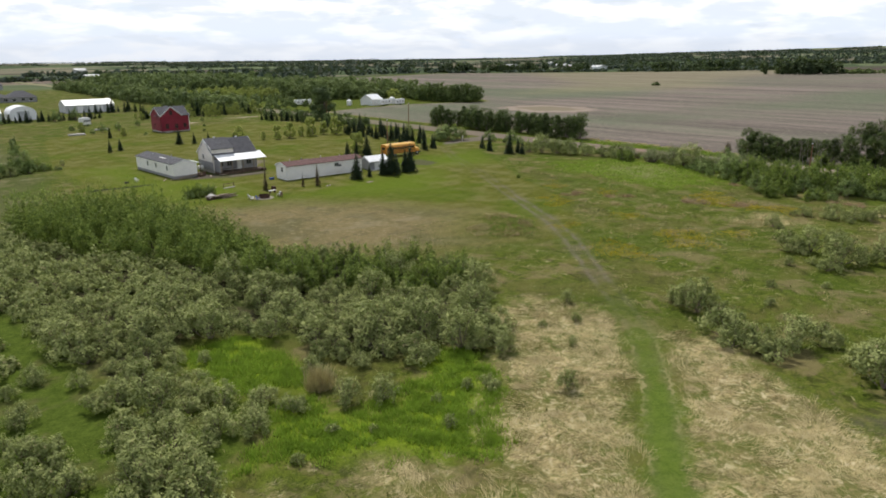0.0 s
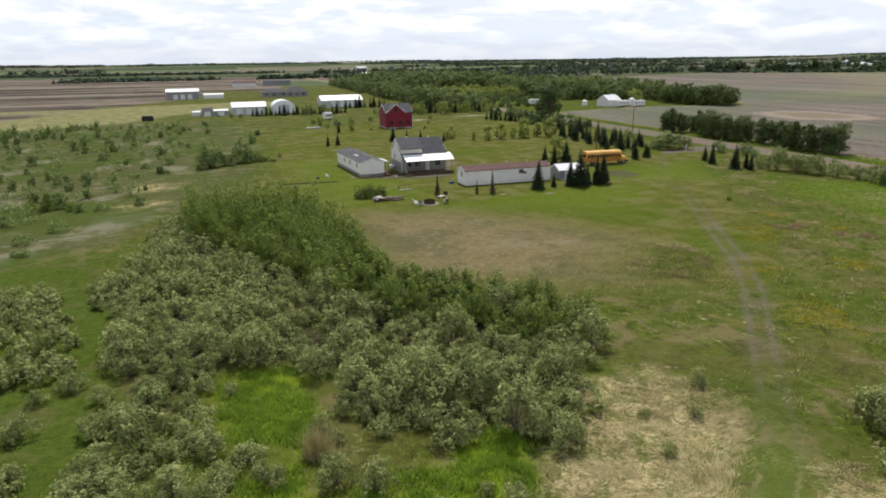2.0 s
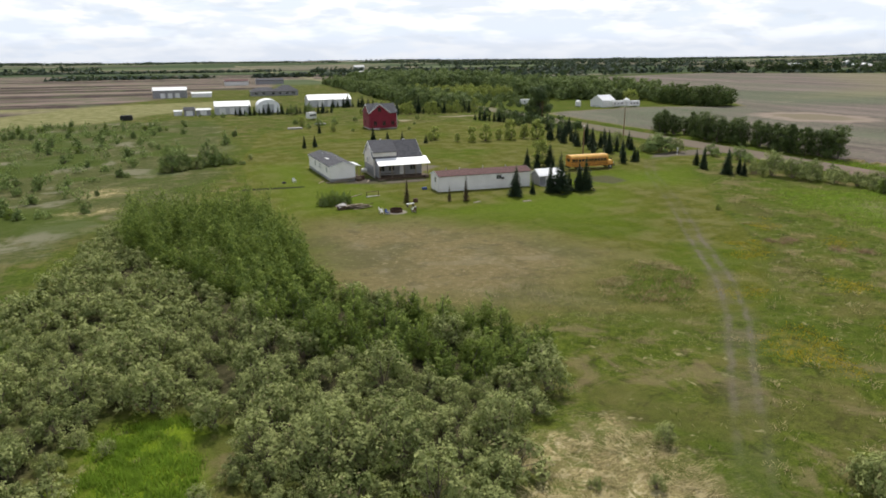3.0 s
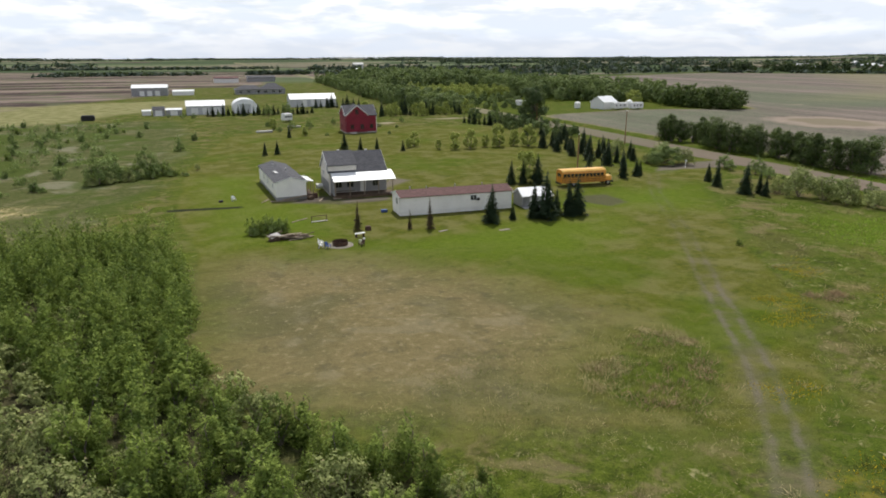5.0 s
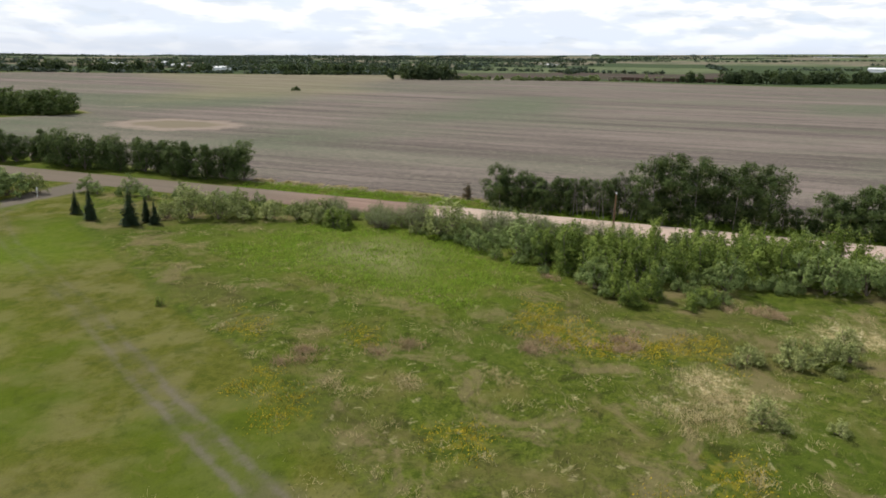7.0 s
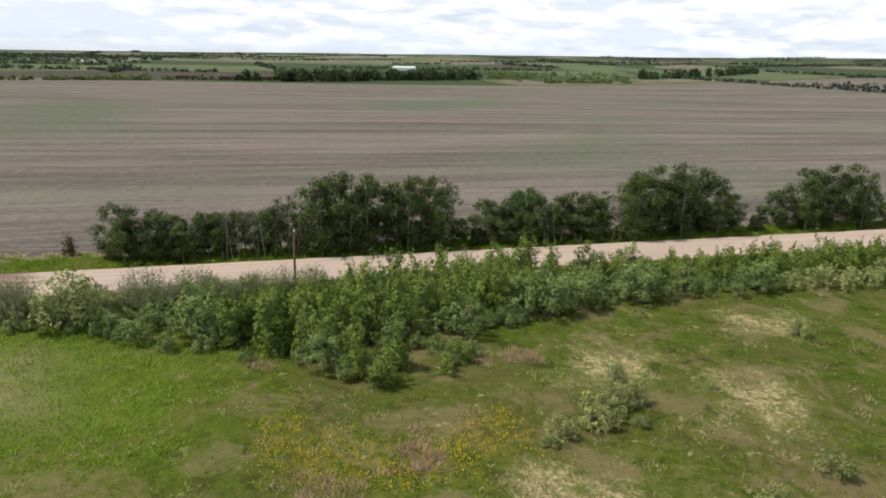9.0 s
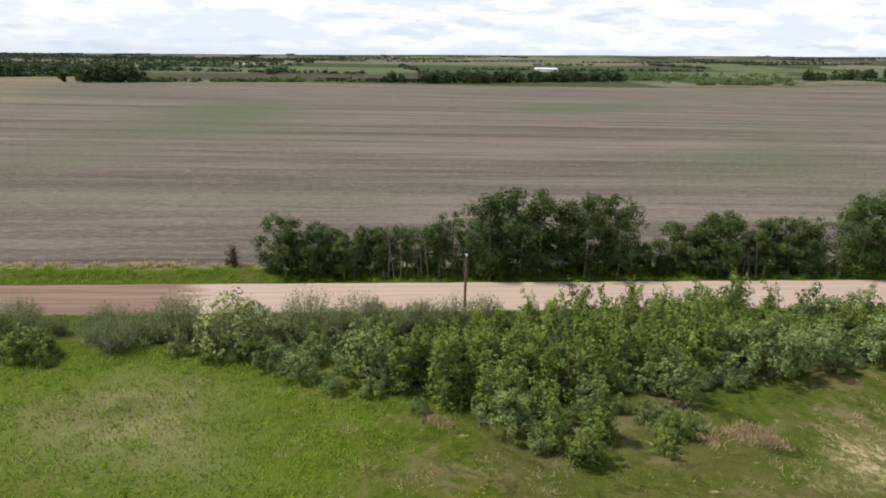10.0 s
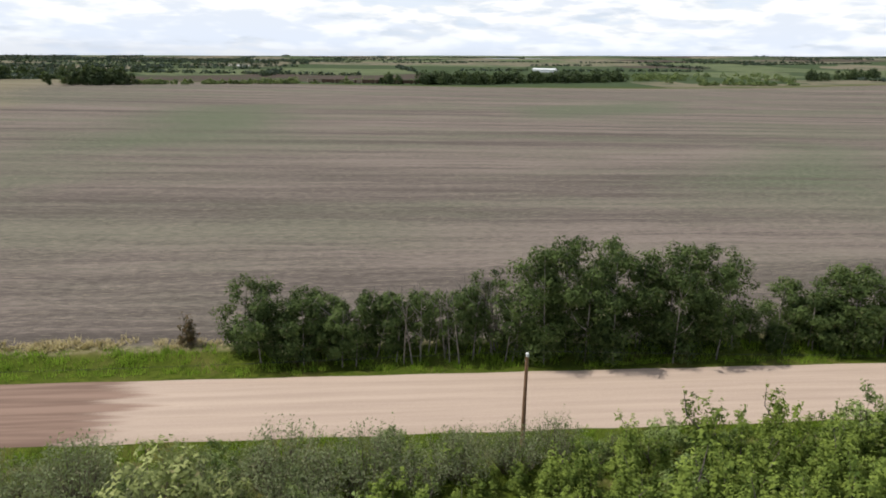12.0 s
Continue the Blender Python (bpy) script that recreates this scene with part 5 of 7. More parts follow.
plain_shed("white_garage", 17.4, 324, 0, 1.6, 1.4, 1.8, 2.2, M_TRIM, M_METAL, "little white shed at the yard's end")
plain_shed("white_house", 203.5, 291, 18, 4.4, 3.6, 3.0, 5.2, M_TRIM, M_METAL, "white gabled farmhouse among trailers", category="house")
arched_shed()
grey_bungalow()


def camper(x, y, turn, L, label):
    c = thing("camper_trailer", x, y, turn, label, "trailer", "parked trailers")
    part("shell", block(-L, L, -1.2, 1.2, 0.5, 2.9, 0.2), M_TRIM, c)
    for i in range(3):
        part("window", block(-L * 0.7 + i * L * 0.55, -L * 0.7 + i * L * 0.55 + 0.7, -1.22, -1.2, 1.5, 2.1), M_GLASS, c)
    for y2 in (-1.0, 1.0):
        part("wheel", rod((0.3, y2 - 0.1, 0.35), (0.3, y2 + 0.1, 0.35), 0.35, 12), M_BLACK, c)
    part("hitch", rod((L, 0, 0.5), (L + 1.0, 0, 0.45), 0.06), M_BLACK, c)


camper(206, 283, 10, 4.0, "white camper trailer in a farmyard")
camper(213, 281, 10, 3.4, "white camper trailer beside the farmhouse")
camper(176, 312, -10, 4.2, "white motorhome parked by the wood")
camper(66, 276, 20, 1.7, "white trailer parked near the red house")


def bin_tank(x, y, r, h):
    c = thing("grain_bin", x, y, 0, "round pale metal grain bin", "bin", "grain bins")
    bm = bmesh.new()
    tube(bm, [(0, 0, 0), (0, 0, h), (0, 0, h + r * 0.55)], [r, r, 0.15], 18)
    part("shell", bm, M_TRIM, c)
    part("lid", rod((0, 0, h + r * 0.5), (0, 0, h + r * 0.62), 0.3), M_STEEL, c)


bin_tank(217, 292, 1.5, 2.6)
bin_tank(194, 297, 1.3, 2.2)


# ---- poles, pit and clutter ----
def power_pole(x, y, h, label="weathered wooden power pole with a small crossarm"):
    p = thing("power_pole", x, y, 0, label, "pole", "power poles")
    bm = bmesh.new()
    tube(bm, [(0, 0, -0.4), (0.03, 0.02, h * 0.5), (0.05, 0, h)], [0.16, 0.13, 0.10], 10)
    part("shaft", bm, M_POLE, p)
    part("insulator", block(-0.10, 0.16, -0.09, 0.09, h - 0.02, h + 0.22, 0.03), M_TRIM, p, "pale insulator cap")
    part("bracket", block(-0.05, 0.5, -0.04, 0.04, h - 0.55, h - 0.45), M_STEEL, p)
    return p


power_pole(143.3, 54.7, 6.5)
power_pole(143.5, 184, 8.6)
power_pole(143.5, 236, 8.6)
power_pole(110.2, 150.8, 7.0)


def wire_run(a, b, sag):
    bm = bmesh.new()
    pts = [tuple(Vector(a).lerp(Vector(b), t) - Vector((0, 0, sag * 4 * t * (1 - t)))) for t in (i / 16 for i in range(17))]
    tube(bm, pts, [0.012] * 17, 4)
    return tagged(new("power_line", mesh_of("power_line", bm, M_BLACK)), "thin dark overhead wire between poles", "wire", "overhead wires")


wire_run((143.36, 54.7, 6.5), (143.5, 184, 8.55), 1.6)
wire_run((143.36, 54.7, 6.5), (143.4, -70, 7.0), 1.6)
wire_run((143.5, 184, 8.55), (143.5, 236, 8.5), 0.8)
power_pole(143.35, -70, 7.0)


def marker(x, y):
    p = thing("marker_post", x, y, 0, "white marker post at the driveway", "post")
    part("stake", block(-0.07, 0.07, -0.07, 0.07, -0.2, 1.6, 0.02), M_TRIM, p)
    part("plate", block(-0.2, 0.2, -0.10, -0.07, 1.1, 1.5), M_TRIM, p)


marker(132.6, 145.2)


def fire_pit():
    p = thing("fire_pit", 52.8, 109.0, 0, "rusty steel ring fire pit on a sandy pad", "fire pit")
    bm = bmesh.new()
    for r, z0, z1 in ((0.95, -0.05, 0.58), (0.91, -0.05, 0.58)):
        bmesh.ops.create_cone(bm, cap_ends=False, segments=28, radius1=r, radius2=r, depth=z1 - z0, matrix=Matrix.Translation((0, 0, (z0 + z1) / 2)))
    part("ring", bm, M_RUST, p)
    bm = bmesh.new()
    bmesh.ops.create_circle(bm, cap_ends=True, segments=24, radius=0.9, matrix=Matrix.Translation((0, 0, 0.14)))
    part("ash_bed", bm, M_SOOT, p)
    bm = bmesh.new()
    bmesh.ops.create_cone(bm, cap_ends=True, segments=24, radius1=1.75, radius2=1.6, depth=0.1, matrix=Matrix.Translation((0, 0, 0.0)))
    part("sand_pad", bm, M_SAND, p, "pale sandy pad")


fire_pit()


def lawn_chair(x, y, turn, mat, label):
    c = thing("lawn_chair", x, y, turn, label, "chair", "chairs round the fire pit")
    c.matrix_basis = c.matrix_basis @ Matrix.Diagonal((0.82, 0.82, 0.82, 1))
    part("seat", block(-0.3, 0.3, -0.28, 0.28, 0.38, 0.44, 0.02), mat, c)
    back = part("backrest", extrude_outline([(0.26, 0.42), (0.32, 0.42), (0.48, 1.0), (0.42, 1.0)], 0, -0.3, 0.3), mat, c)
    for sx in (-0.32, 0.32):
        part("armrest", block(sx - 0.05, sx + 0.05, -0.3, 0.34, 0.62, 0.66), mat, c)
        for sy in (-0.25, 0.28):
            part("leg", block(sx - 0.03, sx + 0.03, sy - 0.03, sy + 0.03, -0.02, 0.62), mat, c)


lawn_chair(50.4, 108.6, 70, M_TRIM, "white plastic lawn chair by the fire pit")
lawn_chair(50.6, 109.9, 100, M_TRIM, "white plastic lawn chair by the fire pit")
lawn_chair(51.1, 107.9, 40, M_BLUE, "blue plastic lawn chair by the fire pit")
lawn_chair(55.4, 108.5, -80, M_TRIM, "white plastic lawn chair by the fire pit")
lawn_chair(55.2, 107.6, -60, M_DARKWOOD, "dark wooden lawn chair by the fire pit")
lawn_chair(41.6, 141.3, 20, M_TRIM, "white plastic chair alone on the lawn")


def bench(x, y, turn):
    c = thing("bench", x, y, turn, "small pale bench near the fire pit", "bench")
    part("top", block(-0.7, 0.7, -0.25, 0.25, 0.42, 0.5, 0.02), M_TRIM, c)
    for sx in (-0.5, 0.5):
        part("support", block(sx - 0.06, sx + 0.06, -0.2, 0.2, -0.05, 0.42), M_DARKWOOD, c)


bench(56.0, 112.2, 10)


def lumber_pile():
    r = np.random.default_rng(5)
    p = thing("lumber_pile", 47.0, 114.2, 8, "heap of weathered boards and scrap beside a bush", "lumber")
    for i in range(26):
        n = r.uniform(0.7, 1.9)
        ob = part("board", block(-n, n, -0.1, 0.1, 0, 0.06), M_WOOD if i % 3 else M_DARKWOOD, p)
        ob.matrix_basis = pose(r.normal(0.5, 1.1), r.normal(0, 0.6), 0.03 + 0.022 * i, r.normal(0, 3), r.normal(0, 4), r.normal(5, 25))
    ob = part("metal_sheet", block(-0.75, 0.75, -0.5, 0.5, 0, 0.03), M_CONCRETE, p, "pale dull metal sheet")
    ob.matrix_basis = pose(-1.7, 0.1, 0.62, 14, -8, 20)
    part("crate", block(-2.3, -1.1, -0.4, 0.5, -0.02, 0.55), M_DARKWOOD, p)


lumber_pile()


def swing_frame():
    p = thing("swing_frame", 52.4, 122.6, 10, "bare wooden garden frame on the lawn", "frame")
    for x in (-1.1, 1.1):
        part("post", block(x - 0.04, x + 0.04, -0.04, 0.04, -0.1, 0.8), M_DARKWOOD, p)
    part("crossbar", block(-1.2, 1.2, -0.03, 0.03, 0.76, 0.84), M_DARKWOOD, p)
    part("base_board", block(-1.2, 1.2, -0.3, 0.0, 0.0, 0.10), M_CONCRETE, p, "pale base slab")


swing_frame()


def loose(name, x, y, turn, size, mat, label, category):
    ob = new(name, mesh_of(name, block(-size[0], size[0], -size[1], size[1], -0.02, size[2], min(size) * 0.2), mat))
    ob.matrix_basis = pose(x, y, float(land_height(x, y)), 0, 0, turn)
    return tagged(ob, label, category)


loose("plank", 49.8, 124.0, 38, (1.5, 0.12, 0.08), M_WOOD, "weathered plank lying on the lawn", "plank")
loose("plank", 46.4, 139.4, 60, (1.3, 0.12, 0.08), M_WOOD, "weathered plank by the mobile home", "plank")
loose("slab", 67.2, 111.4, 20, (0.7, 0.25, 0.05), M_SAND, "pale concrete slab on the lawn", "slab")
loose("slab", 75.2, 109.2, 10, (0.8, 0.3, 0.05), M_SAND, "pale concrete slab on the lawn", "slab")
loose("water_barrel", 62.6, 125.2, 0, (0.45, 0.3, 0.42), M_BLUE, "blue plastic tub beside the mobile home", "tub")
loose("black_bag", 39.6, 141.0, 0, (0.35, 0.25, 0.3), M_BLACK, "black bag on the lawn", "bag")
loose("compost_heap", 71.5, 158.0, 0, (0.9, 0.6, 0.5), M_SOOT, "dark heap on the back lawn", "heap")
loose("barrel", 57.8, 115.2, 0, (0.35, 0.35, 0.6), M_RUST, "rusty barrel by the browned spruce", "barrel")
loose("crate", 53.6, 138.4, 15, (0.5, 0.4, 0.55), M_DARKWOOD, "dark wooden crate beside the mobile home", "crate")
loose("barrel", 54.6, 139.6, 0, (0.32, 0.32, 0.8), M_RUST, "rusty barrel between the two homes", "barrel")
loose("plank", 55.2, 137.6, 70, (1.6, 0.14, 0.10), M_WOOD, "weathered plank between the two homes", "plank")
loose("pallet", 57.8, 137.6, 10, (0.6, 0.5, 0.15), M_WOOD, "grey wooden pallet in front of the porch", "pallet")
loose("plank", 60.2, 136.6, -12, (1.8, 0.13, 0.10), M_DARKWOOD, "dark plank lying before the porch", "plank")
loose("crate", 66.8, 137.4, 30, (0.45, 0.45, 0.5), M_DARKWOOD, "dark crate at the porch's end", "crate")
loose("plank", 49.2, 138.2, -6, (2.1, 0.14, 0.16), M_WOOD, "weathered plank along the home's gable", "plank")
loose("black_container", -1.2, 306.6, 0, (2.2, 1.6, 2.0), M_BLACK, "black container in the pasture", "container")
loose("gravel_mound", 55.5, 244, 0, (2.4, 1.0, 0.5), M_CONCRETE, "pale heap on the far lawn", "heap")
loose("gravel_mound", 66, 256, 0, (2.0, 0.8, 0.4), M_CONCRETE, "pale heap on the far lawn", "heap")


# ---- far yards and the railway ----
def far_shed(x, y, turn, L, W, top, wall, roof, label):
    h = thing("far_shed", x, y, turn, label, "shed", "far farm sheds")
    part("wall_body", gable_body(-L, L, -W, W, 0, top * 0.7, top, 0), wall, h)
    gable_roof(h, -L, L, -W, W, top * 0.7, top, 0, roof, 0.4, 0.3)


for x, y, L, W, top, wall, roof, label in (
        (880, 838, 22, 10, 9, M_TRIM, M_METAL, "long white shed in a far yard"), (930, 694, 14, 8, 7, M_METAL, M_METAL, "tall white shed in a far yard"), (1000, 815, 30, 9, 6, M_CONCRETE, M_RIBBED, "low pale shed in a far yard"),
        (1130, 965, 7, 5, 9, M_RIBBED, M_METAL, "pale tower of a far grain plant"), (1040, 860, 20, 8, 7, M_RIBBED, M_METAL, "grey shed in a far yard"), (950, 760, 18, 6, 5, M_CONCRETE, M_BROWNROOF, "low brownish shed in a far yard"),
        (1715, -337, 27, 10, 9, M_METAL, M_METAL, "white barn beyond the far trees"), (310, 1280, 9, 6, 9, M_RIBBED, M_RIBBED, "pale blocks of a far plant"), (255, 1000, 9, 5, 4, M_TRIM, M_METAL, "white shed far up the road"),
        (60, 660, 10, 6, 5, M_TRIM, M_BROWNROOF, "far house with a brown roof"), (90, 672, 12, 6, 5, M_GREYSIDE, M_SHINGLE, "grey house in a far yard")):
    far_shed(x, y, 62 if x > 500 else 0, L, W, top, wall, roof, label)


def boxcar(x, y, turn, i):
    c = thing("boxcar", x, y, turn, "rust-brown railway boxcar beyond the field" if i % 3 else "pale railway boxcar beyond the field", "railway car", "railway cars")
    part("box", block(-8.6, 8.6, -1.5, 1.5, 1.1, 5.4, 0.1), M_DARKWOOD if i % 3 else M_WOOD, c)
    part("door", block(-1.5, 1.5, -1.58, -1.5, 1.2, 5.0), M_RUST, c)
    for k in (-6, 6):
        part("bogie", block(k - 1.2, k + 1.2, -1.2, 1.2, 0, 1.1), M_BLACK, c)


for i in range(9):
    boxcar(1052 + 4.5 * i, 140 - 17.9 * i, -76, i)

# ---- growth: thickets, tree rows, single trees ----
rng = np.random.default_rng(11)
willows = Nursery([plant_kind("willow_shrub", 20 + i, willow_lumps, 1800, 0.090, M_WILLOW, 0.2, M_TWIG, 1.8, h, 0.03, 12, shell=0.5)
                   for i, h in enumerate((2.4, 2.8, 3.2, 2.2))], "grey-green leafy willow shrub growing in rough grass", "shrub", "willow shrubs")
poplars = Nursery([plant_kind("poplar_sapling", 40 + i, poplar_lumps, 2200, 0.095, M_POPLAR, 0.35, M_BARK, 1.7, h, 0.05, 6, shell=0.4)
                   for i, h in enumerate((4.6, 5.4, 3.9))], "slender bright green young poplar in a thicket", "tree", "young poplars")
SPARSE = [(-16, 30), (-18, 84), (3, 80), (5.5, 68), (6.4, 60), (6, 50), (6.5, 40), (11, 32), (10, 24)]
COPSE = [(15.4, 47.4), (18, 43.6), (20.2, 41.5), (19.5, 38), (14.4, 37.2), (11, 35), (8, 37.2), (9.6, 43.5), (12, 46.6)]
POPLARS_W = [(32.6, 108), (35, 91), (35.4, 79), (40.4, 67), (47.4, 60), (50, 54), (47.4, 50.5), (43, 51.5), (38, 55.5), (33.5, 60), (28, 68), (25.5, 80), (20, 90), (15, 101), (14.5, 112), (24, 115)]
rest_w, rest_p = [], []                                   # plants that go into the joined growth
taken = []
for x, y in strew(rng, POPLARS_W, 1.8, 5000, taken):
    s, t = rng.uniform(0.7, 1.2), rng.uniform(0.7, 1.1)
    if y < 60 and rng.random() < 0.12:
        willows.put(rng.integers(4), x, y, rng.uniform(0, 360), s, 1.0)
    elif y < 74:
        poplars.put(rng.integers(3), x, y, rng.uniform(0, 360), s * 0.95, t * 1.12)
    else:
        rest_p.append((x, y, 1.75 * s, min(7.2, (4.6 + 0.06 * (y - 74)) * rng.uniform(0.75, 1.3))))
for x, y in strew(rng, THICKET, 1.95, 6500, taken):
    s, t = rng.uniform(0.6, 1.2), rng.uniform(0.75, 1.12)
    if y < 70:
        willows.put(rng.integers(4), x, y, rng.uniform(0, 360), s, t)
    else:
        rest_w.append((x, y, 1.75 * s, 2.2 * s * t))
for x, y in strew(rng, COPSE, 2.0, 1500, taken):
    willows.put(rng.integers(4), x, y, rng.uniform(0, 360), rng.uniform(0.6, 1.0), rng.uniform(0.75, 1.0))
for x, y in strew(rng, SPARSE, 2.0, 1800, taken):
    s = rng.uniform(0.45, 1.05)
    if x > -4 and y < 56:
        willows.put(rng.integers(4), x, y, rng.uniform(0, 360), s)
    else:
        rest_w.append((x, y, 1.75 * s, 2.1 * s))
for x, y, s in ((23.4, 37.6, .62), (25.4, 36.2, .66), (24.4, 41.8, .4), (31, 33.5, .28), (37.5, 36.2, .72), (36.2, 38.2, .8), (39.8, 40.6, .75), (32.2, 32.4, .5), (28.2, 33.6, .35), (22.4, 33.2, .28), (20.2, 34.6, .3), (10.9, 33.4, .9),
                (9.2, 35.4, .85), (5.6, 41.6, .7), (4.4, 43.6, .6), (28.6, 30.4, .26), (26.4, 30.2, .3), (16.8, 33.0, .4), (9.4, 48.2, .6), (7.2, 56.0, .9), (9.6, 52.6, .7), (18.2, 50.6, .35), (23.6, 42.9, .5)):
    willows.put(rng.integers(4), x, y, rng.uniform(0, 360), s)
for x, y, s, t in ((45.3, 61.2, .62, 1.25), (46.4, 59.6, .4, .8), (51.2, 58, .32, 1.1), (48.4, 56.9, .38, .9), (42.4, 65.6, .55, 1.3), (38.6, 70.4, .6, 1.2)):
    poplars.put(rng.integers(3), x, y, rng.uniform(0, 360), s, t, "young poplar standing free at the lawn's edge")
alders = Nursery([plant_kind("green_willow", 30 + i, willow_lumps, 2300, 0.083, M_ALDER, 0.2, M_TWIG, 1.7, h, 0.03, 9, shell=0.5) for i, h in enumerate((2.4, 2.9, 3.3))],
                 "bushy light green willow at the roadside thicket's edge", "shrub", "roadside green willows")
ROADSIDE = [(139, 80), (134.8, 79.6), (131.6, 75.4), (129, 70), (125.4, 64.6), (123, 59), (119.4, 54.6), (117.2, 53), (117, 49.5), (119, 46.6), (117.6, 43.4), (119.8, 41), (124.6, 41.6), (127, 34.5), (128.6, 27), (128.6, -60), (141, -60), (141.6, 40), (141.6, 80)]
for x, y in strew(rng, [(140.5, 66), (131, 66), (125.6, 60), (122.4, 52), (127, 42), (131, 30), (133.5, 22), (133.5, -60), (140.5, -60)], 1.75, 3000, taken):
    s, t = rng.uniform(0.85, 1.3), rng.uniform(0.85, 1.2)
    if y > 46 and x > 132:
        s, t = (s * 0.75, t * 0.85) if y > 56 else (s * 0.9, t * 0.95)
    elif 26 < y:
        s, t = s * 1.12, t * 1.1
    else:
        s, t = s * 0.85, t * 0.85
    if y > 2:
        poplars.put(rng.integers(3), x, y, rng.uniform(0, 360), s, t)
    else:
        rest_p.append((x, y, 1.7 * s, 4.7 * s * t))
for x, y in strew(rng, ROADSIDE, 1.75, 3000, taken):
    s, t = rng.uniform(0.7, 1.3), rng.uniform(0.85, 1.1)
    if y > 58 and x > 132:
        s = min(s, 1.0) * 0.65
    if y > 0:
        alders.put(rng.integers(3), x, y, rng.uniform(0, 360), s, t)
    else:
        rest_w.append((x, y, 1.75 * s, 2.2 * s * t))
for x, y, s, t in ((118.6, 52.2, 1.0, 1.15), (117.4, 50.4, .9, 1.1), (119.6, 48.6, 1.05, 1.2), (117.8, 44.6, .85, 1.0), (119.4, 43.2, .9, 1.1), (138.8, 33.4, 1.0, 1.3), (139.2, 30.6, .9, 1.35), (136.8, 36.8, .8, 1.3), (137.4, 41.4, .75, 1.3)):
    poplars.put(rng.integers(3), x, y, rng.uniform(0, 360), s, t, "bright green young poplar rising above the roadside thicket")
for x, y, s in ((106.2, 40.4, .8), (105.4, 41.6, .5), (107.6, 37.0, .85), (108.8, 34.6, .9), (106.4, 34.0, .55), (109.6, 32.6, .6), (96.0, 40.4, .62), (95.2, 39.2, .5), (96.2, 35.8, .55), (95.8, 32.0, .6), (98, 25.4, .8), (109.8, 25.6, .4), (117.6, 9.6, .6),
                (85.4, 34.0, 1.0), (86.6, 31.6, .9), (90.6, 30.0, .8), (58.6, 32.4, 1.0), (57.4, 30.2, .9), (58.0, 28.4, .8), (52.6, 24.2, 1.1), (54.4, 25.8, 1.0), (53.6, 22.6, .8), (53.0, 20.6, .7), (56.2, 20.6, .8), (58.4, 19.4, .75), (56.2, 15.4, 1.0),
                (53.2, 13.2, 1.15), (55.2, 12.4, 1.1), (58.4, 15.4, .9), (61, 22, .4), (64.4, 26.4, .35), (79.2, 31, .35), (80.4, 27.2, .9), (83.2, 27.0, 1.0), (85.4, 25.4, .95), (84.6, 31.6, .6), (87.4, 23.4, .95), (90, 24, .8), (93.4, 22.4, .8), (81.6, 29.4, .6),
                (107.4, 37.8, .5), (110.7, 33.6, .6), (113, 32.2, .55), (36.3, 28.5, .5), (44.3, 37.8, .36), (50.6, 40.2, .42), (43, 33.4, .3), (47.4, 36.5, .3), (70, 29, .35), (74, 25, .45), (95.6, 39.2, .4)):
    willows.put(rng.integers(4), x, y, rng.uniform(0, 360), s * (1.2 if s > 0.65 else 1.0))
for x, y, s in ((99.5, 92.4, .36),):
    poplars.put(0, x, y, 40, s, 1.15)

brush = Nursery([twig_shrub("brush_shrub", 50 + i, 1.35, 1.7 + 0.25 * i, 200, 2600, 0.048) for i in range(3)],
                "thin grey-green brush shrub beside the road ditch", "shrub", "brush by the road")
for x, y, s in ((139.5, 75.5, 1.3), (138.6, 79, 1.2), (140.2, 71.5, 1.1), (138.4, 84, 1.0), (139.6, 67, 1.15), (140.3, 63.5, 1.2), (140.5, 59.5, 1.25), (139.8, 56, 1.2), (138, 88, 1.0), (140, 92, 0.9), (137, 73, 1.0), (137.5, 62, 1.1), (140.6, 49, .9),
                (138.2, 65.2, 1.5), (136.2, 68.4, 1.4), (138.8, 69.8, 1.6), (136, 77, 1.5), (137.2, 80.8, 1.6), (135.8, 85.6, 1.5), (139.6, 81.5, 1.5), (139.4, 87.2, 1.4), (138.8, 59.2, 1.4), (140.8, 95.5, 1.2), (139.5, 99.5, 1.2), (141, 53, 1.1), (138.6, 94, 1.4)):
    brush.put(rng.integers(3), x, y, rng.uniform(0, 360), s)
for x, y, s in ((133.2, 91.6, .9), (134.6, 90.2, 1.0), (133.8, 92.8, .8), (135.2, 92.4, .9), (132.8, 90.4, .7)):
    poplars.put(rng.integers(3), x, y, rng.uniform(0, 360), s, 1.0, "dense dark green bush standing alone by the ditch")
for x, y, s in ((134.4, 75.2, 1.65), (136.4, 72.6, 1.3), (136.5, 95.5, 1.4), (135.5, 99, 1.5), (134, 102.5, 1.5), (132.6, 106, 1.55), (131.4, 109.5, 1.5), (130, 113, 1.4), (129, 116.5, 1.4), (137.5, 104, .9), (136, 109, 1.0), (138.5, 98, 1.0), (135, 114, .9), (137, 83, .8), (134.6, 80, .9), (131.5, 118, .7)):
    willows.put(rng.integers(4), x, y, rng.uniform(0, 360), s * (1.0 if y < 92 else 1.05), 1.05)
for i in range(22):                                        # bushes in the ditch along the road
    alders.put(rng.integers(3), 139.6 + 1.4 * math.sin(i * 2.4), 97 + 2.1 * i + rng.normal(0, 0.5), rng.uniform(0, 360), rng.uniform(0.55, 1.0), rng.uniform(0.8, 1.1), "dull green bush in the roadside ditch")
stuff_leaves("willow_growth", rng, rest_w, 620, 0.135, M_WILLOW, willow_lumps, "grey-green willow scrub spreading away from the lawn", "scrub")
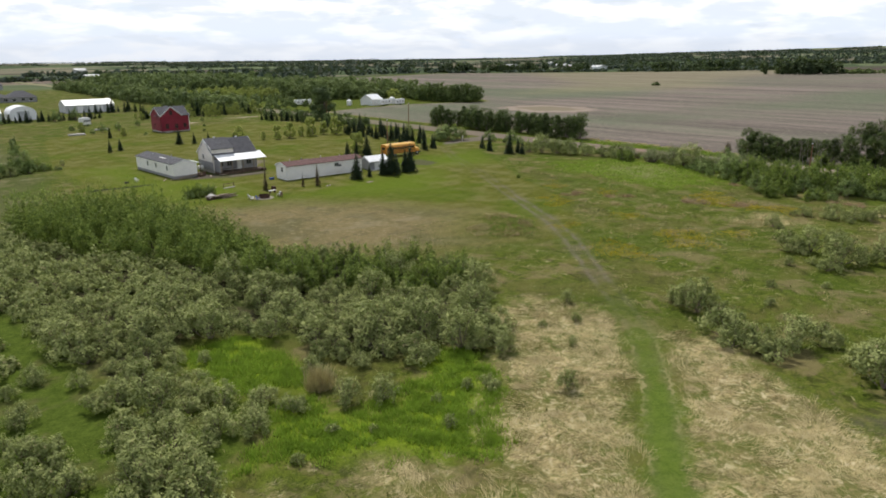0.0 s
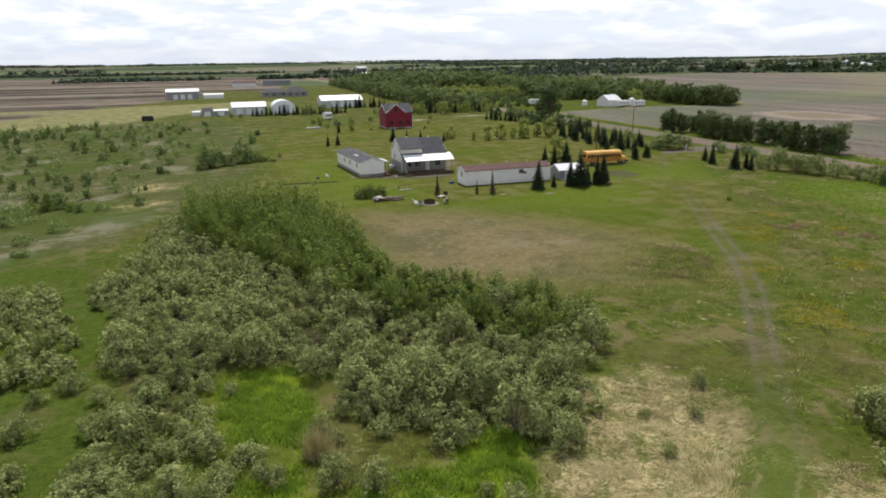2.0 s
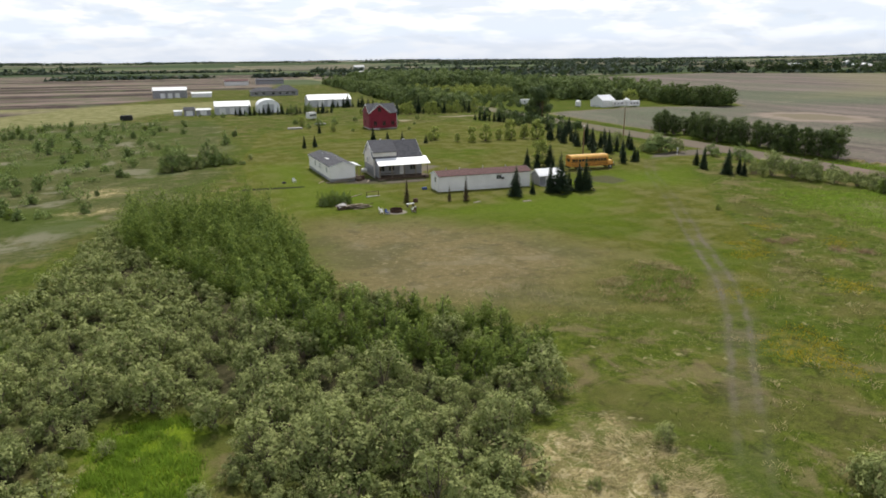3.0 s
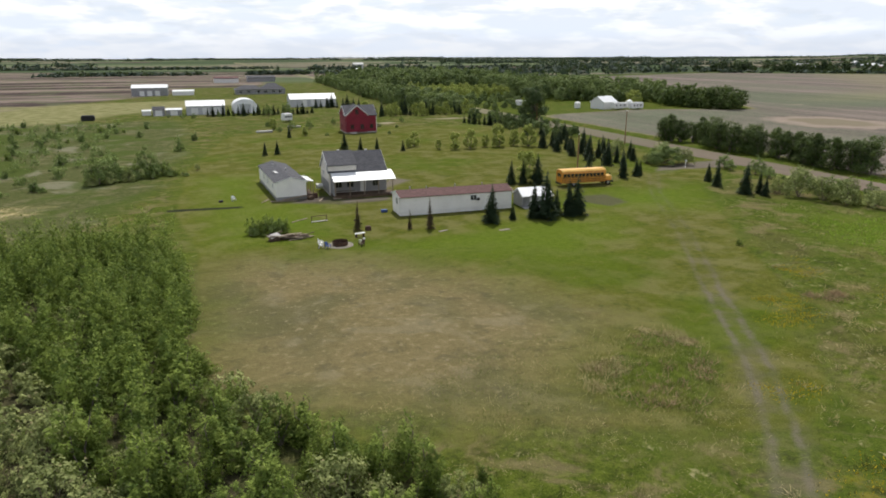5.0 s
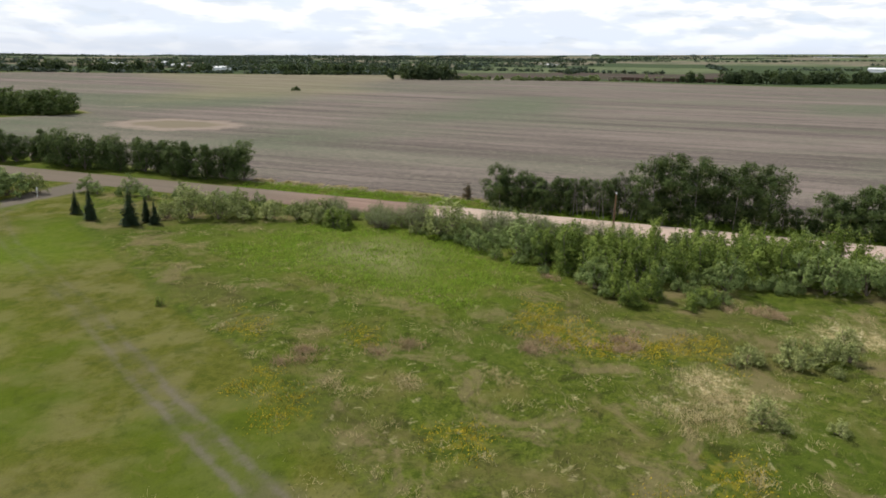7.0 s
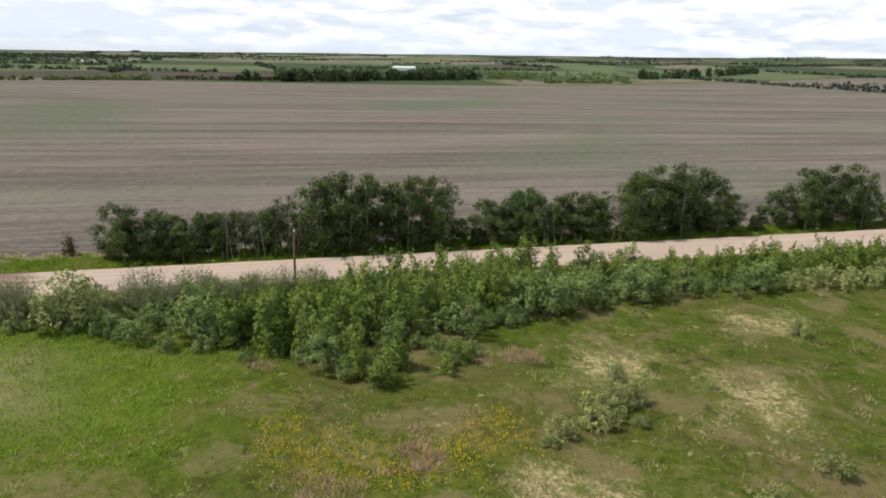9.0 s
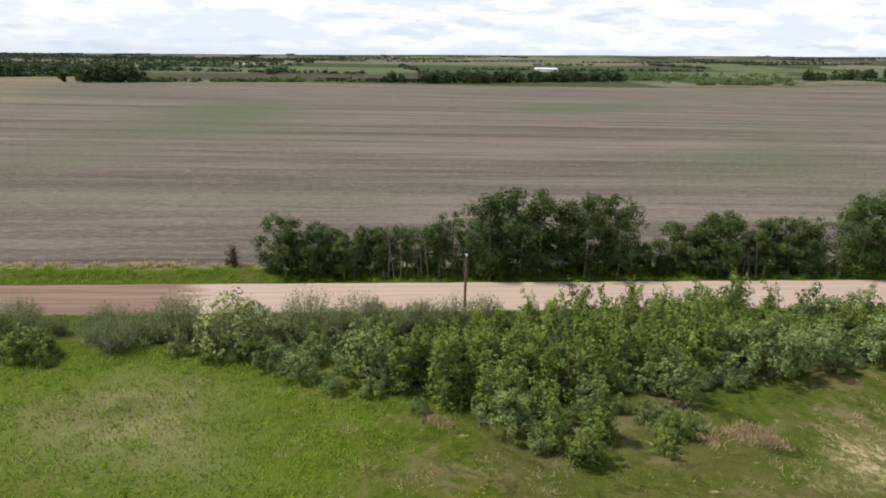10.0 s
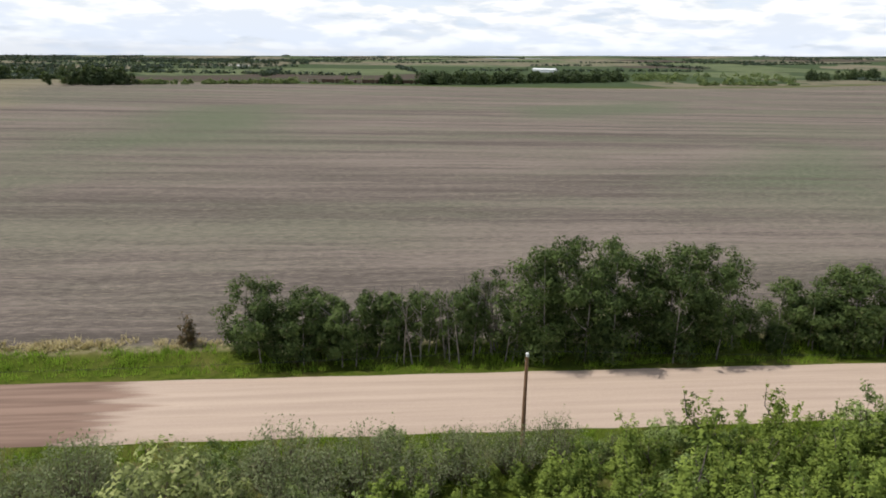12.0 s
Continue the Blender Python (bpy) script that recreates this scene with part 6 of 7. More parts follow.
stuff_leaves("poplar_thicket", rng, rest_p, 1350, 0.108, M_POPLAR, poplar_lumps, "bright green poplar thicket along the gravel road", "thicket")

trees = Nursery([aspen_kind("roadside_tree", 60 + i, 9500, 0.145, M_TREE, w, h, M_PALEBARK, n)
                 for i, (w, h, n) in enumerate(((3.9, 8.8, 3), (4.2, 11.2, 3), (3.2, 7.4, 5)))], "dark green poplar clump with pale stems beside the gravel road", "tree", "trees along the road")
sparse = Nursery([aspen_kind("thin_tree", 63 + i, 4200, 0.125, M_TREE, 2.8, 7.6, M_PALEBARK, 8) for i in range(2)], "thin half-bare poplar clump with pale leaning stems", "tree", "half-bare trees along the road")
ROW_EAST = ((159.6, 74.2, .88, 0), (158.6, 71.6, .9, 0), (160, 69.0, .86, 2), (158.4, 66.8, .92, 2), (160, 64.0, .96, 2), (158.6, 61.6, .9, 3), (160, 59.4, .95, 3), (158.4, 57.2, 1.0, 3), (160, 55.0, 1.0, 3), (158.6, 53.0, 1.0, 3),
            (158.8, 50.2, .96, 1), (160.6, 47.6, 1.0, 1), (158.2, 44.8, .95, 1), (160.6, 42, .98, 1), (158, 39.4, .98, 1), (160.4, 36.6, 1.0, 1), (158.4, 33.6, .92, 1), (160, 30.2, .5, 0), (158.2, 28.2, .48, 2), (160.2, 25.4, .95, 0),
            (158.4, 22.6, 1.1, 0), (160.4, 19.4, 1.1, 0), (158.2, 16.4, 1.0, 3), (160.2, 13.4, 1.05, 0), (158.4, 10.4, 1.0, 0), (160.4, 7.4, .9, 3), (158.2, 3.5, 1.0, 1), (160.4, 0, 1.08, 1), (158.4, -3.5, 1.0, 1), (160.4, -7, 1.04, 1),
            (158.4, -11, .98, 1), (160.2, -15.5, .9, 0), (158.6, -20, .5, 2), (160.4, -26, .95, 0), (158.4, -30, 1.0, 1), (160.4, -34, 1.05, 1), (158.6, -39, 1.0, 1), (160.4, -44, .95, 0), (158.6, -50, .9, 0), (160.4, -56, .95, 1))
for x, y, s, k in ROW_EAST:
    (trees if k < 3 else sparse).put(k % 3 if k < 3 else rng.integers(2), x - 0.6, y, rng.uniform(0, 360), s, rng.uniform(0.94, 1.04))
row_trees = Nursery([plant_kind("row_tree", 66 + i, tree_lumps, 3400, 0.17, M_TREE, 0.5, M_BARK, w, h, 0.09, 8, stem_name="trunk", shell=0.45) for i, (w, h) in enumerate(((4.0, 8.8), (3.2, 7.8), (3.6, 7.4)))],
                    "dark green tree in the long row across the road", "tree", "tree row across the road")
for i, y in enumerate(np.arange(125.2, 190, 1.75)):
    row_trees.put(rng.integers(3), 160.3 + rng.normal(0, 1.1), y + rng.normal(0, 0.3), rng.uniform(0, 360), rng.uniform(0.8, 1.02), rng.uniform(0.9, 1.08))
willows.put(1, 156.4, 9.5, 0, .8, label="pale grey-green shrub under the roadside trees")
willows.put(2, 156.6, 6.3, 70, .75, label="pale grey-green shrub under the roadside trees")
willows.put(0, 156.2, 13.0, 70, .6, label="pale grey-green shrub under the roadside trees")
column = plant_kind("narrow_tree", 71, poplar_lumps, 900, 0.11, M_DEADNEEDLE, 0.1, M_BARK, 0.9, 3.6, 0.05, 4, stem_name="trunk")
tagged(column, "narrow brownish small tree at the field's edge", "tree")
column.matrix_basis = stand(None, 161.0, 80.6, 0, 1.0)

spruces = Nursery([spruce("spruce_tree", 80 + i, 5.0, w, M_NEEDLE, 2000) for i, w in enumerate((1.2, 1.0, 1.35))], "dark green conical spruce on the mown lawn", "spruce", "spruces")
SPRUCES = [(126.1, 130.4, 3.8), (124, 125.5, 5), (123.5, 118, 5.6), (124.9, 115, 4.6), (125.5, 117, 4.2), (75.2, 113.6, 5.1), (78.8, 114.4, 3.5), (82.1, 114.2, 4.8), (83.5, 113.2, 5.7), (85.8, 114.4, 4.9),
           (87.4, 113.6, 4.9), (88.9, 113.8, 4.8), (90.2, 139.8, 6), (92.2, 139, 4.5), (94.6, 138, 5.3), (54.1, 194.2, 5.4), (51.1, 192.7, 4.1), (70.8, 196.9, 5), (74.5, 195.3, 5.3), (78.8, 195.6, 3.8),
           (107.3, 141.6, 4.4), (110.1, 141.7, 3.8), (113, 138.5, 5.4), (116.6, 139.4, 3.5), (118.5, 141, 4.0), (61, 228, 4.4), (84, 190, 3.0)]
SPRUCES += [(123.7 + 0.95 * i, 252 - 2.3 * i, 4.4 + 0.6 * ((i * 7) % 3) / 2) for i in range(9)]
SPRUCES += [(120.7 + 2.2 * math.sin(i * 2.1), 188 - 2.5 * i, 4.6 + 1.3 * ((i * 5) % 4) / 3) for i in range(16)]
SPRUCES += [(40 + 1.9 * i, 309 + 1.2 * math.sin(i * 3.3), 4.2 + 1.6 * ((i * 5) % 4) / 3) for i in range(22)]
SPRUCES += [(86 + 2.4 * i, 338 + 1.5 * math.sin(i * 2.3), 5 + 2.2 * ((i * 5) % 4) / 3) for i in range(9)]
for i, (x, y, h) in enumerate(SPRUCES):
    h *= 1.15 if y < 115.5 and x > 81 and x < 90 else 1.0 if y < 145 else 0.86
    spruces.put(i, x, y, rng.uniform(0, 360), h / 5, label="" if y < 150 else "dark spruce in a planted row by the farmyards" if h < 8 else "")
rusty = Nursery([spruce("thin_spruce", 88, 4.3, 0.62, M_DEADNEEDLE, 700)], "thin brown half-dead young spruce on the lawn", "spruce", "browned young spruces")
for x, y, s in ((65.9, 113.1, 1.05), (63.4, 114.2, .6), (56.5, 115.7, .95)):
    rusty.put(0, x, y, rng.uniform(0, 360), s)

young = Nursery([plant_kind("young_tree", 90 + i, tree_lumps, 800, 0.19, M_FRESH, 0.05, M_BARK, 1.6, 3.7, 0.06, 5, stem_name="trunk", shell=0.2) for i in range(2)],
                "small yellow-green young tree in a lawn row", "tree", "young lawn trees")
for x, y, h in ((86.7, 194.4, 2.4), (93.1, 189.5, 3.2), (96.9, 188, 3.9), (101.1, 188.2, 3.8), (105.7, 189.6, 4.1), (109.1, 189.3, 4.5), (113.7, 189.6, 5.4), (93.5, 140.5, 4.6), (89, 197, 3.0), (66, 231, 3.6), (59, 252, 4.6), (116.6, 187, 4.4)):
    young.put(rng.integers(2), x, y, rng.uniform(0, 360), h / 3.3)

for x, y, s in ((42.6, 117.6, .62), (43.9, 118, .66), (45.2, 117.6, .68), (46.4, 117.9, .6), (44.4, 116.9, .5), (47.2, 117.3, .5)):
    poplars.put(rng.integers(3), x, y, rng.uniform(0, 360), s * 1.1, 1.15, "dense dark green shrub beside the scrap boards")
roundbush = plant_kind("round_willow", 95, willow_lumps, 3600, 0.15, M_ALDER, 0.3, M_TWIG, 3.1, 4.8, 0.06, 9)
tagged(roundbush, "large round grey-green willow by the driveway", "shrub")
roundbush.matrix_basis = stand(None, 131.6, 150.6, 0, 1.45, 0.72)
for x, y, s in ((43, 117.2, .8), (44.8, 117.4, .9), (46.3, 117.2, .85), (45.5, 118.4, .8), (19, 165, 1.2), (22, 166, 1.35), (25, 167.5, 1.35), (28, 168.5, 1.25), (31, 170, 1.0), (23.5, 169, 1.3), (27, 171, 1.2), (20.5, 167.5, 1.2), (34, 169, .5)):
    alders.put(rng.integers(3), x, y, rng.uniform(0, 360), s * (0.9 if y < 150 else 1.08), 1.45 if y < 150 else 1.12, "dense green shrub clump standing on the lawn")
for x, y, s in ((31, 306, .8), (35, 305, .9), (44, 304, .7), (62, 303, .8), (70, 306, .9), (26, 308, .6), (60, 243, .7), (64, 247, .6), (70, 250, .55), (92, 247, .6), (97, 243, .5), (72, 229, .5), (90, 226, .45), (58, 262, .9), (80, 262, .8), (104, 262, .7)):
    alders.put(rng.integers(3), x, y, rng.uniform(0, 360), s * 1.2, 1.15, "green shrub beside the farmyard lawn")
# clumps on the far lawn and behind the yards
for x, y, s in ((20, 166, .95), (22.5, 168, 1.0), (25, 169, .95), (27.5, 170, .9), (30, 171, .85), (32, 170.5, .6), (17.5, 165, .8), (24, 171, .9), (28.5, 172.5, .8)):
    poplars.put(rng.integers(3), x, y, rng.uniform(0, 360), s * 1.1)
for x, y, s in ((18, 163.5, .9), (21, 164, 1.0), (24, 166, .8), (33.5, 169.5, .5), (36, 176, .4)):
    willows.put(rng.integers(4), x, y, rng.uniform(0, 360), s, 1.15)
for x, y, s in ((-6.5, 127.5, 1.0), (-9, 129, .8), (-3, 126, .7), (-29, 261.5, 1.0), (-24, 267, 1.0), (-14.5, 264, .9), (-4.6, 269, .75), (-9.3, 155, .6), (-4.3, 206, .6), (0, 208, .5), (-12, 160, .6), (-40, 258, .9), (8, 262, .7), (15, 258, .6), (3, 235, .5)):
    poplars.put(rng.integers(3), x, y, rng.uniform(0, 360), s * 1.05)
saplings = Nursery([plant_kind("pasture_sapling", 111 + i, poplar_lumps, 420, 0.17, M_ALDER, 0.2, M_BARK, 1.2, 3.2, 0.04, 4) for i in range(2)], "small green sapling in the rough pasture", "tree", "pasture saplings")
for x, y, s in ((-30, 245, 1.1), (-28, 250, 1.2), (-25, 246, 1.1), (-22, 242, 1.0), (-33, 248, 1.2), (-24.6, 278, 1.2), (-22.5, 277, 1.1), (-18, 286, 1.0), (-11.2, 204.6, .9), (-8, 228, .9), (-5.4, 214, .8), (-4, 250, 1.0), (-2, 249, 1.1), (3.4, 223.4, .7), (-3.6, 233.7, .8), (12, 243, .6), (20, 280, .7),
                (-9.7, 154.8, .9), (-6.4, 147.6, .7), (-5.4, 159.4, .8), (-8, 157, .8), (-5.6, 132.5, .8), (-1.7, 124.7, .8), (.8, 153.6, .6), (-10, 135.6, .9), (-7.6, 133.2, .8), (-4.6, 128.4, .9), (-10.5, 118, .8), (-2.4, 137.7, .7), (-13.6, 154.5, 1.0), (-16, 151, .9), (-37, 243, 1.1), (-41, 246, 1.2)):
    saplings.put(rng.integers(2), x, y, rng.uniform(0, 360), s * 1.05, rng.uniform(0.7, 1.0), "dark green scrub clump in the rough pasture")
west = [(x, y, rng.uniform(0.9, 2.4), rng.uniform(0.9, 3.0)) for x, y in strew(rng, [(-130, 100), (-130, 285), (12, 285), (14, 180), (2, 112), (-6, 96)], 4.2, 900)]
stuff_leaves("pasture_scrub", rng, west, 200, 0.16, M_ALDER, willow_lumps, "scattered low scrub over the rough pasture", "scrub")

big = plant_kind("big_tree", 93, tree_lumps, 9000, 0.28, M_FARLEAF, 0.3, M_BARK, 6.0, 13.0, 0.2, 8, stem_name="trunk")
tagged(big, "tall dark green poplar by the gravel road", "tree")
big.matrix_basis = stand(None, 143.0, 238, 0, 1.1, 0.92)


def wood(name, seed, outline, gap, high, per, size, mat, label):
    r = np.random.default_rng(seed)
    plants = [(x, y, high * r.uniform(0.30, 0.58), high * r.uniform(0.5, 1.15)) for x, y in strew(r, outline, gap, 2600)]
    return stuff_leaves(name, r, plants, per, size, mat, tree_lumps, label, "wood")


wood("poplar_wood", 101, [(150, 470), (150, 640), (250, 660), (262, 560), (244, 470), (206, 466), (188, 474), (168, 460)], 5.6, 12.0, 420, 0.75, M_FARLEAF, "dense green poplar wood beyond the farmyard")
wood("farm_grove", 107, [(205, 345), (206, 440), (240, 470), (270, 424), (266, 340), (252, 306), (228, 330)], 5.0, 10.5, 460, 0.62, M_FARLEAF, "green trees behind the white farmhouse")
wood("windbreak_wood", 102, [(236, 296), (248, 264), (262, 270), (250, 306)], 3.8, 9.5, 520, 0.45, M_TREE, "dark windbreak trees sheltering a farmyard")
wood("clearing_bushes", 103, [(160, 385), (158, 460), (196, 458), (208, 430), (200, 380)], 5.5, 5.5, 300, 0.42, M_FRESH, "light green young aspens round a clearing")
wood("yard_bushes", 108, [(156, 300), (158, 380), (196, 380), (200, 336), (186, 322), (172, 300)], 5.5, 3.6, 260, 0.32, M_FARLEAF, "low bushes by the parked motorhome")
wood("west_wood", 104, [(126, 296), (122, 350), (126, 470), (134, 640), (147, 640), (146, 470), (146, 296)], 4.6, 8.0, 420, 0.5, M_FARLEAF, "green trees on the west side of the road")
wood("road_belt", 109, [(128, 196), (130, 262), (141, 262), (141, 200)], 5.0, 4.6, 320, 0.3, M_FARLEAF, "green scrub belt between lawn and road")
for i in range(58):                                        # planted rows beyond the red house
    row = i // 20
    x, y = 90 + 2.6 * (i % 20) + rng.normal(0, 0.5), 285 + 5.5 * row + rng.normal(0, 0.8)
    if i % 4 == 1:
        spruces.put(i, x, y, rng.uniform(0, 360), rng.uniform(0.75, 1.25), 1.15, "dark narrow spruce in a planted row beyond the red house")
    else:
        young.put(i, x, y, rng.uniform(0, 360), rng.uniform(0.7, 1.1), 1.25, "light green young aspen in a planted row")
for i, (x, y) in enumerate(((126.4, 182.4), (127.5, 178), (126, 173.5), (127.8, 169), (124.4, 162), (127.3, 156.3), (129, 160), (126.3, 208), (130, 206), (126.5, 188.5), (129.5, 190), (132, 196), (130.5, 174), (133, 184))):
    spruces.put(i, x, y, rng.uniform(0, 360), (4.6 + 1.4 * math.sin(i * 2.3)) / 5, 1.0, "dark spruce in the belt between lawn and road")
for x, y, s in ((128.4, 152.6, 1.1), (134.6, 147.5, 1.0), (133.5, 155, 1.2), (128, 165, .9), (131, 168, 1.0)):
    willows.put(rng.integers(4), x, y, rng.uniform(0, 360), s, 1.1)
roundtree = plant_kind("round_tree", 109, willow_lumps, 1500, 0.34, M_FRESH, 0.3, M_BARK, 4.4, 8.0, 0.12, 7, stem_name="trunk")
tagged(roundtree, "pale green round tree beside the white trailers", "tree")
roundtree.matrix_basis = stand(None, 227, 304, 0, 1.0)
for x, y in strew(rng, [(-70, 130), (-75, 275), (26, 275), (40, 235), (30, 180), (12, 150), (8, 118), (-20, 118)], 10.0, 320):
    saplings.put(rng.integers(2), x, y, rng.uniform(0, 360), rng.uniform(0.45, 1.15), rng.uniform(0.8, 1.2))
lone = plant_kind("lone_bush", 105, willow_lumps, 900, 0.3, M_TREE, 0.4, M_TWIG, 3.4, 3.6, 0.06, 6)
tagged(lone, "single dark round bush standing in the open field", "shrub")
lone.matrix_basis = stand(None, 479, 303, 0, 1.0)


def belt(r, plants, line, high, n, wide=7.0, scatter=6.0):
    """Trees along a line of places."""
    legs = list(zip(line, line[1:]))
    size = [math.hypot(b[0] - a[0], b[1] - a[1]) for a, b in legs]
    for _ in range(n):
        k = r.choice(len(legs), p=np.array(size) / sum(size))
        (ax, ay), (bx, by) = legs[k]
        t = r.random()
        plants.append((ax + (bx - ax) * t + r.normal(0, scatter), ay + (by - ay) * t + r.normal(0, scatter), r.uniform(0.7, 1.3) * wide, high * r.uniform(0.6, 1.1)))


def field_edge():
    """Trees and hedges along the far edge of the cropland."""
    r = np.random.default_rng(121)
    dark, pale = [], []
    belt(r, dark, [(807, 353), (863, 315)], 18, 44, 8, 8)
    belt(r, dark, [(1066, 52), (1080, 32)], 15, 6, 7)
    belt(r, dark, [(1076, 2), (1143, -122), (1207, -245), (1268, -372)], 19, 130, 9, 9)
    belt(r, dark, [(1290, -686), (1330, -801), (1450, -1000), (1600, -1250)], 20, 70, 10, 10)
    belt(r, dark, [(850, 540), (1040, 449)], 4.5, 60, 4, 2)
    belt(r, dark, [(900, 610), (960, 560), (1090, 480)], 14, 40, 9, 10)
    belt(r, dark, [(690, 795), (860, 655)], 14, 40, 9, 8)
    belt(r, pale, [(865, 312), (931, 238), (1000, 160)], 6, 70, 4, 3)
    belt(r, pale, [(985, 210), (1030, 130)], 9, 10, 6, 3)
    belt(r, pale, [(1060, 120), (1150, -20), (1230, -200)], 9, 30, 7, 12)
    belt(r, pale, [(1268, -372), (1330, -510)], 14, 26, 8, 10)
    belt(r, pale, [(1146, -440), (1150, -600)], 8, 34, 6, 5)
    belt(r, pale, [(1240, -470), (1300, -690)], 12, 22, 8, 25)
    belt(r, pale, [(1400, -400), (1500, -800)], 11, 30, 9, 40)
    stuff_leaves("field_edge_trees", r, dark, 190, 1.5, M_FARTREE, tree_lumps, "dark trees along the far edge of the cropland", "woods")
    stuff_leaves("field_edge_scrub", r, pale, 110, 1.2, M_FARLEAF, willow_lumps, "lighter scrub and hedge along the far field edge", "scrub")


field_edge()


def far_belts():
    """Shelter belts and woods out to the horizon."""
    r = np.random.default_rng(106)
    plants = []
    for line, h, n in (([(640, 760), (985, 470)], 5, 60), ([(560, 830), (700, 790)], 12, 24), ([(900, 720), (1020, 560)], 10, 14), ([(300, 700), (620, 800)], 12, 40),
                       ([(-318, 1540), (-262, 1530)], 12, 12), ([(-235, 1565), (-165, 1565)], 12, 14), ([(-120, 905), (30, 900)], 3, 60), ([(100, 900), (520, 860)], 7, 110), ([(200, 1150), (700, 1020)], 9, 140), ([(-300, 1300), (150, 1240)], 5, 150)):
        belt(r, plants, line, h, n, 8, 8)
    for line, h, n in (([(1050, 480), (1000, 900)], 9, 70), ([(1200, 500), (1120, 1000)], 10, 90), ([(1400, 420), (1260, 1120)], 11, 110), ([(1720, 320), (1520, 1320)], 12, 140), ([(2300, 250), (1960, 1560)], 13, 170), ([(3000, 500), (2600, 1900)], 14, 170), ([(700, 1300), (1300, 1200)], 12, 90), ([(500, 1700), (1500, 1650)], 13, 120)):
        belt(r, plants, line, h, n, 9, 14)
    for i in range(210):
        d, a = (1150 + 3300 * r.random() ** 0.9, r.uniform(-0.95, 2.5)) if i < 95 else (r.uniform(2600, 4650), r.uniform(-0.95, 2.6))
        if a > 1.5:
            d = max(d, 2300 + 0.4 * d)
        x, y = 60 + d * math.cos(a), 60 + d * math.sin(a)
        turn, n, h = (0.03 if r.random() < 0.5 else 0.03 + math.pi / 2), r.integers(12, 60), r.uniform(6, 12)
        for k in range(n):
            s = (k - n / 2) * 12
            plants.append((x + s * math.cos(turn) + r.normal(0, 5), y + s * math.sin(turn) + r.normal(0, 5), r.uniform(6, 11), h * r.uniform(0.7, 1.1)))
    return stuff_leaves("shelter_belts", r, plants, 16, 3.2, M_HAZYLEAF, willow_lumps, "far tree belts and woods along the horizon", "woods")


far_belts()

# grass, straw and flowers
MEADOW = [(50, 30), (62, 46), (80, 66), (96, 82), (118, 118), (130, 104), (137, 84), (118, 58), (114, 42), (128, 20), (130, 0), (92, 0), (66, 6)]
off_lane = lambda x, y: line_dist(x, y, LANE)[0] > 0.9 + 0.7 * np.abs(np.sin(x * 1.7 + y))
blades("straw_litter", rng, tuft_places(rng, STRAW[:4], 5, 1.15, off_lane), 30000, 0.75, 0.011, 1.36, M_STRAW, "flattened blond dead grass beside the mown lane", "straw", swirl=True)
blades("straw_wisps", rng, tuft_places(rng, STRAW[4:] + [MEADOW], 0.25, 1.6), 11000, 0.42, 0.013, 1.1, M_STRAW, "pale dead grass tufts scattered in the meadow", "straw", loose=0.4)
NEAR_GRASS = [(0, 10), (0, 44), (14, 44), (36, 38), (50, 44), (60, 40), (40, 24), (20, 8)]
blades("meadow_grass", rng, tuft_places(rng, [MEADOW, NEAR_GRASS], 2.0, 0.7, off_lane), 34000, 0.30, 0.022, 0.95, M_GRASS, "rough green meadow grass in tufts", "grass", loose=0.45)
blades("lush_grass", rng, tuft_places(rng, LUSH[:2], 5, 0.5), 30000, 0.36, 0.026, 0.5, M_LUSHBLADE, "bright green wet grass in a hollow", "grass")
blades("verge_grass", rng, tuft_places(rng, [[(141.5, -40), (144.4, -40), (144.4, 110), (141.5, 110)], [(154.8, -40), (160.5, -40), (160.5, 124), (154.8, 124)]], 2.2, 0.8), 30000, 0.45, 0.03, 0.5, M_LUSHBLADE, "long green grass on the road verge", "grass")
blades("edge_stubble", rng, tuft_places(rng, [[(160.4, 78), (162.6, 78), (162.6, 124), (160.4, 124)]], 6, 0.8), 6000, 0.5, 0.03, 1.0, M_STRAW, "blond dead grass along the field edge", "straw")
TAWNY = [[(91.5, 75.5), (96.5, 76.5), (94, 72.5)], [(97, 70), (101.8, 69.2), (100.3, 65.8), (97.2, 67)], [(101.2, 61), (106.6, 58), (106.4, 53.8), (102, 55)], [(104.4, 52.8), (109.4, 52), (109.8, 48.6), (104.6, 49.4)], [(121.2, 60), (123, 60), (122.6, 55.2), (121, 55.2)], [(118.2, 41.6), (120.6, 41), (120.2, 36.6), (117.6, 36.6)]]
blades("dead_stalks", rng, tuft_places(rng, TAWNY, 3, 1.0), 6000, 0.5, 0.013, 0.8, M_RUSSET, "tawny dead weed stalks in the meadow", "weeds", loose=0.4)
blades("reed_clump", rng, (np.array([22.6, 23.0, 23.3, 22.8]), np.array([40.6, 41.0, 40.5, 41.3])), 900, 1.5, 0.02, 0.35, M_STRAW, "clump of blond dead reeds in the wet hollow", "reeds")
blades("dandelions", rng, tuft_places(rng, BLOOM, 6.0, 0.9), 9000, 0.11, 0.036, 0.7, M_FLOWER, "yellow dandelions in patches through the meadow", "flowers", loose=0.5)
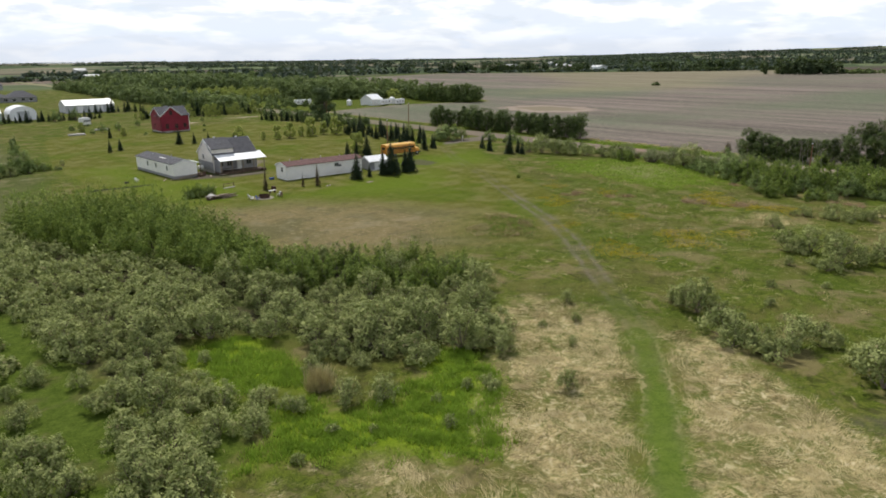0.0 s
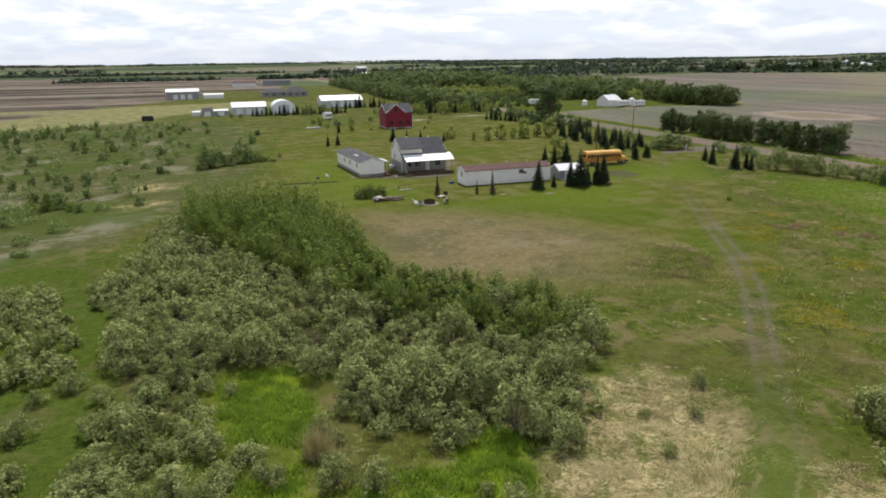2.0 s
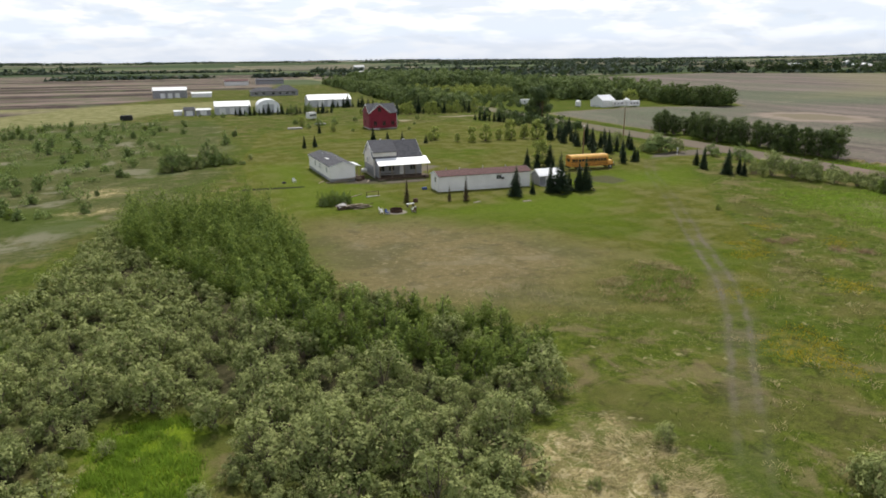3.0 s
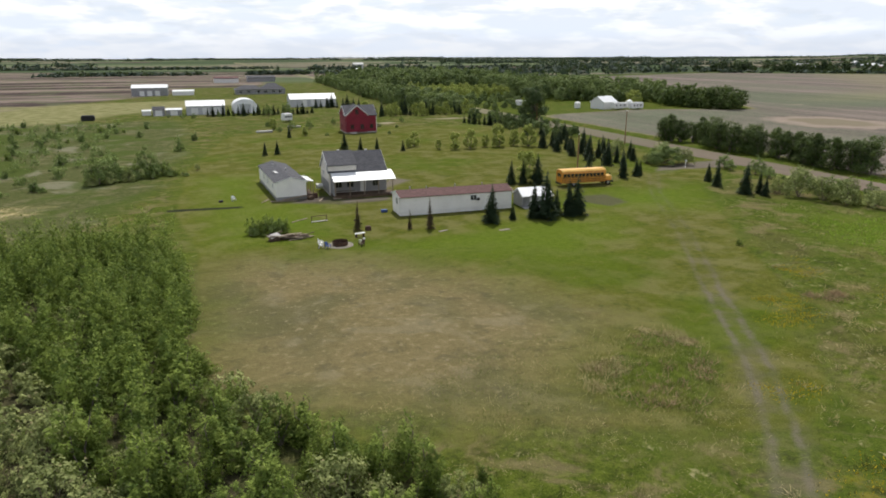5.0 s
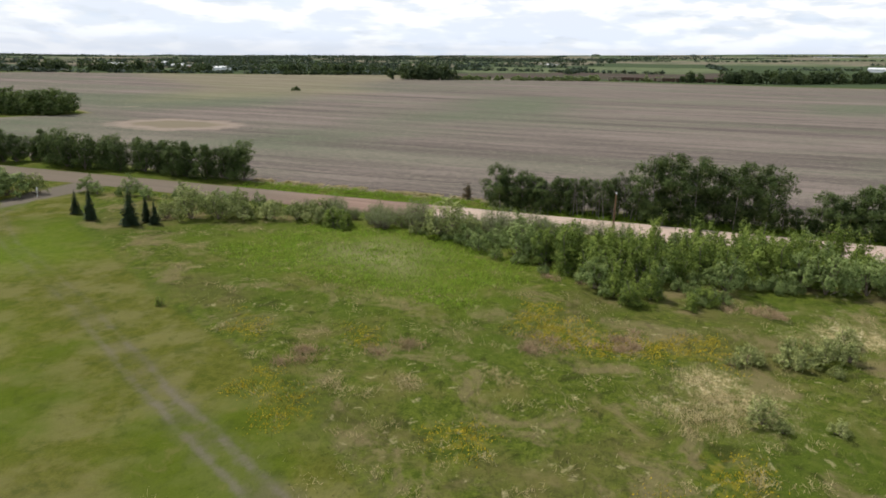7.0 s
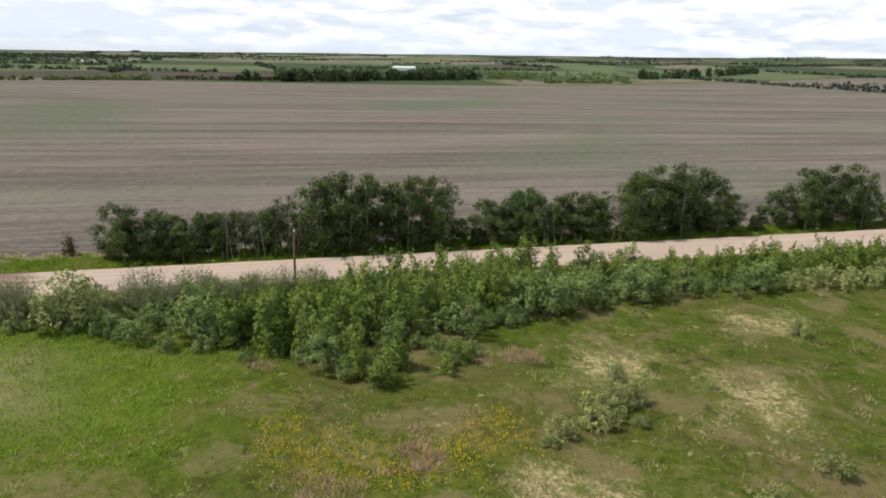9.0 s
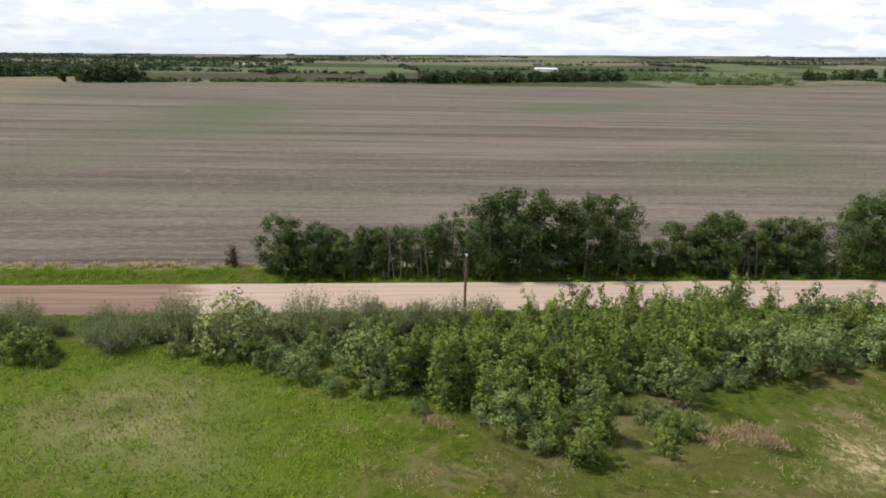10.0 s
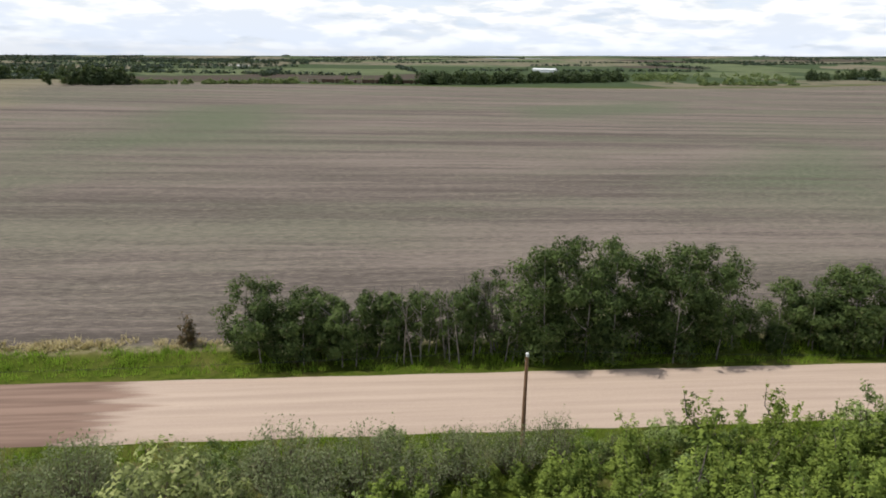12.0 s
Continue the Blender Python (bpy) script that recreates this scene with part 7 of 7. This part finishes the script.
PALE = [[(104.6, 90), (106.8, 87), (105, 86.6)], [(90.4, 70), (92.4, 66.6), (94, 63), (92, 63.4), (89.8, 67)], [(83.6, 67), (85.4, 64.4), (83.8, 64)], [(96, 59.6), (97.8, 58.6), (95, 57)], [(117.6, 42), (121.2, 38), (119.6, 37.6)], [(97.9, 45.4), (100.8, 41.5), (94.4, 40.6), (92.5, 45)], [(89.5, 41.6), (90, 40.6), (87.3, 38)], [(110.8, 28.8), (111.4, 27.6), (109, 25.2)],
        [(120, 30), (121.6, 29.8), (120.4, 27.8)], [(110, 22.8), (111.8, 22), (111.2, 18.8), (110, 19.2)], [(71, 74.6), (74, 73), (75, 70), (73.4, 69.4)], [(62, 66), (66, 69), (68, 67.4), (64, 64.6)]]
blades("bleached_grass", rng, tuft_places(rng, PALE, 5.0, 0.9), 7000, 0.42, 0.013, 1.05, M_STRAW, "bleached heaps of dead grass in the meadow", "straw", loose=0.35)
LAWN_EDGE = [(40, 66), (52, 72), (66, 76), (76, 70), (74, 60), (68, 52), (58, 50), (50, 60)]
blades("pale_grass", rng, tuft_places(rng, [[(108, 66), (116, 100), (136, 94), (136, 76), (124, 62)]], 3.0, 0.7), 14000, 0.4, 0.03, 0.9, M_LUSHBLADE, "fresh yellow-green long grass in the meadow", "grass", loose=0.5)
blades("unmown_grass", rng, tuft_places(rng, [UNMOWN], 6.0, 0.8, off_lane), 3200, 0.26, 0.016, 0.8, M_GRASS, "rough unmown grass left standing beside the lane", "grass", loose=0.35)
blades("unmown_stalks", rng, tuft_places(rng, [UNMOWN], 2.0, 1.3, off_lane), 900, 0.5, 0.02, 0.8, M_RUSSET, "tawny dead stalks in the unmown patch", "weeds", loose=0.3)
blades("edge_straw", rng, tuft_places(rng, [LAWN_EDGE], 1.0, 1.1, off_lane), 3500, 0.26, 0.010, 1.2, M_STRAW, "short dry grass where the lawn thins out", "straw", loose=0.5)
blades("edge_grass", rng, tuft_places(rng, [LAWN_EDGE], 1.0, 0.9, off_lane), 7000, 0.24, 0.012, 0.9, M_GRASS, "short rough grass where the lawn thins out", "grass", loose=0.5)
